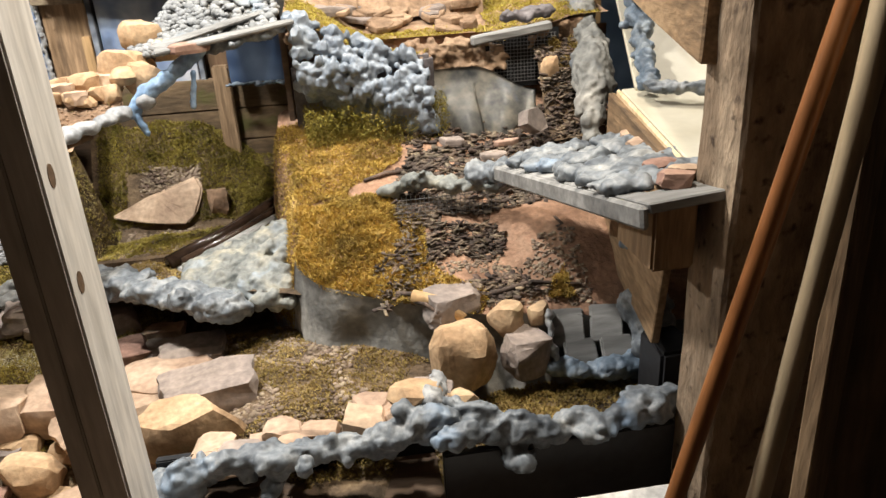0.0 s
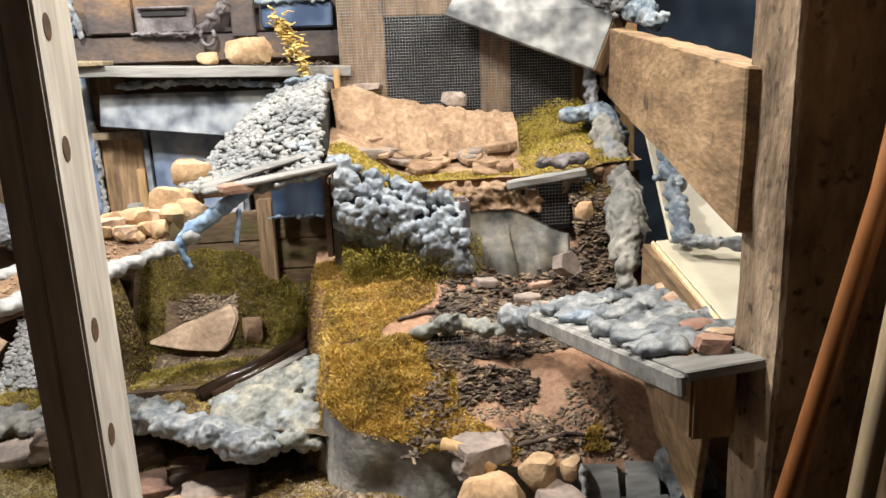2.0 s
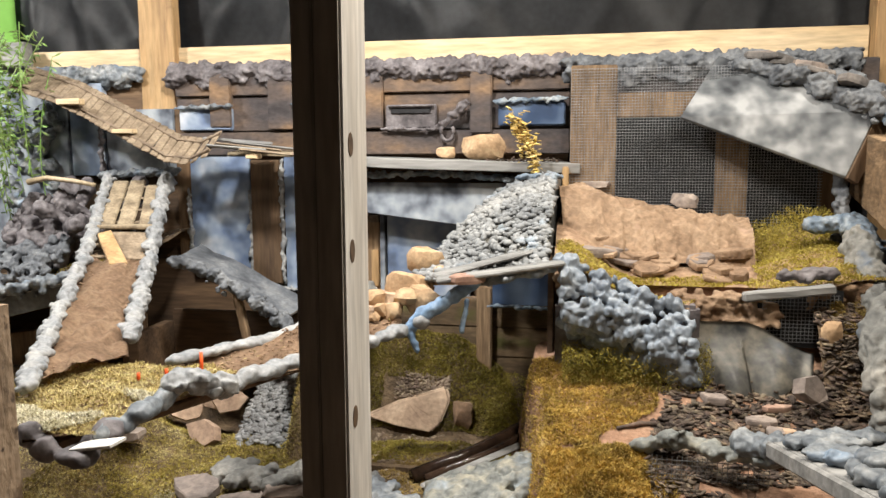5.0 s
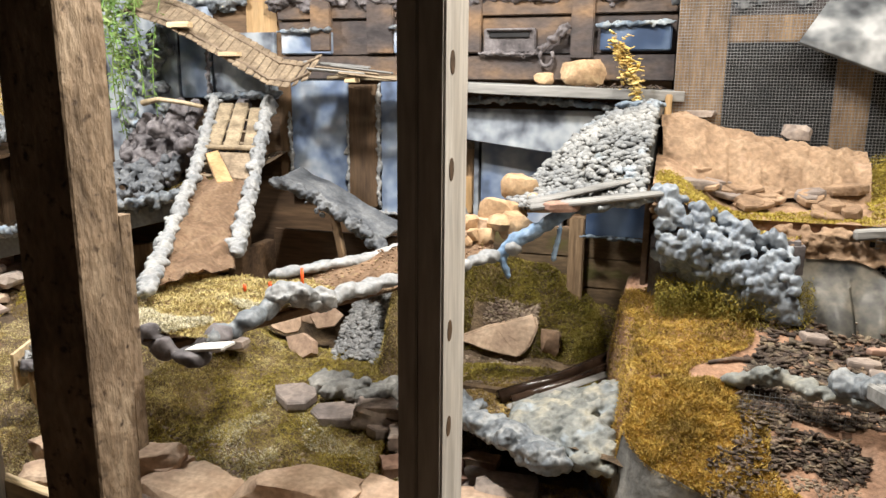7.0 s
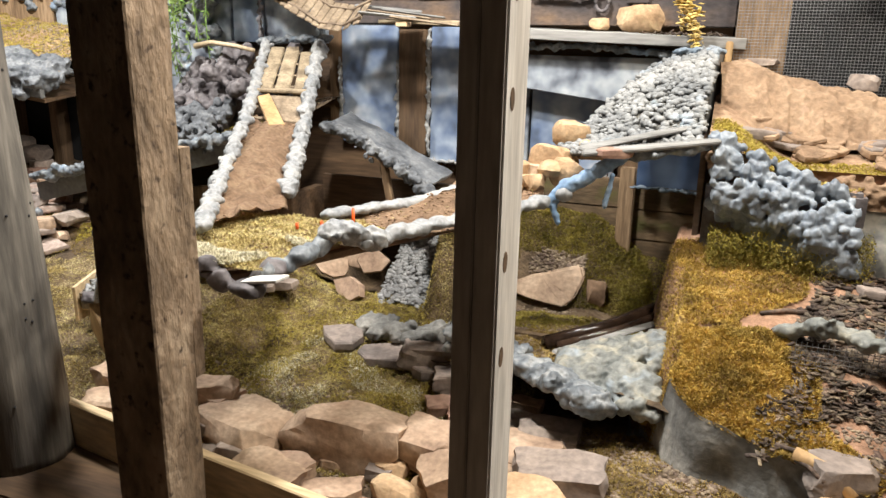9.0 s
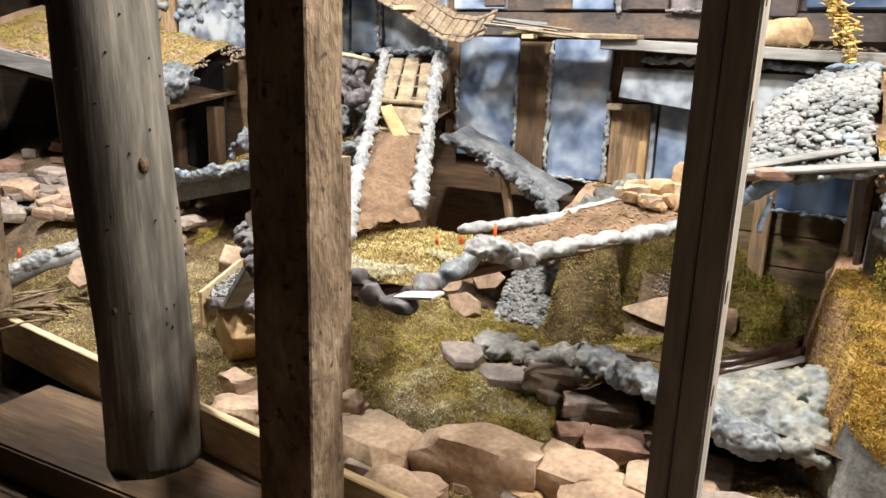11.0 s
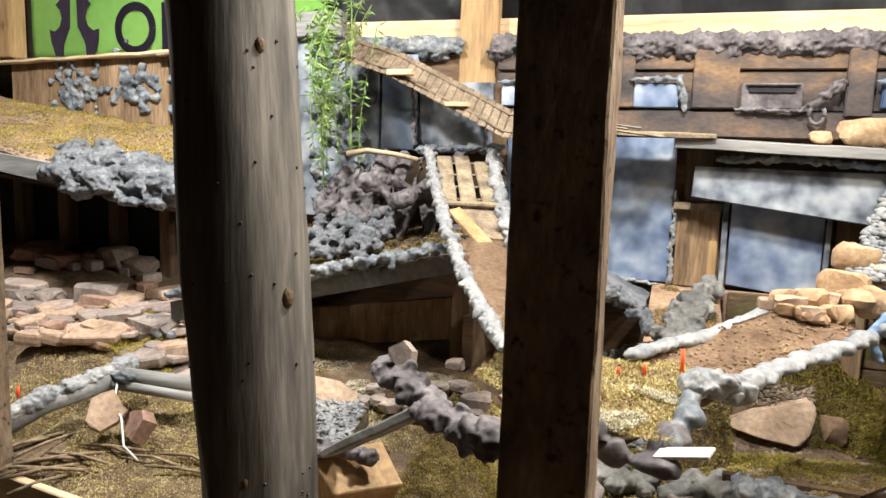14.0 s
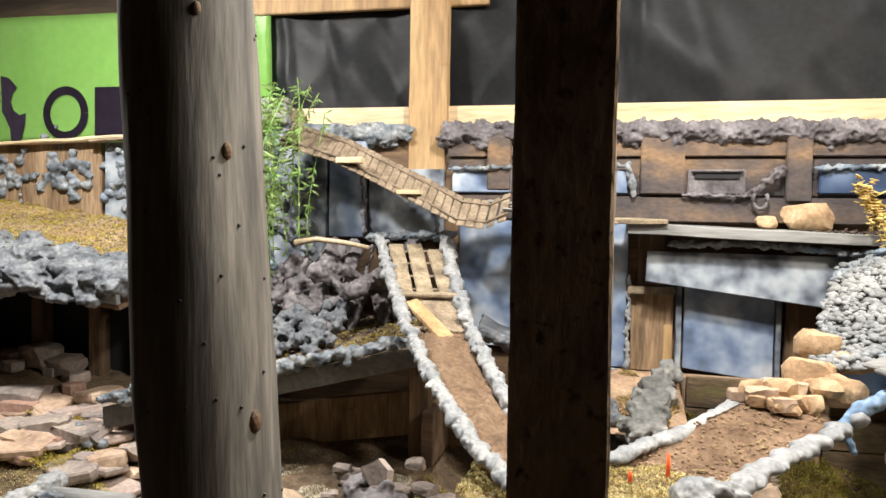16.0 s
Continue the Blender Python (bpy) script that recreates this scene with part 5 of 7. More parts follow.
t = thing("plinth", (-0.28, 1.15, 0.3), "black painted panel under the foam kerb", "panel")
part("panel", box((-0.445, 1.16, 0.24), (-0.085, 1.175, 0.52), 0.002), "black", t)
# the opening on the left; its shade is painted as a near-black sheet
part("panel", box((-0.88, 1.27, 0.24), (-0.445, 1.285, 0.50), 0.002), "deep_shade", t, "near-black sheet standing in for the shaded opening")
part("lip", box((-0.88, 1.07, 0.445), (-0.106, 1.10, 0.462), 0.002), "stud", t, "pale wooden lip")
part("shelf", box((-0.88, 1.10, 0.425), (-0.445, 1.27, 0.445), 0.002), "wood_dark", t)
rock("boulder", (-0.365, 1.43, 0.465), (0.125, 0.10, 0.125), 120, "boulder", "large pale tan boulder with a dark lower crust", "boulders by the tiles", cuts=7)
rock("boulder", (-0.255, 1.42, 0.475), (0.085, 0.08, 0.08), 121, "rock_grey", "grey-brown cubic boulder on the moss", "boulders by the tiles", cuts=7)
rock("boulder", (-0.275, 1.47, 0.535), (0.075, 0.07, 0.06), 122, "boulder", "tan rounded boulder on the moss", "boulders by the tiles")
rock("boulder", (-0.215, 1.46, 0.55), (0.045, 0.045, 0.045), 123, "boulder", "small tan round boulder", "boulders by the tiles")
rock("boulder", (-0.37, 1.52, 0.55), (0.12, 0.09, 0.06), 124, "rock_grey", "flat grey boulder behind the large one", "boulders by the tiles")
for k, (x, y, z, rz) in enumerate(((-0.165, 1.44, 0.545, -8), (-0.095, 1.43, 0.55, -12), (-0.15, 1.40, 0.50, 4), (-0.085, 1.39, 0.505, 0))):
    t = thing("tile", (x, y, z), "dark grey slate tile bedded in foam", "tile", group="tiles by the boulders")
    bm = bmesh.new()
    box((-0.03, -0.006, -0.035), (0.03, 0.006, 0.035), 0.003, bm)
    bm.transform(Matrix.Translation((x, y, z)) @ pose(0, 0, 0, -35, 0, rz))
    part("slate", bm, "greyplank", t)
foam_line([(-0.19, 1.39, 0.49), (-0.12, 1.38, 0.485), (-0.06, 1.37, 0.49)], 0.024, "foam_blue", "blue-grey foam below the tiles", 125)
foam_line([(-0.055, 1.42, 0.60), (-0.05, 1.37, 0.55), (-0.035, 1.33, 0.52)], 0.022, "foam", "grey foam in the corner by the tiles", 126)
foam_line([(-0.20, 1.45, 0.58), (-0.205, 1.42, 0.53), (-0.20, 1.40, 0.50)], 0.009, "foam_white", "thin white foam bead beside the tiles", 127)
solo("corner_block", box((-0.07, 1.25, 0.40), (-0.005, 1.34, 0.585), 0.006), "black", "black painted block in the corner", "block")
foam_line([(-0.03, 1.50, 0.72), (-0.02, 1.42, 0.64), (-0.02, 1.36, 0.58)], 0.026, "foam", "grey foam down the corner", 128)
# foam log on the mound
random.seed(130)
foam_line([(-0.45, 1.80, 0.725), (-0.37, 1.78, 0.745), (-0.28, 1.72, 0.745), (-0.22, 1.69, 0.75)], 0.021, "foam_cream", "pale crusted foam log across the mound", 131)
foam_line([(-0.26, 1.72, 0.765), (-0.22, 1.68, 0.79), (-0.20, 1.64, 0.80)], 0.026, "foam", "grey foam knot at the plank's end", 132)
t = thing("mesh_strip", (-0.33, 1.72, 0.68), "strip of wire mesh under the foam log", "mesh")
bm = wires(-0.44, -0.22, 0.675, 0.73, 1.735, 0.0095)
part("mesh", bm, "wire", t)
rng = random.Random(133)
for k in range(5):
    x, y = rng.uniform(-0.3, -0.08), rng.uniform(1.85, 2.0)
    rock("stone", (x, y, g_mid(x, y)), (rng.uniform(0.03, 0.08), rng.uniform(0.03, 0.05), rng.uniform(0.012, 0.025)), 134 + k, rng.choice(("rock", "rock_red", "rock_grey")), "flat stone on the bark below the sheet", "stones on the mound", level=2)
rock("stone", (-0.09, 1.95, 0.775), (0.09, 0.03, 0.07), 150, "rock_grey", "grey flat stone leaning below the column", level=2, tilt=(-20, 10))

# ---- bridge, straw platform and ramp ----
def road_z(x, y):
    return 0.855 + 0.09 * smooth(1.75, 2.15, y) + 0.006 * nz(x, y, 0, 14)


bm = bmesh.new()
L_ = [(-1.72, 1.62), (-1.62, 1.75), (-1.47, 1.76), (-1.37, 1.88), (-1.20, 2.02), (-1.05, 2.18)]
R_ = [(-1.48, 1.31), (-1.37, 1.39), (-1.34, 1.55), (-1.24, 1.68), (-1.13, 1.83), (-1.0, 1.97)]
t = thing("bridge", (-1.35, 1.75, 0.8), "earth-covered plank bridge with foam kerbs", "bridge")
rows = []
for u in lin(0, 1, 34):
    k = u * 5
    i = min(4, int(k))
    f = k - i
    a = Vector(L_[i]).lerp(Vector(L_[i + 1]), f)
    b = Vector(R_[i]).lerp(Vector(R_[i + 1]), f)
    rows.append([bm.verts.new((p.x, p.y, road_z(p.x, p.y))) for p in (a.lerp(b, w) for w in lin(0, 1, 14))])
for a, b in zip(rows, rows[1:]):
    for i in range(13):
        bm.faces.new((a[i], a[i + 1], b[i + 1], b[i]))
bmesh.ops.solidify(bm, geom=bm.faces[:], thickness=0.022)
part("deck", bm, "dirt", t, shade=True)
part("girder", beam((-1.50, 1.36, 0.825), (-1.12, 2.05, 0.85), 0.06, 0.02), "wood_dark", t)
solo("white_board", slab((-1.40, 1.315, 0.846), (-1.325, 1.315, 0.858), (-1.315, 1.345, 0.862), (-1.39, 1.345, 0.850), 0.006, 0.001), "white", "small white board under the bridge kerb", "board")
foam_line([(-1.487, 1.337, 0.86), (-1.45, 1.33, 0.835), (-1.41, 1.333, 0.83), (-1.363, 1.385, 0.85)], 0.024, "foam_dark", "dark grey twisted foam at the post", 160, step=0.9, spread=0.7, soft=0)
foam_line([(-1.37, 1.385, 0.85), (-1.352, 1.45, 0.86), (-1.345, 1.53, 0.875)], 0.024, "foam", "grey foam kerb of the bridge", 161, step=0.9, soft=0, group="bridge kerbs")
foam_line([(-1.345, 1.545, 0.885), (-1.32, 1.585, 0.895), (-1.28, 1.575, 0.87)], 0.026, "foam_white", "white foam knot on the bridge kerb", 162, step=0.7, spread=0.9)
foam_line([(-1.275, 1.585, 0.87), (-1.208, 1.715, 0.88), (-1.09, 1.86, 0.89), (-1.0, 1.95, 0.91), (-0.96, 1.99, 0.925)], 0.021, "foam_white", "smooth pale foam kerb of the bridge", 163, step=1.3, spread=0.3, soft=0, group="bridge kerbs")
foam_line([(-1.46, 1.73, 0.878), (-1.40, 1.83, 0.878), (-1.31, 1.93, 0.885), (-1.22, 2.03, 0.91), (-1.10, 2.16, 0.95)], 0.017, "foam_white", "pale foam kerb behind the bridge", 164, spread=0.25, soft=0, group="bridge kerbs")
foam_line([(-0.83, 2.01, 1.02), (-0.90, 2.0, 0.972), (-0.968, 1.995, 0.93), (-0.99, 1.99, 0.90)], 0.0145, "limb_blue", "blue foam limb rising to the planks", 165, spread=0.25, soft=0)
foam_line([(-0.985, 1.99, 0.905), (-0.975, 1.985, 0.875), (-0.965, 1.985, 0.855)], 0.009, "limb_blue", "blue foam drip at the limb's end", 167, spread=0.2, soft=0)
foam_line([(-0.846, 2.0, 0.975), (-0.853, 2.0, 0.94), (-0.859, 2.0, 0.905)], 0.008, "limb_blue", "small blue foam drip", 166, spread=0.2, soft=0)
for k, (x, y, z, sx, sy, sz, m_) in enumerate(((-1.02, 2.13, 0.945, 0.11, 0.09, 0.085, "boulder"), (-0.965, 2.07, 0.93, 0.095, 0.08, 0.075, "boulder"), (-0.93, 2.18, 0.985, 0.09, 0.07, 0.06, "boulder"), (-1.08, 2.09, 0.93, 0.09, 0.07, 0.05, "rock"), (-0.985, 2.20, 1.0, 0.10, 0.08, 0.085, "boulder"), (-1.12, 2.05, 0.92, 0.09, 0.06, 0.035, "rock"), (-1.04, 2.03, 0.92, 0.05, 0.05, 0.045, "boulder"), (-1.17, 2.07, 0.925, 0.07, 0.06, 0.03, "rock"))):
    rock("boulder", (x, y, z), (sx * 1.08, sy * 1.08, sz * 0.95), 170 + k, m_, "tan boulder piled at the end of the bridge", "boulders on the bridge")
rng = random.Random(165)
for k in range(14):
    u = rng.random()
    x, y = -1.13 + 0.22 * u + rng.gauss(0, 0.02), 2.02 + 0.14 * u + rng.gauss(0, 0.025)
    d = rng.uniform(0.045, 0.085)
    rock("boulder", (x, y, road_z(x, y) + 0.06 * u * rng.random()), (d, d * 0.8, d * 0.6), 560 + k, rng.choice(("boulder", "rock")), "tan broken stone piled at the end of the bridge", "boulders on the bridge", level=2)
for (x, y, z, tall) in ((-1.363, 1.683, 0.862, 0.05), (-1.43, 1.66, 0.862, 0.018), (-1.475, 1.63, 0.862, 0.016)):
    solo("marker_peg", rod([(x, y, z), (x, y, z + tall)], 0.0042, 8, taper=0.8), "orange", "small bright orange plastic marker peg", "peg", group="marker pegs", shade=True)

# ramp
RL = [(-1.60, 1.47, 0.885), (-1.72, 1.66, 0.90), (-1.86, 1.92, 0.955), (-2.0, 2.2, 1.035), (-2.11, 2.42, 1.13), (-2.215, 2.64, 1.245)]
RR = [(-1.55, 1.72, 0.875), (-1.645, 1.86, 0.885), (-1.74, 2.06, 0.94), (-1.84, 2.28, 1.02), (-1.92, 2.46, 1.13), (-2.0, 2.66, 1.255)]


def ramp_at(u, w):
    k = u * 5
    i = min(4, int(k))
    f = k - i
    a = Vector(RL[i]).lerp(Vector(RL[i + 1]), f)
    b = Vector(RR[i]).lerp(Vector(RR[i + 1]), f)
    return a.lerp(b, w)


t = thing("ramp", (-1.85, 2.0, 0.85), "earth and slat ramp climbing to the wall, with foam kerbs", "ramp")
bm = bmesh.new()
rows = [[bm.verts.new(ramp_at(u, w) + Vector((0, 0, 0.016 * nz(u * 9, w * 3, 0, 2) + 0.008 * nz(u * 30, w * 9, 2, 1) + 0.016 * math.sin(3.14 * w) * smooth(0.64, 0.56, u) - 0.008))) for w in lin(0.02, 0.98, 20)] for u in lin(0.05, 0.60, 50)]
for a, b in zip(rows, rows[1:]):
    for i in range(19):
        bm.faces.new((a[i], a[i + 1], b[i + 1], b[i]))
bmesh.ops.solidify(bm, geom=bm.faces[:], thickness=0.02)
part("earth", bm, "dirt", t, shade=True)
for u in lin(0.62, 0.97, 7):
    part("slat", beam(ramp_at(u, -0.03) - Vector((0, 0, 0.012)), ramp_at(u, 1.03) - Vector((0, 0, 0.012)), 0.028, 0.01), "slat", t)
for w0, w1, u0, u1 in ((0.17, 0.24, 0.76, 0.99), (0.48, 0.52, 0.74, 0.99), (0.84, 0.80, 0.76, 0.96)):
    part("runner", beam(ramp_at(u0, w0), ramp_at(u1, w1), 0.05, 0.010, cuts=4, wear=0.003), "slat", t)
part("runner", beam(ramp_at(0.74, 0.02) + Vector((0, 0, 0.008)), ramp_at(0.74, 0.98) + Vector((0, 0, 0.008)), 0.042, 0.014, cuts=4, wear=0.003), "slat", t)
part("board", slab(ramp_at(0.60, 0.30), ramp_at(0.60, 0.90), ramp_at(0.73, 0.92), ramp_at(0.73, 0.28), 0.012, 0.002, cuts=3, wear=0.003), "slat", t, "short brown board across the ramp")
part("wedge", slab(ramp_at(0.55, 0.42) + Vector((0, 0, 0.012)), ramp_at(0.56, 0.68) + Vector((0, 0, 0.012)), ramp_at(0.71, 0.30) + Vector((0, 0, 0.016)), ramp_at(0.69, 0.10) + Vector((0, 0, 0.016)), 0.012, 0.002), "pine_z", t, "orange-brown wooden wedge")
foam_line([Vector(p) + Vector((0, 0, 0.008)) for p in RL], 0.017, "foam_white", "white lumpy foam kerb of the ramp", 180, spread=0.35, group="ramp kerbs")
foam_line([Vector(p) + Vector((0, 0, 0.008)) for p in RR[1:]], 0.020, "foam_white", "white lumpy foam kerb of the ramp", 181, spread=0.4, group="ramp kerbs")
foam_line([(-2.25, 2.66, 1.262), (-2.12, 2.68, 1.27), (-2.0, 2.68, 1.275)], 0.022, "foam", "grey foam at the head of the ramp", 182)
# sloping foam-edged board over the dark hole
t = thing("hole_cover", (-1.68, 2.45, 0.85), "grey crusted sloping board over a dark hole", "board")
part("board", slab((-1.84, 2.42, 1.01), (-1.47, 2.40, 0.83), (-1.46, 2.60, 0.84), (-1.86, 2.62, 1.03), 0.014, 0.002, cuts=14, wear=0.010), "foam_grey", t)
foam_line([(-1.84, 2.415, 1.01), (-1.70, 2.41, 0.955), (-1.58, 2.40, 0.89), (-1.46, 2.39, 0.82), (-1.43, 2.36, 0.77)], 0.018, "foam_grey", "grey foam along the hole's edge", 183, drip=0.04, spread=0.8)
t = thing("hole_boards", (-1.75, 2.55, 0.6), "dark brown boards inside the hole", "boards")
part("board", box((-1.97, 2.60, 0.60), (-1.46, 2.62, 0.80), 0.002), "wood_dark", t)
part("board", box((-2.0, 2.38, 0.60), (-1.965, 2.60, 0.76), 0.002), "wood_dark", t)
part("prop", beam((-1.60, 2.42, 0.70), (-1.64, 2.42, 0.90), 0.025, 0.025), "timber", t)
# grey pebble tongue below the bridge
def g_ton(u, v):
    a = Vector((-1.60, 2.57, 0.63)).lerp(Vector((-1.36, 2.66, 0.67)), u)
    b = Vector((-1.60, 2.25, 0.44)).lerp(Vector((-1.40, 2.27, 0.45)), u)
    p = a.lerp(b, v)
    p.z += 0.03 * math.sin(3.14 * u) + 0.01 * nz(u * 3, v * 3, 5, 2)
    return p


bm = bmesh.new()
rows = [[bm.verts.new(g_ton(u, v)) for u in lin(0, 1, 20)] for v in lin(0, 1, 30)]
for a, b in zip(rows, rows[1:]):
    for i in range(19):
        bm.faces.new((b[i], b[i + 1], a[i + 1], a[i]))
bmesh.ops.solidify(bm, geom=bm.faces[:], thickness=0.02)
t = thing("pebble_tongue", (-1.4, 2.15, 0.42), "grey pebble slope below the bridge", "slope")
part("bed", bm, "cement", t, shade=True)
rng = random.Random(184)
bits("gravel", [tuple(g_ton(rng.random(), rng.random()) + Vector((0, -0.004, 0.004))) for _ in range(1500)], 0.0105, "gravel_dark", "grey pebbles", 185, squash=(1, 0.85, 0.5), parent=t)
for k, (x, y, z, a, b, c) in enumerate(((-1.69, 2.28, 0.45, 0.16, 0.03, 0.09), (-1.68, 2.42, 0.50, 0.13, 0.03, 0.10), (-1.82, 2.40, 0.47, 0.13, 0.04, 0.09), (-1.75, 2.46, 0.50, 0.12, 0.04, 0.08))):
    rock("flagstone", (x, y, z), (a, b, c), 190 + k, "rock", "tan flagstone propped under the bridge", "flagstones under the bridge", tilt=(-25, 8), level=2)
for k, (x, y, s) in enumerate(((-1.58, 2.02, 0.16), (-1.42, 1.98, 0.19), (-1.28, 1.95, 0.12))):
    rock("flat_rock", (x, y, g_low(x, y) - 0.01), (s * 1.1, s * 0.8, 0.03), 195 + k, "rock_grey", "flat purple-grey rock in the moss", "flat rocks in the moss", level=2)

# ---- hanging slat bridge ----
t = thing("hanging_bridge", (-2.1, 2.6, 1.3), "sagging bridge of small wooden slats along the wall", "bridge")
HB = [(-2.57, 2.66, 1.605), (-2.36, 2.64, 1.545), (-2.18, 2.62, 1.46), (-2.05, 2.60, 1.40), (-1.94, 2.585, 1.345), (-1.85, 2.58, 1.335), (-1.78, 2.58, 1.365)]
pts = along(HB, 0.026)
for k, (a, b) in enumerate(zip(pts, pts[1:])):
    m_ = (a + b) / 2
    part("slat", beam(m_ + Vector((0, -0.05 - 0.008 * math.sin(k * 5.1), -0.035)), m_ + Vector((0.0, 0.08, 0.055)), 0.028, 0.006, roll=-math.degrees(math.atan2(b.z - a.z, b.x - a.x)) + 5 * math.sin(k * 2.3)), "slat", t)
for dy in (-0.03, 0.05):
    part("runner", rod([p + Vector((0, dy, 0.006 + 0.69 * dy)) for p in pts], 0.005, 6), "slat", t)
part("block", box((-2.35, 2.57, 1.505), (-2.26, 2.60, 1.525), 0.002), "pine", t)
part("block", box((-2.14, 2.56, 1.405), (-2.06, 2.59, 1.42), 0.002), "pine", t)
t = thing("slat_landing", (-1.65, 2.62, 1.31), "loose grey and brown slats at the end of the hanging bridge", "slats")
for k, (a, b) in enumerate((((-1.80, 2.57, 1.362), (-1.60, 2.60, 1.345)), ((-1.78, 2.60, 1.37), (-1.56, 2.62, 1.345)), ((-1.74, 2.63, 1.375), (-1.52, 2.65, 1.35)), ((-1.68, 2.56, 1.35), (-1.45, 2.59, 1.325)), ((-1.86, 2.66, 1.39), (-1.62, 2.69, 1.37)))):
    part("slat", beam(a, b, 0.028, 0.008, roll=5 * (k - 2)), "slat" if k % 2 else "greyplank", t)
part("block", box((-1.66, 2.56, 1.318), (-1.62, 2.60, 1.335), 0.002), "pine", t)

# ---- left deck, dark lumps, panels, fern ----
def g_deck(x, y):
    return 0.985 + 0.245 * (x + 1.98) + 0.18 * (y - 2.28) + 0.008 * nz(x, y, 0, 10)


t = thing("left_deck", (-2.45, 2.5, 0.7), "sloping deck edged with grey metal flashing", "deck")
part("top", sheet_of(lin(-2.95, -1.97, 40), lin(2.24, 2.80, 20), g_deck), "soil", t, shade=True)
part("flashing", slab((-2.95, 2.225, 0.675), (-1.97, 2.275, 0.92), (-1.97, 2.27, 0.985), (-2.95, 2.22, 0.745), 0.006, 0.001), "metal", t, "grey metal flashing")
part("brace", slab((-2.62, 2.50, 0.56), (-2.02, 2.50, 0.66), (-2.02, 2.50, 0.80), (-2.62, 2.50, 0.70), 0.03, 0.003), "timber", t, "brown plank under the deck")
part("leg", box((-2.05, 2.42, 0.45), (-1.99, 2.48, 0.93), 0.003), "wood_dark_z", t)
foam_line([(-2.93, 2.21, 0.775), (-2.70, 2.22, 0.825), (-2.45, 2.235, 0.885), (-2.2, 2.25, 0.945), (-2.0, 2.265, 0.99)], 0.022, "foam", "grey-white foam along the deck's edge", 210, drip=0.03)
random.seed(211)
sp = []
for _ in range(150):
    u, v = random.random(), random.random()
    sp.append((-2.74 + 0.46 * u, 2.38 + 0.14 * v, 0.90 + 0.06 * u + 0.09 * v + random.gauss(0, 0.008) - 0.04 * (1 - v) * random.random(), random.uniform(0.010, 0.022)))
melt(solo("spray_foam", blobs(sp, 0.3), "foam_grey", "grey foam heap with drips on the deck", "foam"), 0.0045)
random.seed(212)
sp = []
for fold in range(15):
    x, y = -2.60 + 0.036 * fold + random.gauss(0, 0.01), 2.66 + random.uniform(-0.03, 0.05)
    high, r, sway = 1.12 + 0.10 * min(1.0, fold / 6) + random.uniform(-0.02, 0.03), random.uniform(0.018, 0.032), random.gauss(0, 0.5)
    for k in range(16):
        f = k / 15
        sp.append((x + sway * 0.09 * f * f + random.gauss(0, 0.003), y - 0.11 * f ** 0.7, high - (high - g_deck(x, 2.52)) * f, r * (0.8 + 0.45 * math.sin(6 * f + fold))))
for fold in range(5):
    x, y, z = -2.58 + 0.09 * fold, 2.55 + random.uniform(-0.02, 0.04), 1.02 + 0.03 * fold + random.uniform(-0.02, 0.06)
    for k in range(14):
        f = k / 13
        sp.append((x + 0.17 * f, y + 0.03 * math.sin(5 * f), z + 0.03 * math.sin(4 * f + fold), 0.024 + 0.008 * math.sin(7 * f + fold)))
melt(solo("spray_foam", blobs(sp, 0.2), "foam_dark", "heap of dark purple-brown foam folds", "foam"), 0.0055)
solo("pale_branch", rod([(-2.50, 2.60, 1.24), (-2.42, 2.59, 1.255), (-2.32, 2.59, 1.245), (-2.24, 2.60, 1.23)], 0.011, 8, wobble=0.3, taper=0.6), "handle_pale", "pale peeled branch on the lumps", "branch", shade=True)
panel((-2.30, 2.765, 1.26), (-2.03, 2.799, 1.50), "spray_pale", "pale grey sprayed panel behind the ramp's head")
panel((-2.45, 2.77, 1.26), (-2.31, 2.799, 1.60), "spray", "dark grey and blue sprayed panel")
panel((-2.80, 2.77, 1.00), (-2.46, 2.799, 1.66), "spray_pale", "grey sprayed panel behind the fern")
panel((-2.03, 2.775, 0.95), (-1.978, 2.795, 1.50), "wood_dark_z", "dark upright between panels")
panel((-2.80, 2.74, 1.66), (-2.60, 2.79, 1.75), "greyplank", "grey block under the banner's end")
foam_line([(-2.31, 2.75, 1.27), (-2.315, 2.75, 1.48)], 0.012, "foam_dark", "dark grey foam seam on the wall", 213)
foam_line([(-2.05, 2.75, 1.27), (-2.04, 2.75, 1.42)], 0.012, "foam", "pale grey foam seam on the wall", 214)
random.seed(215)
melt(solo("spray_foam", blobs([(random.uniform(-2.72, -2.47), 2.755, random.uniform(1.05, 1.55), random.uniform(0.014, 0.03)) for _ in range(60)], 0.3), "foam", "patchy grey foam on the panel behind the fern", "foam"), 0.005)
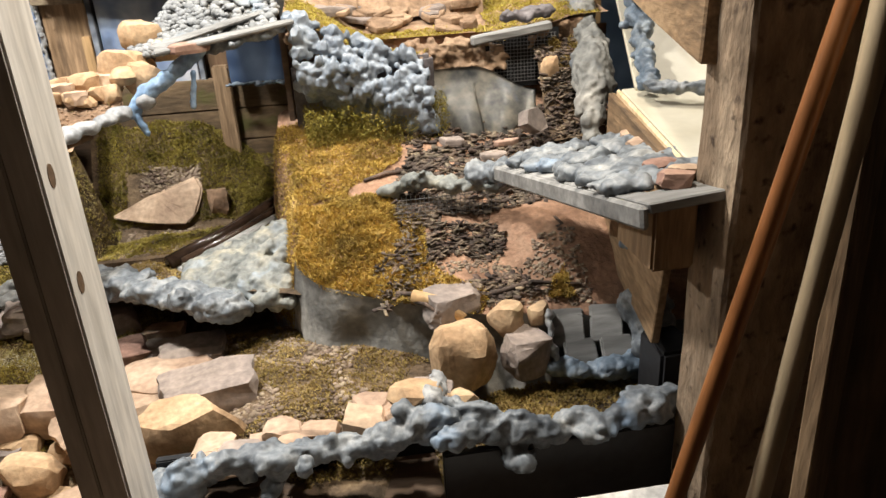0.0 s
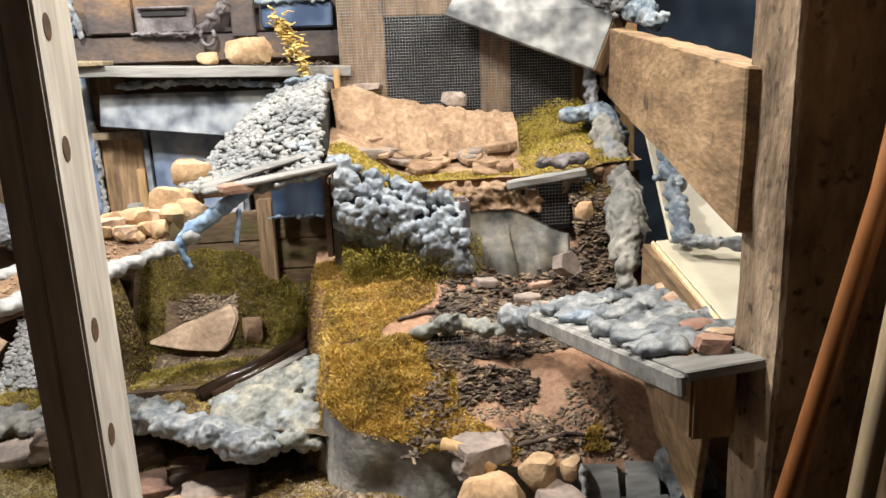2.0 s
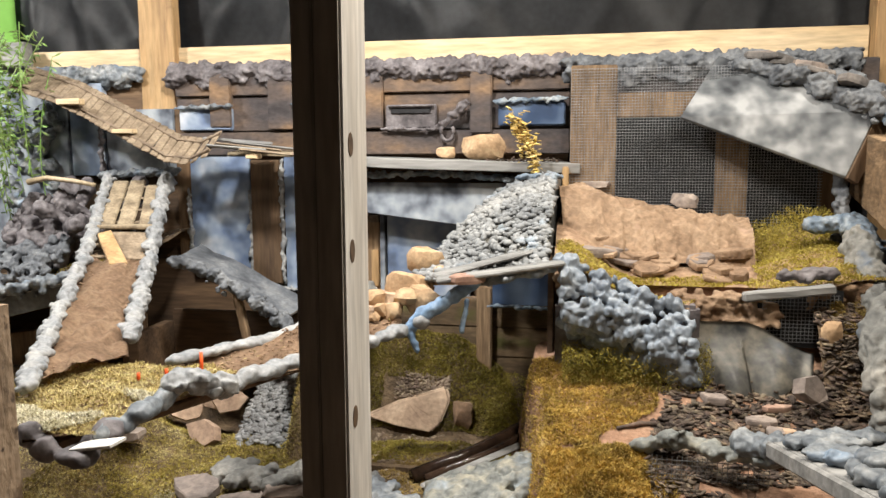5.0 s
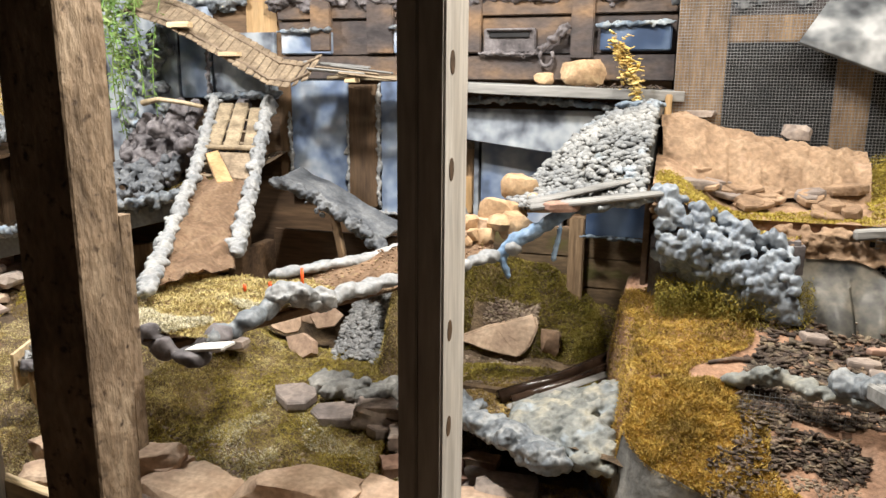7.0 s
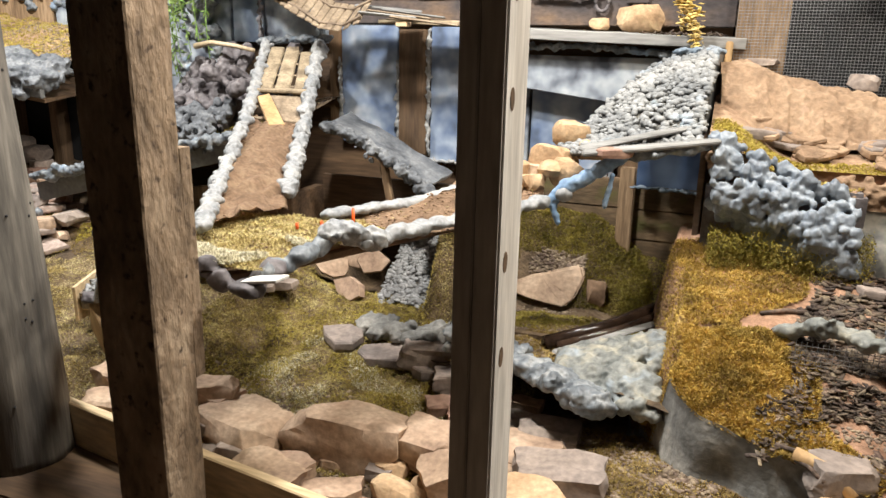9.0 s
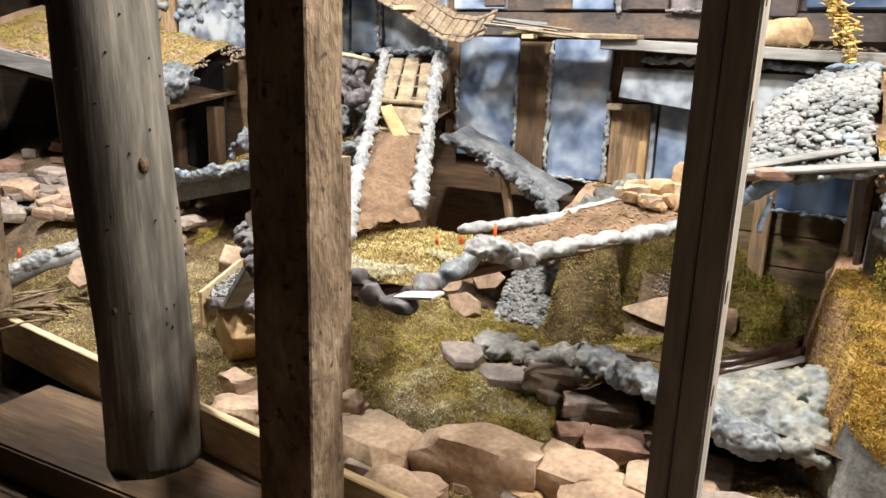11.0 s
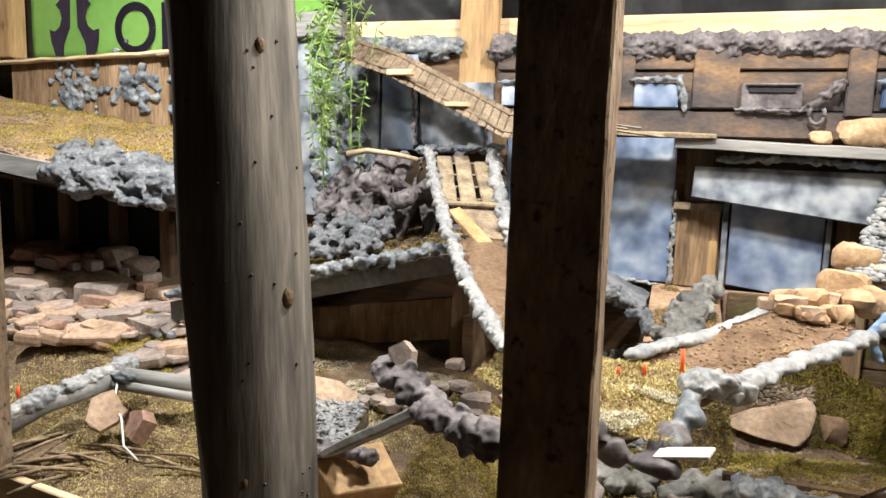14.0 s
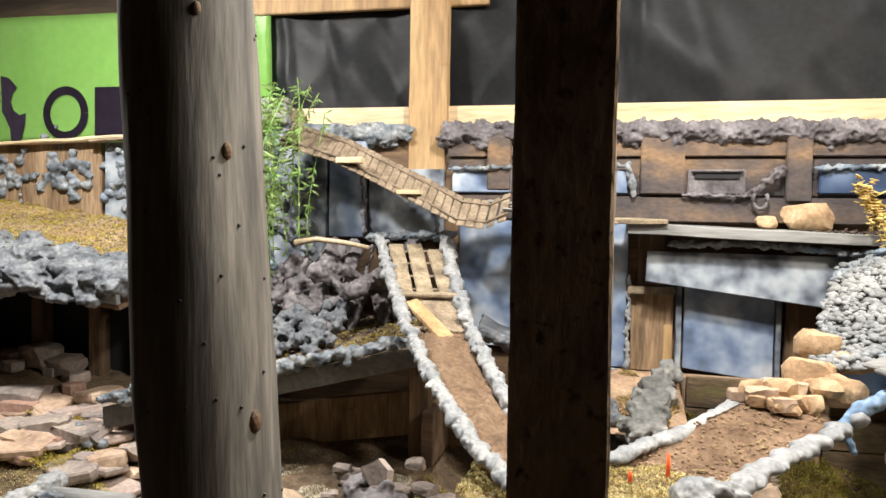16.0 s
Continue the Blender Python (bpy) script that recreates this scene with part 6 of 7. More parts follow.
# hanging fern: strings with many narrow leaves
t = thing("hanging_fern", (-2.58, 2.62, 1.15), "trailing artificial green fern hung on the wall", "plant")
rng = random.Random(216)
bm = bmesh.new()
lv, lf = [], []
for s in range(19):
    x, y, z = rng.uniform(-2.68, -2.50), rng.uniform(2.56, 2.70), rng.uniform(1.62, 1.80)
    if s < 6:
        x += 0.06
    length = rng.uniform(0.25, 0.6)
    ph = rng.uniform(0, 6)
    pts = []
    for k in range(14):
        f = k / 13
        pts.append((x + 0.03 * math.sin(ph + 3 * f) + 0.05 * f * math.cos(ph), y - 0.05 * math.sin(3.14 * f), z + 0.05 * math.sin(2.5 * f) - length * f))
    rod(pts, 0.0018, 4, bm=bm)
    for k in range(58):
        f = rng.random() * 13
        i = min(12, int(f))
        p = Vector(pts[i]).lerp(Vector(pts[i + 1]), f - i)
        d = Vector((rng.gauss(0, 1), rng.gauss(0, 0.7), rng.gauss(-0.5, 0.5))).normalized()
        w = d.cross(Vector((rng.gauss(0, 1), rng.gauss(0, 1), 0.3))).normalized() * 0.0035
        ln = rng.uniform(0.02, 0.045)
        b0 = len(lv)
        lv += [tuple(p), tuple(p + d * ln * 0.5 + w), tuple(p + d * ln), tuple(p + d * ln * 0.5 - w)]
        lf += [(b0, b0 + 1, b0 + 2), (b0, b0 + 2, b0 + 3)]
part("vine", bm, "leaf", t)
raw("leaves", lv, lf, "leaf", "narrow green leaves", "leaves", parent=t)

# left shelf
t = thing("left_shelf", (-3.4, 2.5, 1.1), "high shelf with a grey weathered edge, dark below", "shelf")
def g_shelf(x, y):
    return 1.215 - 0.125 * (x + 3.83) * 1.0 + 0.34 * (y - 2.3) + 0.015 * nz(x, y, 1, 8)


part("top", sheet_of(lin(-4.3, -3.06, 50), lin(2.3, 2.79, 20), g_shelf), "dirt", t, shade=True)
part("edge", slab((-4.3, 2.285, 1.205), (-2.95, 2.285, 1.046), (-2.95, 2.285, 1.111), (-4.3, 2.285, 1.275), 0.02, 0.002, cuts=6, wear=0.008), "greyplank", t)
part("underside", slab((-4.3, 2.30, 1.19), (-2.95, 2.30, 1.04), (-3.06, 2.79, 1.08), (-4.3, 2.79, 1.22), 0.012), "wood_dark", t)
for x in (-4.1, -3.86, -3.6, -3.35, -3.12):
    part("stud", box((x, 2.66, 0.5), (x + 0.05, 2.72, 1.12 - 0.12 * (x + 3.83) - 0.02), 0.003), "wood_dark_z", t)
# no real board: a near-black sheet paints the shade under the shelf
structure("shelf_shade", box((-4.3, 2.73, 0.4), (-3.08, 2.745, 1.2)), "deep_shade", "near-black sheet standing in for shade under the high shelf", "backing")
random.seed(220)
sp = [(random.uniform(-3.55, -2.95), random.uniform(2.26, 2.46), 0, 0) for _ in range(190)]
sp = [(x, y, g_shelf(x, max(y, 2.3)) - 0.004 + random.uniform(-0.03, 0.022) - 0.05 * (random.random() if y < 2.29 else 0), (random.uniform(0.03, 0.06), random.uniform(0.025, 0.04), random.uniform(0.018, 0.03))) for x, y, _, _ in sp]
melt(solo("spray_foam", blobs(sp, 0.35), "foam_grey", "crusted blue-grey foam and plastic on the shelf's end", "foam"), 0.005, 1)
random.seed(221)
for k, (x, z, s) in enumerate(((-3.25, 1.47, 0.12), (-3.55, 1.48, 0.14), (-3.85, 1.45, 0.16), (-3.0, 1.45, 0.1))):
    melt(solo("spray_foam", blobs([(x + random.gauss(0, s * 0.5), 2.772 + random.uniform(-0.01, 0.005), z + random.gauss(0, s * 0.4), random.uniform(0.010, 0.022)) for _ in range(70)], 0.3), "foam", "patchy grey and blue foam on the wall", "foam"), 0.006, 1)
panel((-3.36, 2.765, 1.25), (-2.82, 2.799, 1.60), "spray_pale", "grey sprayed wall panel above the shelf")
panel((-4.2, 2.77, 1.25), (-3.38, 2.799, 1.60), "timber", "weathered brown wall panel above the shelf")
t = thing("ledge_strip", (-3.4, 2.78, 1.58), "pale splintered wooden strip under the banner", "strip")
part("strip", beam((-4.3, 2.755, 1.575), (-2.80, 2.755, 1.635), 0.05, 0.014, cuts=14, wear=0.008), "pine", t)
part("strip", beam((-3.4, 2.735, 1.60), (-2.85, 2.74, 1.63), 0.03, 0.01, cuts=8, wear=0.006), "slat", t)
panel((-4.36, 2.74, 1.60), (-4.17, 2.83, 2.1), "pine_z", "brown upright beside the banner")

# banner with a dark mark and bars in place of its words
def bann(x, z):
    return 2.862 + 0.008 * math.sin(7 * x) * (z - 1.6) + 0.004 * nz(x, z, 0, 6) + 0.006 * abs(math.sin(5 * (z - 1.6) * (x + 4.4) + 3 * z)) * smooth(1.85, 2.05, z)


t = thing("banner", (-3.4, 2.86, 1.62), "glossy lime green vinyl banner with a dark mark", "banner")
bm = bmesh.new()
rows = [[bm.verts.new((x + (0.035 if x > -3 else 0) * (2.1 - z), bann(x, z) - 0.012, z)) for x in lin(-4.16, -2.72, 60)] for z in lin(1.60, 2.115, 14)]
for a, b in zip(rows, rows[1:]):
    for i in range(59):
        bm.faces.new((a[i], a[i + 1], b[i + 1], b[i]))
bmesh.ops.solidify(bm, geom=bm.faces[:], thickness=0.002)
part("cloth", bm, "banner", t, shade=True)


def ribbon(pts, w):
    bm = bmesh.new()
    a = []
    for i, p in enumerate(pts):
        d = (Vector(pts[min(i + 1, len(pts) - 1)]) - Vector(pts[max(i - 1, 0)])).normalized()
        n = Vector((-d.y, d.x)) * w / 2
        y = bann(p[0], p[1]) - 0.018
        a.append((bm.verts.new((p[0] + n.x, y, p[1] + n.y)), bm.verts.new((p[0] - n.x, y, p[1] - n.y))))
    for (b, c), (d, e) in zip(a, a[1:]):
        bm.faces.new((b, c, e, d))
    bmesh.ops.solidify(bm, geom=bm.faces[:], thickness=0.001)
    return bm


def arc(cx, cz, rx, rz, a0, a1, n=28):
    return [(cx + rx * math.cos(radians(a)), cz + rz * math.sin(radians(a))) for a in lin(a0, a1, n)]


def cutout(ring):
    """A flat piece of print on the banner."""
    bm = bmesh.new()
    bm.faces.new([bm.verts.new((x, bann(x, z) - 0.019, z)) for x, z in ring])
    bm.normal_update()
    bmesh.ops.triangulate(bm, faces=bm.faces[:], ngon_method="EAR_CLIP")
    bmesh.ops.solidify(bm, geom=bm.faces[:], thickness=0.001)
    return bm


HALF = [(0.015, 0.265), (0.055, 0.255), (0.095, 0.215), (0.075, 0.195), (0.065, 0.16), (0.078, 0.125), (0.105, 0.105), (0.135, 0.112), (0.128, 0.06), (0.105, 0.0), (0.062, 0.0), (0.058, 0.05), (0.035, 0.10), (0.022, 0.118)]
for side in (1, -1):
    part("mark", cutout([(-3.918 + side * a, 1.615 + b) for a, b in HALF][::side]), "banner_dark", t, "dark horned half of the mark")
part("bar", ribbon(arc(-3.60, 1.725, 0.088, 0.09, 0, 360, 44), 0.034), "banner_dark", t, "dark ring in place of lettering")
part("bar", ribbon([(-3.465, 1.725), (-3.33, 1.725)], 0.20), "banner_dark", t, "dark bar in place of lettering")

# ---- left field things ----
t = thing("wooden_block", (-2.02, 1.7, 0.42), "sawn wooden block with a sloping top", "block")
bm = slab((-2.115, 1.63, 0.60), (-2.04, 1.60, 0.535), (-1.93, 1.72, 0.525), (-2.0, 1.76, 0.60), 0.14, 0.003)
part("block", bm, "pine_z", t)
t = thing("chip_trough", (-2.19, 1.82, 0.5), "small trough filled with dark shavings", "trough")
part("side", slab((-2.285, 1.92, 0.635), (-2.235, 1.70, 0.60), (-2.235, 1.70, 0.50), (-2.285, 1.92, 0.50), 0.01, 0.001), "pine", t)
part("bed", slab((-2.275, 1.92, 0.61), (-2.225, 1.70, 0.585), (-2.08, 1.73, 0.585), (-2.11, 1.93, 0.61), 0.05, 0.002), "bark", t)
rng = random.Random(230)
pts = []
for _ in range(420):
    u, v = rng.random(), rng.random()
    p = Vector((-2.27, 1.91, 0.613)).lerp(Vector((-2.225, 1.71, 0.588)), v).lerp(Vector((-2.115, 1.92, 0.613)).lerp(Vector((-2.085, 1.74, 0.588)), v), u)
    pts.append(tuple(p))
bits("mulch", pts, 0.010, "gravel_dark", "black and grey shavings", 231, form="chip", squash=(1.2, 0.45, 0.2), parent=t)
t = thing("tilted_plank", (-1.9, 1.5, 0.6), "grey plank tilted from the block to the foam", "plank")
part("plank", beam((-2.07, 1.64, 0.61), (-1.77, 1.40, 0.835), 0.05, 0.02, cuts=5, wear=0.003), "greyplank", t)
foam_line([(-2.12, 1.64, 0.605), (-2.05, 1.66, 0.61), (-1.99, 1.67, 0.60)], 0.022, "foam_dark", "dark foam on the block", 232)
foam_line([(-1.88, 1.51, 0.86), (-1.82, 1.46, 0.85), (-1.77, 1.41, 0.83), (-1.70, 1.36, 0.82), (-1.62, 1.31, 0.84)], 0.028, "foam_dark", "lumpy purple-grey foam beside the post", 233)
rock("slate", (-1.85, 1.49, 0.865), (0.06, 0.025, 0.055), 234, "rock_grey", "dark purple stone on the foam", level=2, tilt=(-20, 15))
foam_line([(-3.10, 1.60, 0.50), (-3.03, 1.66, 0.535), (-2.94, 1.80, 0.59), (-2.87, 1.92, 0.625)], 0.026, "foam_white", "grey-white foam over a slanting log", 235, spread=0.35)
t = thing("weathered_log", (-2.95, 1.75, 0.5), "grey split log lying across the field", "log")
part("wood", rod([(-3.08, 1.59, 0.47), (-2.97, 1.74, 0.55), (-2.86, 1.90, 0.60)], 0.024, 10, wobble=0.4), "greyplank", t, shade=True)
t = thing("split_log", (-2.75, 1.9, 0.56), "short grey split log", "log")
part("wood", rod([(-2.86, 1.90, 0.605), (-2.62, 1.90, 0.61)], 0.020, 10, wobble=0.4), "greyplank", t, shade=True)
part("wood", rod([(-2.86, 1.87, 0.585), (-2.60, 1.88, 0.58)], 0.016, 10, wobble=0.4), "greyplank", t, shade=True)
foam_line([(-2.88, 1.89, 0.60), (-2.83, 1.87, 0.61)], 0.02, "foam", "grey foam at the split log's end", 236)
rock("slate", (-2.79, 1.76, 0.49), (0.11, 0.03, 0.12), 237, "rock", "thin tan slate leaning on the log", level=2, tilt=(-35, 12))
rock("slate", (-2.70, 1.78, 0.48), (0.14, 0.04, 0.09), 238, "rock_red", "reddish slate leaning on the log", level=2, tilt=(-30, 0))
rng = random.Random(239)
for k in range(16):
    x, y = rng.uniform(-3.0, -2.75) - 0.03, rng.uniform(1.55, 1.68)
    a = rng.gauss(0.9, 0.25)
    ln = rng.uniform(0.06, 0.11)
    z = g_low(x, y) + 0.018
    solo("stick", rod([(x - ln * math.cos(a), y - ln * math.sin(a), z), (x, y, z + 0.008), (x + ln * math.cos(a), y + ln * math.sin(a), z + 0.004)], 0.0045, 6, wobble=0.3), "twig", "dry brown stick in a loose bundle", "stick", group="bundle of sticks", shade=True)
for k in range(6):
    x, y = rng.uniform(-2.8, -2.5), rng.uniform(1.62, 1.75)
    z = g_low(x, y) + 0.014
    solo("stick", rod([(x - 0.09, y - 0.01, z), (x, y, z + 0.006), (x + 0.09, y + rng.uniform(-0.03, 0.03), z)], 0.004, 6, wobble=0.3), "twig", "dry brown stick lying on the moss", "stick", group="loose sticks", shade=True)
rng = random.Random(240)
for k in range(46):
    u = rng.random()
    x = -3.95 + 1.15 * u
    y = 2.0 + 0.22 * u + rng.gauss(0, 0.05)
    s = rng.uniform(0.06, 0.15)
    rock("rubble", (x, y, g_low(x, y) + rng.uniform(0, 0.035)), (s, s * 0.75, s * rng.uniform(0.25, 0.45)), 300 + k, rng.choice(("rock_grey", "rock_grey", "rock_red", "rock")), "flat grey-brown stone in a rubble row", "rubble row", tilt=(rng.uniform(-15, 15), rng.uniform(-12, 12)), level=2)
for k in range(60):
    u = rng.random()
    x = -4.0 + 1.2 * u
    y = 1.95 + 0.2 * u + rng.uniform(-0.05, 0.34)
    s = rng.uniform(0.12, 0.24)
    rock("flagstone", (x, y, g_low(x, y) + rng.uniform(0.0, 0.03)), (s, s * 0.7, s * rng.uniform(0.10, 0.17)), 1300 + k, rng.choice(("rock_pink", "rock_pink", "rock_grey", "rock")), "flat pinkish-grey broken slab in the rubble", "rubble slabs", tilt=(rng.uniform(-4, 16), rng.uniform(-10, 10)))
foam_line([(-3.7, 2.02, 0.60), (-3.45, 2.08, 0.615), (-3.2, 2.15, 0.64), (-2.95, 2.20, 0.655)], 0.022, "foam", "grey foam mortar between the stones", 241, spread=0.9)
for k in range(34):
    x, y = rng.uniform(-4.1, -3.0), rng.uniform(2.25, 2.65)
    s = rng.uniform(0.07, 0.17)
    rock("rubble", (x, y, g_low(x, y) - 0.01), (s, s * 0.8, s * rng.uniform(0.3, 0.5)), 350 + k, rng.choice(("rock_grey", "rock_grey", "rock_red")), "dark broken stone under the shelf", "stones under the shelf", level=2)
for k in range(24):
    x, y = rng.uniform(-2.2, -1.85), rng.uniform(2.05, 2.32)
    s = rng.uniform(0.04, 0.09)
    rock("stone", (x, y, g_low(x, y) + rng.uniform(-0.005, 0.05)), (s, s * 0.8, s * 0.45), 390 + k, "rock_grey", "grey flat stone in a pile by the ramp", "stone pile by the ramp", level=2)
rock("slate", (-2.33, 2.05, 0.52), (0.26, 0.05, 0.10), 420, "rock", "wide tan slab on the moss field", level=2, tilt=(-50, 10))

# ---- rocks along the front ----
FR = ((-1.34, 1.60, 0.25, 0.13, 0.12, "rock"), (-1.60, 1.56, 0.22, 0.14, 0.09, "rock"), (-1.14, 1.62, 0.16, 0.13, 0.10, "rock"), (-1.45, 1.45, 0.16, 0.09, 0.08, "rock"),
      (-1.30, 1.44, 0.12, 0.08, 0.07, "rock"), (-1.17, 1.48, 0.10, 0.08, 0.07, "boulder"), (-1.08, 1.78, 0.14, 0.10, 0.06, "rock_red"), (-1.18, 1.80, 0.08, 0.06, 0.05, "rock_red"),
      (-1.03, 1.56, 0.19, 0.14, 0.11, "rock"), (-0.93, 1.62, 0.17, 0.12, 0.07, "rock"), (-0.86, 1.41, 0.17, 0.10, 0.10, "boulder"), (-0.97, 1.44, 0.11, 0.08, 0.08, "rock"),
      (-0.84, 1.52, 0.16, 0.11, 0.07, "rock_grey"), (-0.90, 1.70, 0.12, 0.09, 0.06, "rock_grey"), (-0.98, 1.78, 0.10, 0.07, 0.08, "rock_grey"), (-1.75, 1.62, 0.14, 0.10, 0.09, "rock"),
      (-1.87, 1.58, 0.13, 0.09, 0.11, "boulder"), (-1.92, 1.48, 0.11, 0.08, 0.06, "rock"), (-1.80, 1.47, 0.12, 0.09, 0.07, "rock"), (-1.70, 1.44, 0.12, 0.09, 0.07, "rock"), (-1.12, 1.36, 0.15, 0.10, 0.08, "rock"),
      (-1.28, 2.00, 0.17, 0.12, 0.065, "rock_grey"), (-1.16, 1.93, 0.16, 0.12, 0.06, "rock_grey"), (-1.0, 1.90, 0.08, 0.06, 0.05, "rock"))
for k, (x, y, a, b, c, m_) in enumerate(FR):
    rock("rock", (x, y, g_low(x, y) - 0.015), (a * 1.2, b * 1.15, c * 1.1), 430 + k, m_, {"rock": "tan sandstone rock at the front of the course", "boulder": "pale orange rounded rock at the front", "rock_red": "reddish flat rock in the gravel", "rock_grey": "grey-brown broken rock in the moss"}[m_], "rocks along the front", cuts=8)
rng = random.Random(460)
for k in range(26):
    u = rng.random()
    x, y = -0.80 + 0.40 * u, 1.245 + rng.uniform(-0.02, 0.05)
    s = rng.uniform(0.035, 0.075)
    rock("stone", (x, y, 0.485 + 0.05 * u), (s, s * 0.7, s * 0.5), 470 + k, rng.choice(("boulder", "rock", "rock_grey", "rock")), "small tan and grey stone behind the foam kerb", "stones on the kerb", level=2)
rock("rock", (-0.475, 1.225, 0.575), (0.085, 0.06, 0.035), 500, "boulder", "tan flat rock on the foam kerb", level=2)
rock("rock", (-0.47, 1.225, 0.56), (0.10, 0.07, 0.02), 501, "rock_grey", "dark flat rock under another", level=2)

# ---- moss, gravel, bark ----
R = random.Random(600)
nz2 = lambda x, y, f, k: nz(x, y, k, f)


def field(n, x0, x1, y0, y1, f, cond):
    return scatter(n, R, x0, x1, y0, y1, cond, f)


moss("moss", field(75000, -0.71, -0.14, 1.48, 1.86, g_mid, lambda x, y: y > edge_f(x) - 0.005 and (nz2(x, y, 7, 1) + 0.9 * smooth(-0.30, -0.55, x) - 0.25) > 0 and y < 1.80 + 0.05 * nz2(x, y, 9, 2)), "moss_gold", "thick orange-gold moss on the mound", 601, h=0.014)
moss("moss", field(42000, -0.72, -0.30, 1.80, 2.10, g_mid, lambda x, y: x < -0.48 + 0.5 * (y - 1.85) + 0.06 * nz2(x, y, 10, 3)), "moss_gold", "orange-gold moss below the bulging foam", 602, h=0.014)
P = field(13500, -0.62, -0.28, 2.0, 2.09, g_mid, lambda x, y: True)
P[:, 2] += np.array([R.random() ** 1.5 * 0.07 for _ in P])
moss("moss", P, "moss_olive", "bushy olive moss under the bulging foam", 603, h=0.016)
moss("moss", field(45000, -0.64, 0.14, 2.07, 2.45, g_top, lambda x, y: y > 2.075 + 0.06 * smooth(-0.36, -0.28, x) and nz2(x, y, 8, 4) + 0.35 > 0 and (y < 2.30 or x > -0.12)), "moss_yellow", "yellow moss on the terrace", 604, h=0.012)
P = field(13500, -0.10, 0.13, 2.40, 2.62, g_top, lambda x, y: nz2(x, y, 9, 5) + 0.4 > 0)
P[:, 2] += np.array([0.06 * R.random() * smooth(2.42, 2.55, p[1]) for p in P])
moss("moss", P, "moss_yellow", "yellow moss heaped against the mesh", 605, h=0.016)
moss("moss", field(45000, -1.25, -0.66, 2.25, 2.70, g_low, lambda x, y: nz2(x, y, 7, 6) + 0.25 > 0 and not (-1.22 < x < -0.86 and 2.38 < y < 2.56)), "moss_olive", "olive green moss round the slab", 606, h=0.015)
moss("moss", field(150000, -1.98, -1.0, 1.50, 2.42, g_low, lambda x, y: nz2(x, y, 5, 7) + 0.52 > 0), "moss_lawn", "wide olive-tan moss lawn behind the front rocks", 607, h=0.013)
moss("moss", field(34000, -1.95, -1.1, 1.65, 2.40, g_low, lambda x, y: nz2(x, y, 6, 8) > 0.0), "moss_yellow", "yellow moss patches in the lawn", 608, h=0.013)
moss("moss", field(22000, -1.75, -1.15, 1.60, 2.02, g_low, lambda x, y: nz2(x, y, 10, 9) > 0.06), "straw_pale", "bleached pale moss in the lawn", 609, h=0.009)
moss("moss", field(60000, -1.0, -0.08, 1.22, 1.78, g_low, lambda x, y: y < edge_f(x) - 0.02 and nz2(x, y, 8, 10) + 0.25 > 0), "moss_brown", "brown-olive moss below the cement face", 610, h=0.011)
moss("moss", field(18000, -0.40, -0.06, 1.22, 1.42, g_low, lambda x, y: nz2(x, y, 8, 11) + 0.4 > 0), "moss_brown", "brown-gold moss patch inside the foam kerb", 611, h=0.013)
moss("moss", field(90000, -3.3, -1.85, 1.40, 2.15, g_low, lambda x, y: y > 1.33 - 0.155 * (x + 1.25) and nz2(x, y, 4, 12) + 0.35 > 0), "straw", "straw-yellow dry moss on the left field", 612, h=0.011)
moss("moss", field(39000, -3.3, -1.85, 1.50, 2.45, g_low, lambda x, y: y > 1.33 - 0.155 * (x + 1.25) and nz2(x, y, 5, 13) > 0.05), "moss_brown", "brown moss patches on the left field", 613, h=0.012)
moss("moss", field(13500, -2.6, -2.0, 2.0, 2.35, g_low, lambda x, y: nz2(x, y, 9, 14) > 0.12), "straw_pale", "bleached pale moss by the ramp", 614, h=0.010)
moss("moss", field(13500, -3.3, -2.7, 2.05, 2.35, lambda x, y: g_low(x, y) + 0.03, lambda x, y: nz2(x, y, 7, 15) > 0.05), "moss_yellow", "yellow moss between the rubble", 615, h=0.013)
moss("moss", field(40000, -4.2, -3.05, 2.34, 2.78, g_shelf, lambda x, y: nz2(x, y, 6, 16) + 0.42 > 0), "moss_yellow", "brown-gold moss on the high shelf", 616, h=0.015)
moss("moss", field(12000, -2.9, -2.0, 2.28, 2.58, g_deck, lambda x, y: nz2(x, y, 8, 17) > 0.0), "moss_yellow", "yellow moss on the sloping deck", 617, h=0.011)
straw_in = lambda x, y: y < 1.74 and x > -1.74 and x < -1.365 + 0.16 * (y - 1.40) and y > 1.34 + 0.8 * max(0, -1.50 - x)
moss("moss", field(30000, -1.72, -1.25, 1.28, 1.74, lambda x, y: road_z(x, y) + 0.004, straw_in), "straw", "straw-yellow moss on the bridge's end", 618, h=0.012)
moss("moss", field(10500, -1.66, -1.30, 1.29, 1.55, lambda x, y: road_z(x, y) + 0.008, lambda x, y: straw_in(x, y) and nz2(x, y, 9, 18) > 0.05), "straw_pale", "bleached straw on the bridge's end", 619, h=0.012)
bits("gravel", field(2300, -0.88, -0.15, 1.30, 1.75, g_low, lambda x, y: y < edge_f(x) - 0.02 and nz2(x, y, 7, 20) > -0.1), 0.006, "gravel", "tan gravel below the cement face", 620)
bits("gravel", field(1500, -1.2, -0.66, 2.05, 2.55, g_low, lambda x, y: nz2(x, y, 6, 21) > -0.2), 0.0065, "gravel", "brown gravel round the slab", 621)
P = field(260, -1.08, -0.86, 2.52, 2.60, g_low, lambda x, y: True)
P[:, 2] += 0.03
bits("gravel", P, 0.010, "gravel", "tan gravel heaped behind the slab", 622)
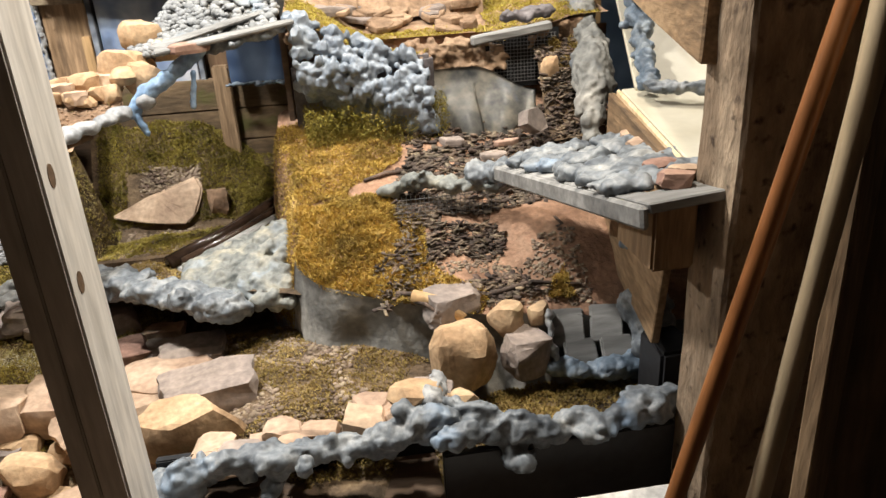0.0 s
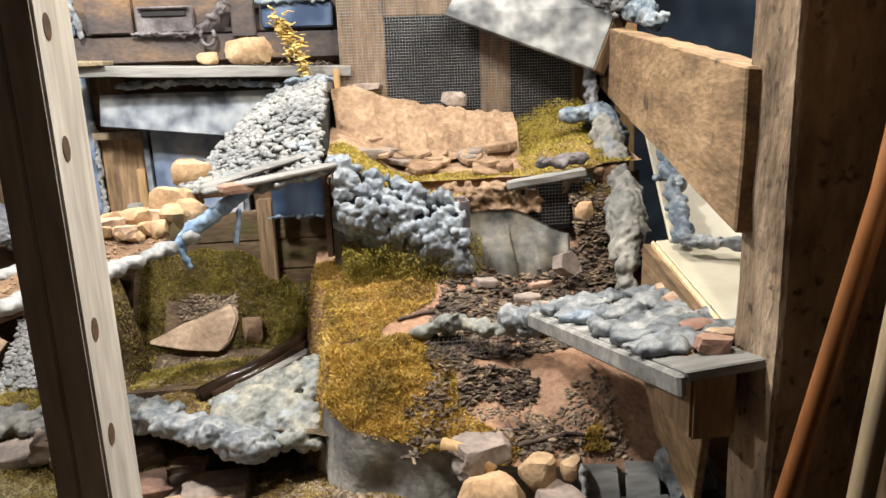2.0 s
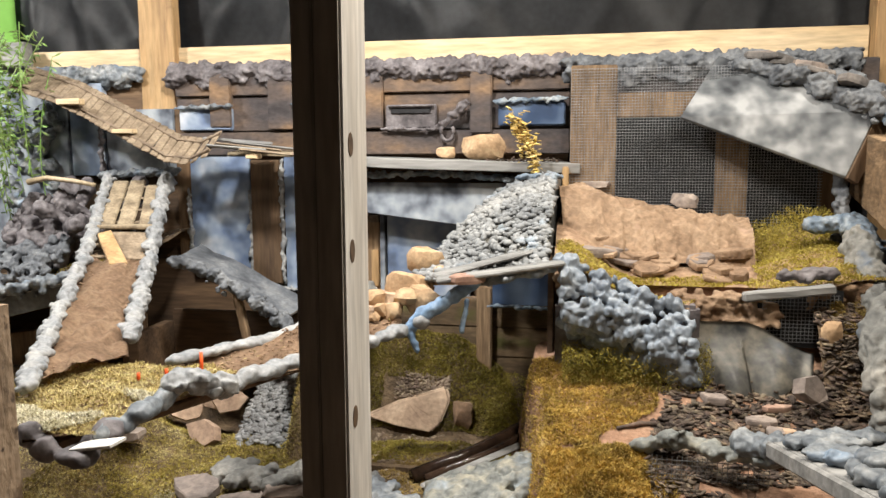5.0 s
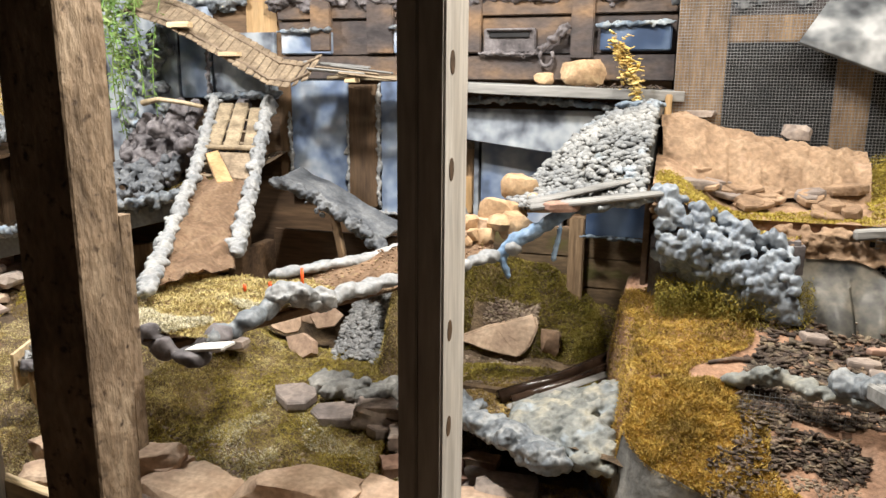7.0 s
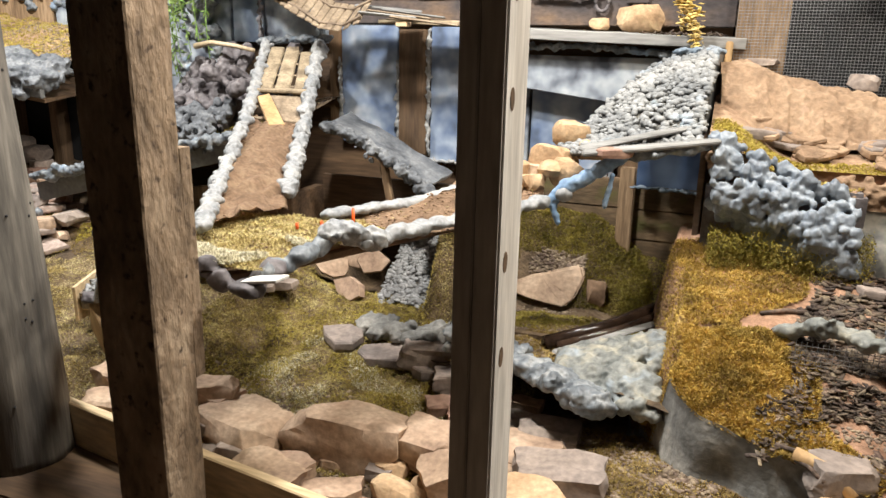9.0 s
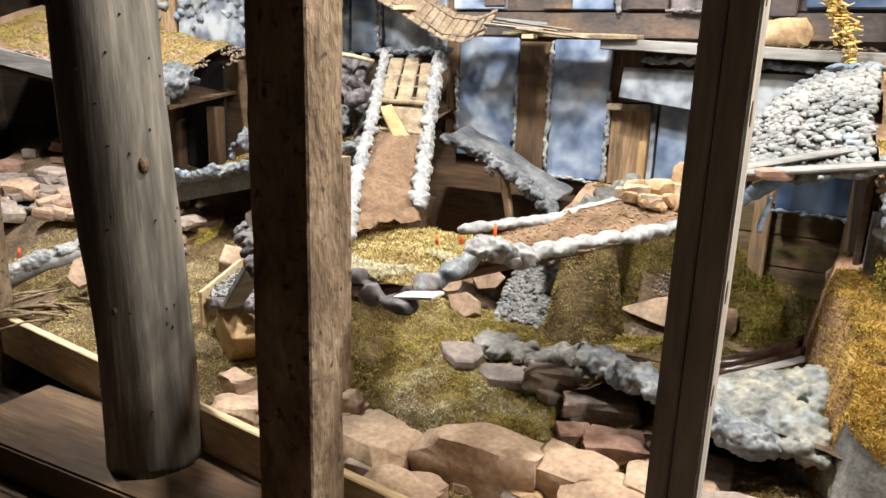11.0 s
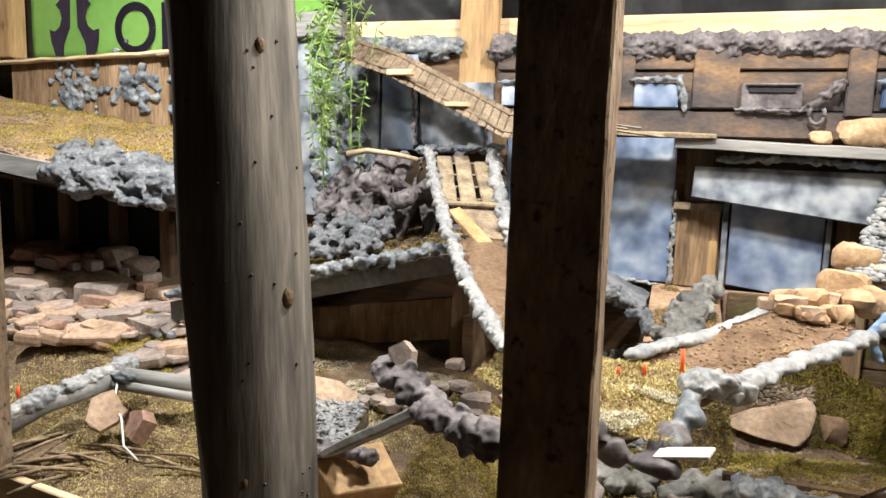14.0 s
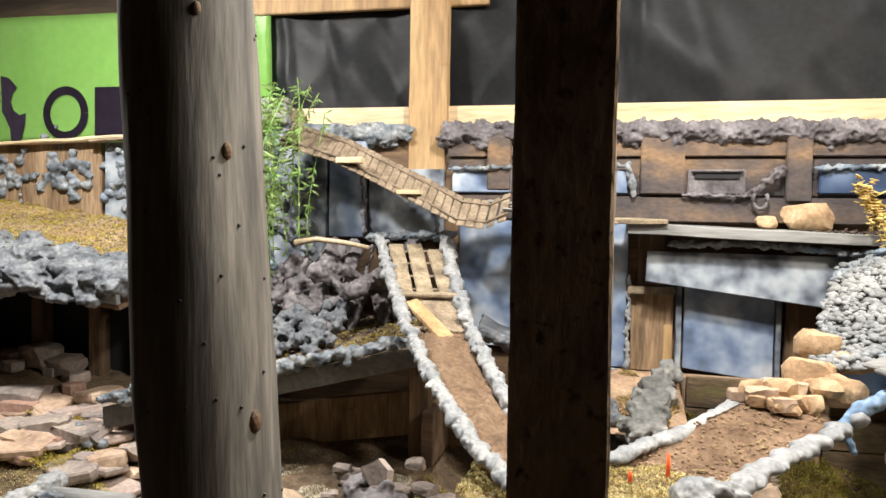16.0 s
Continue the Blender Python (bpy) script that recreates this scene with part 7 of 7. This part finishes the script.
bits("gravel", field(1500, -1.95, -1.0, 1.5, 1.8, g_low, lambda x, y: True), 0.006, "gravel", "tan gravel between the front rocks", 623)
bits("gravel", field(1800, -4.0, -2.9, 2.3, 2.75, g_shelf, lambda x, y: nz2(x, y, 6, 22) > -0.1), 0.007, "gravel", "tan gravel on the high shelf", 624)
bits("bark_chips", field(2600, -0.45, 0.05, 1.74, 2.10, g_mid, lambda x, y: x > -0.46 + 0.4 * (y - 1.8) + 0.05 * nz2(x, y, 10, 23)), 0.009, "bark", "dark bark chips on the mound", 625, form="chip", category="bark", squash=(1.5, 0.55, 0.22))
bits("bark_chips", field(1100, -0.50, -0.12, 1.50, 1.75, g_mid, lambda x, y: nz2(x, y, 8, 24) > 0.02), 0.008, "bark", "dark bark chips on the lower mound", 626, form="chip", category="bark", squash=(1.7, 0.42, 0.14))
bits("bark_chips", field(700, -2.85, -2.0, 2.3, 2.75, g_deck, lambda x, y: True), 0.009, "bark", "dark litter on the deck", 627, form="chip", category="bark", squash=(1.6, 0.4, 0.2))
bits("gravel", field(900, -0.48, -0.1, 1.47, 1.62, g_mid, lambda x, y: y > edge_f(x) and nz2(x, y, 8, 25) > -0.1), 0.005, "gravel", "fine tan grit on the mound's lip", 628)
for k, (a, b) in enumerate((((-0.47, 1.55), (-0.36, 1.50)), ((-0.44, 1.52), (-0.40, 1.47)), ((-0.30, 1.52), (-0.12, 1.50)), ((-0.40, 1.54), (-0.30, 1.52)), ((-0.50, 1.86), (-0.40, 1.90)))):
    m_ = ((a[0] + b[0]) / 2, (a[1] + b[1]) / 2 + 0.01)
    solo("twig", rod([(p[0], p[1], max(g_mid(*p), g_mid(p[0], edge_f(p[0]))) + 0.006) for p in (a, m_, b)], 0.0045, 6, wobble=0.4), "bark", "dark crooked twig on the mound", "twig", group="twigs on the mound", shade=True)
solo("driftwood", rod([(-0.44, 1.53, 0.60), (-0.39, 1.505, 0.598), (-0.355, 1.475, 0.57)], 0.014, 8, wobble=0.3, taper=0.7), "pine_z", "pale orange piece of driftwood on the mound's lip", "driftwood", shade=True)

# ---- earth before the low door ----
def g_door(x, y):
    return 0.76 + 0.20 * (y - 2.35) + 0.012 * nz(x, y, 6, 10)


structure("door_earth", sheet_of(lin(-1.46, -1.25, 20), lin(2.32, 2.775, 24), g_door), "dirt", "brown earth before the low door", "ground", shade=True)
structure("door_sill_earth", box((-1.26, 2.70, 0.70), (-0.80, 2.775, 0.845), 0.004), "dirt", "brown earth step under the low door", "ground")
def g_face(x, y):
    return 0.37 + 0.385 * smooth(2.14, 2.35, y) * smooth(-1.17, -1.27, x) * smooth(-1.46, -1.38, x) + 0.012 * nz(x, y, 2, 9)


structure("door_earth_face", sheet_of(lin(-1.48, -1.18, 20), lin(2.12, 2.36, 16), g_face), "soil", "dark earth slope under the door", "ground", shade=True)
moss("moss", field(30000, -1.47, -1.19, 2.13, 2.35, g_face, lambda x, y: nz2(x, y, 6, 41) + 0.5 > 0), "moss_lawn", "olive-tan moss on the slope below the door", 747, h=0.013)
moss("moss", field(7000, -1.44, -1.26, 2.34, 2.75, g_door, lambda x, y: nz2(x, y, 7, 30) > 0.08), "moss_brown", "thin brown moss before the low door", 740, h=0.010)
random.seed(741)
melt(solo("spray_foam", blobs([(-1.29 - 0.10 * u + random.gauss(0, 0.02), 2.68 - 0.40 * u, 0.87 - 0.10 * u + random.gauss(0, 0.008), random.uniform(0.014, 0.028)) for u in lin(0, 1, 90)], 0.3), "cement", "grey crusted foam slope beside the low door", "foam"), 0.005)
moss("moss", field(30000, -1.25, -0.66, 1.80, 2.45, g_val, lambda x, y: y > 1.93 - 0.46 * (x + 1.2) and y < 2.2 and nz2(x, y, 7, 31) + 0.2 > 0), "moss_brown", "brown-olive moss round the trough", 742, h=0.012)
bits("gravel", field(2600, -1.25, -0.66, 1.85, 2.46, g_val, lambda x, y: y > 1.93 - 0.46 * (x + 1.2) and nz2(x, y, 6, 32) > -0.15), 0.006, "gravel", "brown gravel round the trough", 743)

rng = random.Random(760)
for k in range(34):
    x = rng.uniform(-1.98, -0.90)
    y = max(1.36, 1.36 - 0.155 * (x + 1.16)) + rng.uniform(0.0, 0.22)
    s = rng.uniform(0.05, 0.11)
    rock("rock", (x, y, g_low(x, y) - 0.01), (s, s * 0.8, s * 0.6), 770 + k, rng.choice(("rock", "rock", "boulder", "rock_red", "rock_grey")), "smaller tan rock wedged between the front rocks", "small rocks along the front", level=2)
rng = random.Random(810)
pts = [tuple(ramp_at(rng.uniform(0.06, 0.62), rng.uniform(0.05, 0.95)) + Vector((0, 0, -0.004))) for _ in range(420)]
bits("dirt_crumbs", pts, 0.0038, "dirt", "brown dirt crumbs on the ramp", 811, category="dirt")
pts = []
for _ in range(420):
    u, w = rng.uniform(0.42, 0.98), rng.random()
    i = min(4, int(u * 5))
    p = Vector(L_[i]).lerp(Vector(L_[i + 1]), u * 5 - i).lerp(Vector(R_[i]).lerp(Vector(R_[i + 1]), u * 5 - i), w)
    pts.append((p.x, p.y, road_z(p.x, p.y) + 0.002))
bits("dirt_crumbs", pts, 0.0038, "dirt", "brown dirt crumbs on the bridge", 812, category="dirt")
bits("straw_bits", [(x + rng.gauss(0, 0.004), y, z + 0.004) for x, y, z in pts[:70]], 0.005, "straw", "straw bits on the bridge's earth", 813, form="chip", category="straw", squash=(1.6, 0.12, 0.1))
for k, (x, y) in enumerate(((-3.02, 1.70), (-3.18, 2.03), (-2.95, 1.83))):
    z = 0.60 if k != 1 else 0.655
    solo("marker_flag", rod([(x, y, z - 0.02), (x, y, z + 0.012)], 0.006, 8, taper=0.6), "orange", "small orange plastic marker in the foam", "peg", group="marker pegs", shade=True)
solo("white_cable", rod([(-2.84, 1.86, 0.60), (-2.80, 1.80, 0.56), (-2.74, 1.76, 0.545), (-2.68, 1.70, 0.50), (-2.62, 1.68, 0.48)], 0.003, 6), "white", "thin white cable lying over the slates", "cable", shade=True)

moss("moss", field(34000, -1.25, -0.66, 2.12, 2.46, g_val, lambda x, y: nz2(x, y, 6, 33) + 0.3 > 0), "moss_olive", "olive moss before the slab", 744, h=0.013)
def g_hill(x, y):
    top = 0.735 - 0.10 * smooth(-1.0, -0.80, x) - 0.12 * smooth(-0.84, -0.72, x)
    return 0.42 + (top - 0.42) * min(1.0, max(0.0, (y - 2.45) / 0.205)) + 0.012 * nz(x, y, 7, 14)


structure("moss_bank", sheet_of(lin(-1.30, -0.66, 40), lin(2.44, 2.658, 20), g_hill), "soil", "dark soil bank against the low boards", "ground", shade=True)
moss("moss", field(60000, -1.28, -0.66, 2.48, 2.655, g_hill, lambda x, y: nz2(x, y, 6, 34) + 0.75 > 0 and not (-1.20 < x < -0.98 and 2.50 < y < 2.57)), "moss_olive", "olive moss banked against the boards", 745, h=0.016)
bits("gravel", field(330, -1.16, -0.98, 2.53, 2.58, g_hill, lambda x, y: True), 0.008, "gravel", "brown gravel heaped behind the slab", 746)
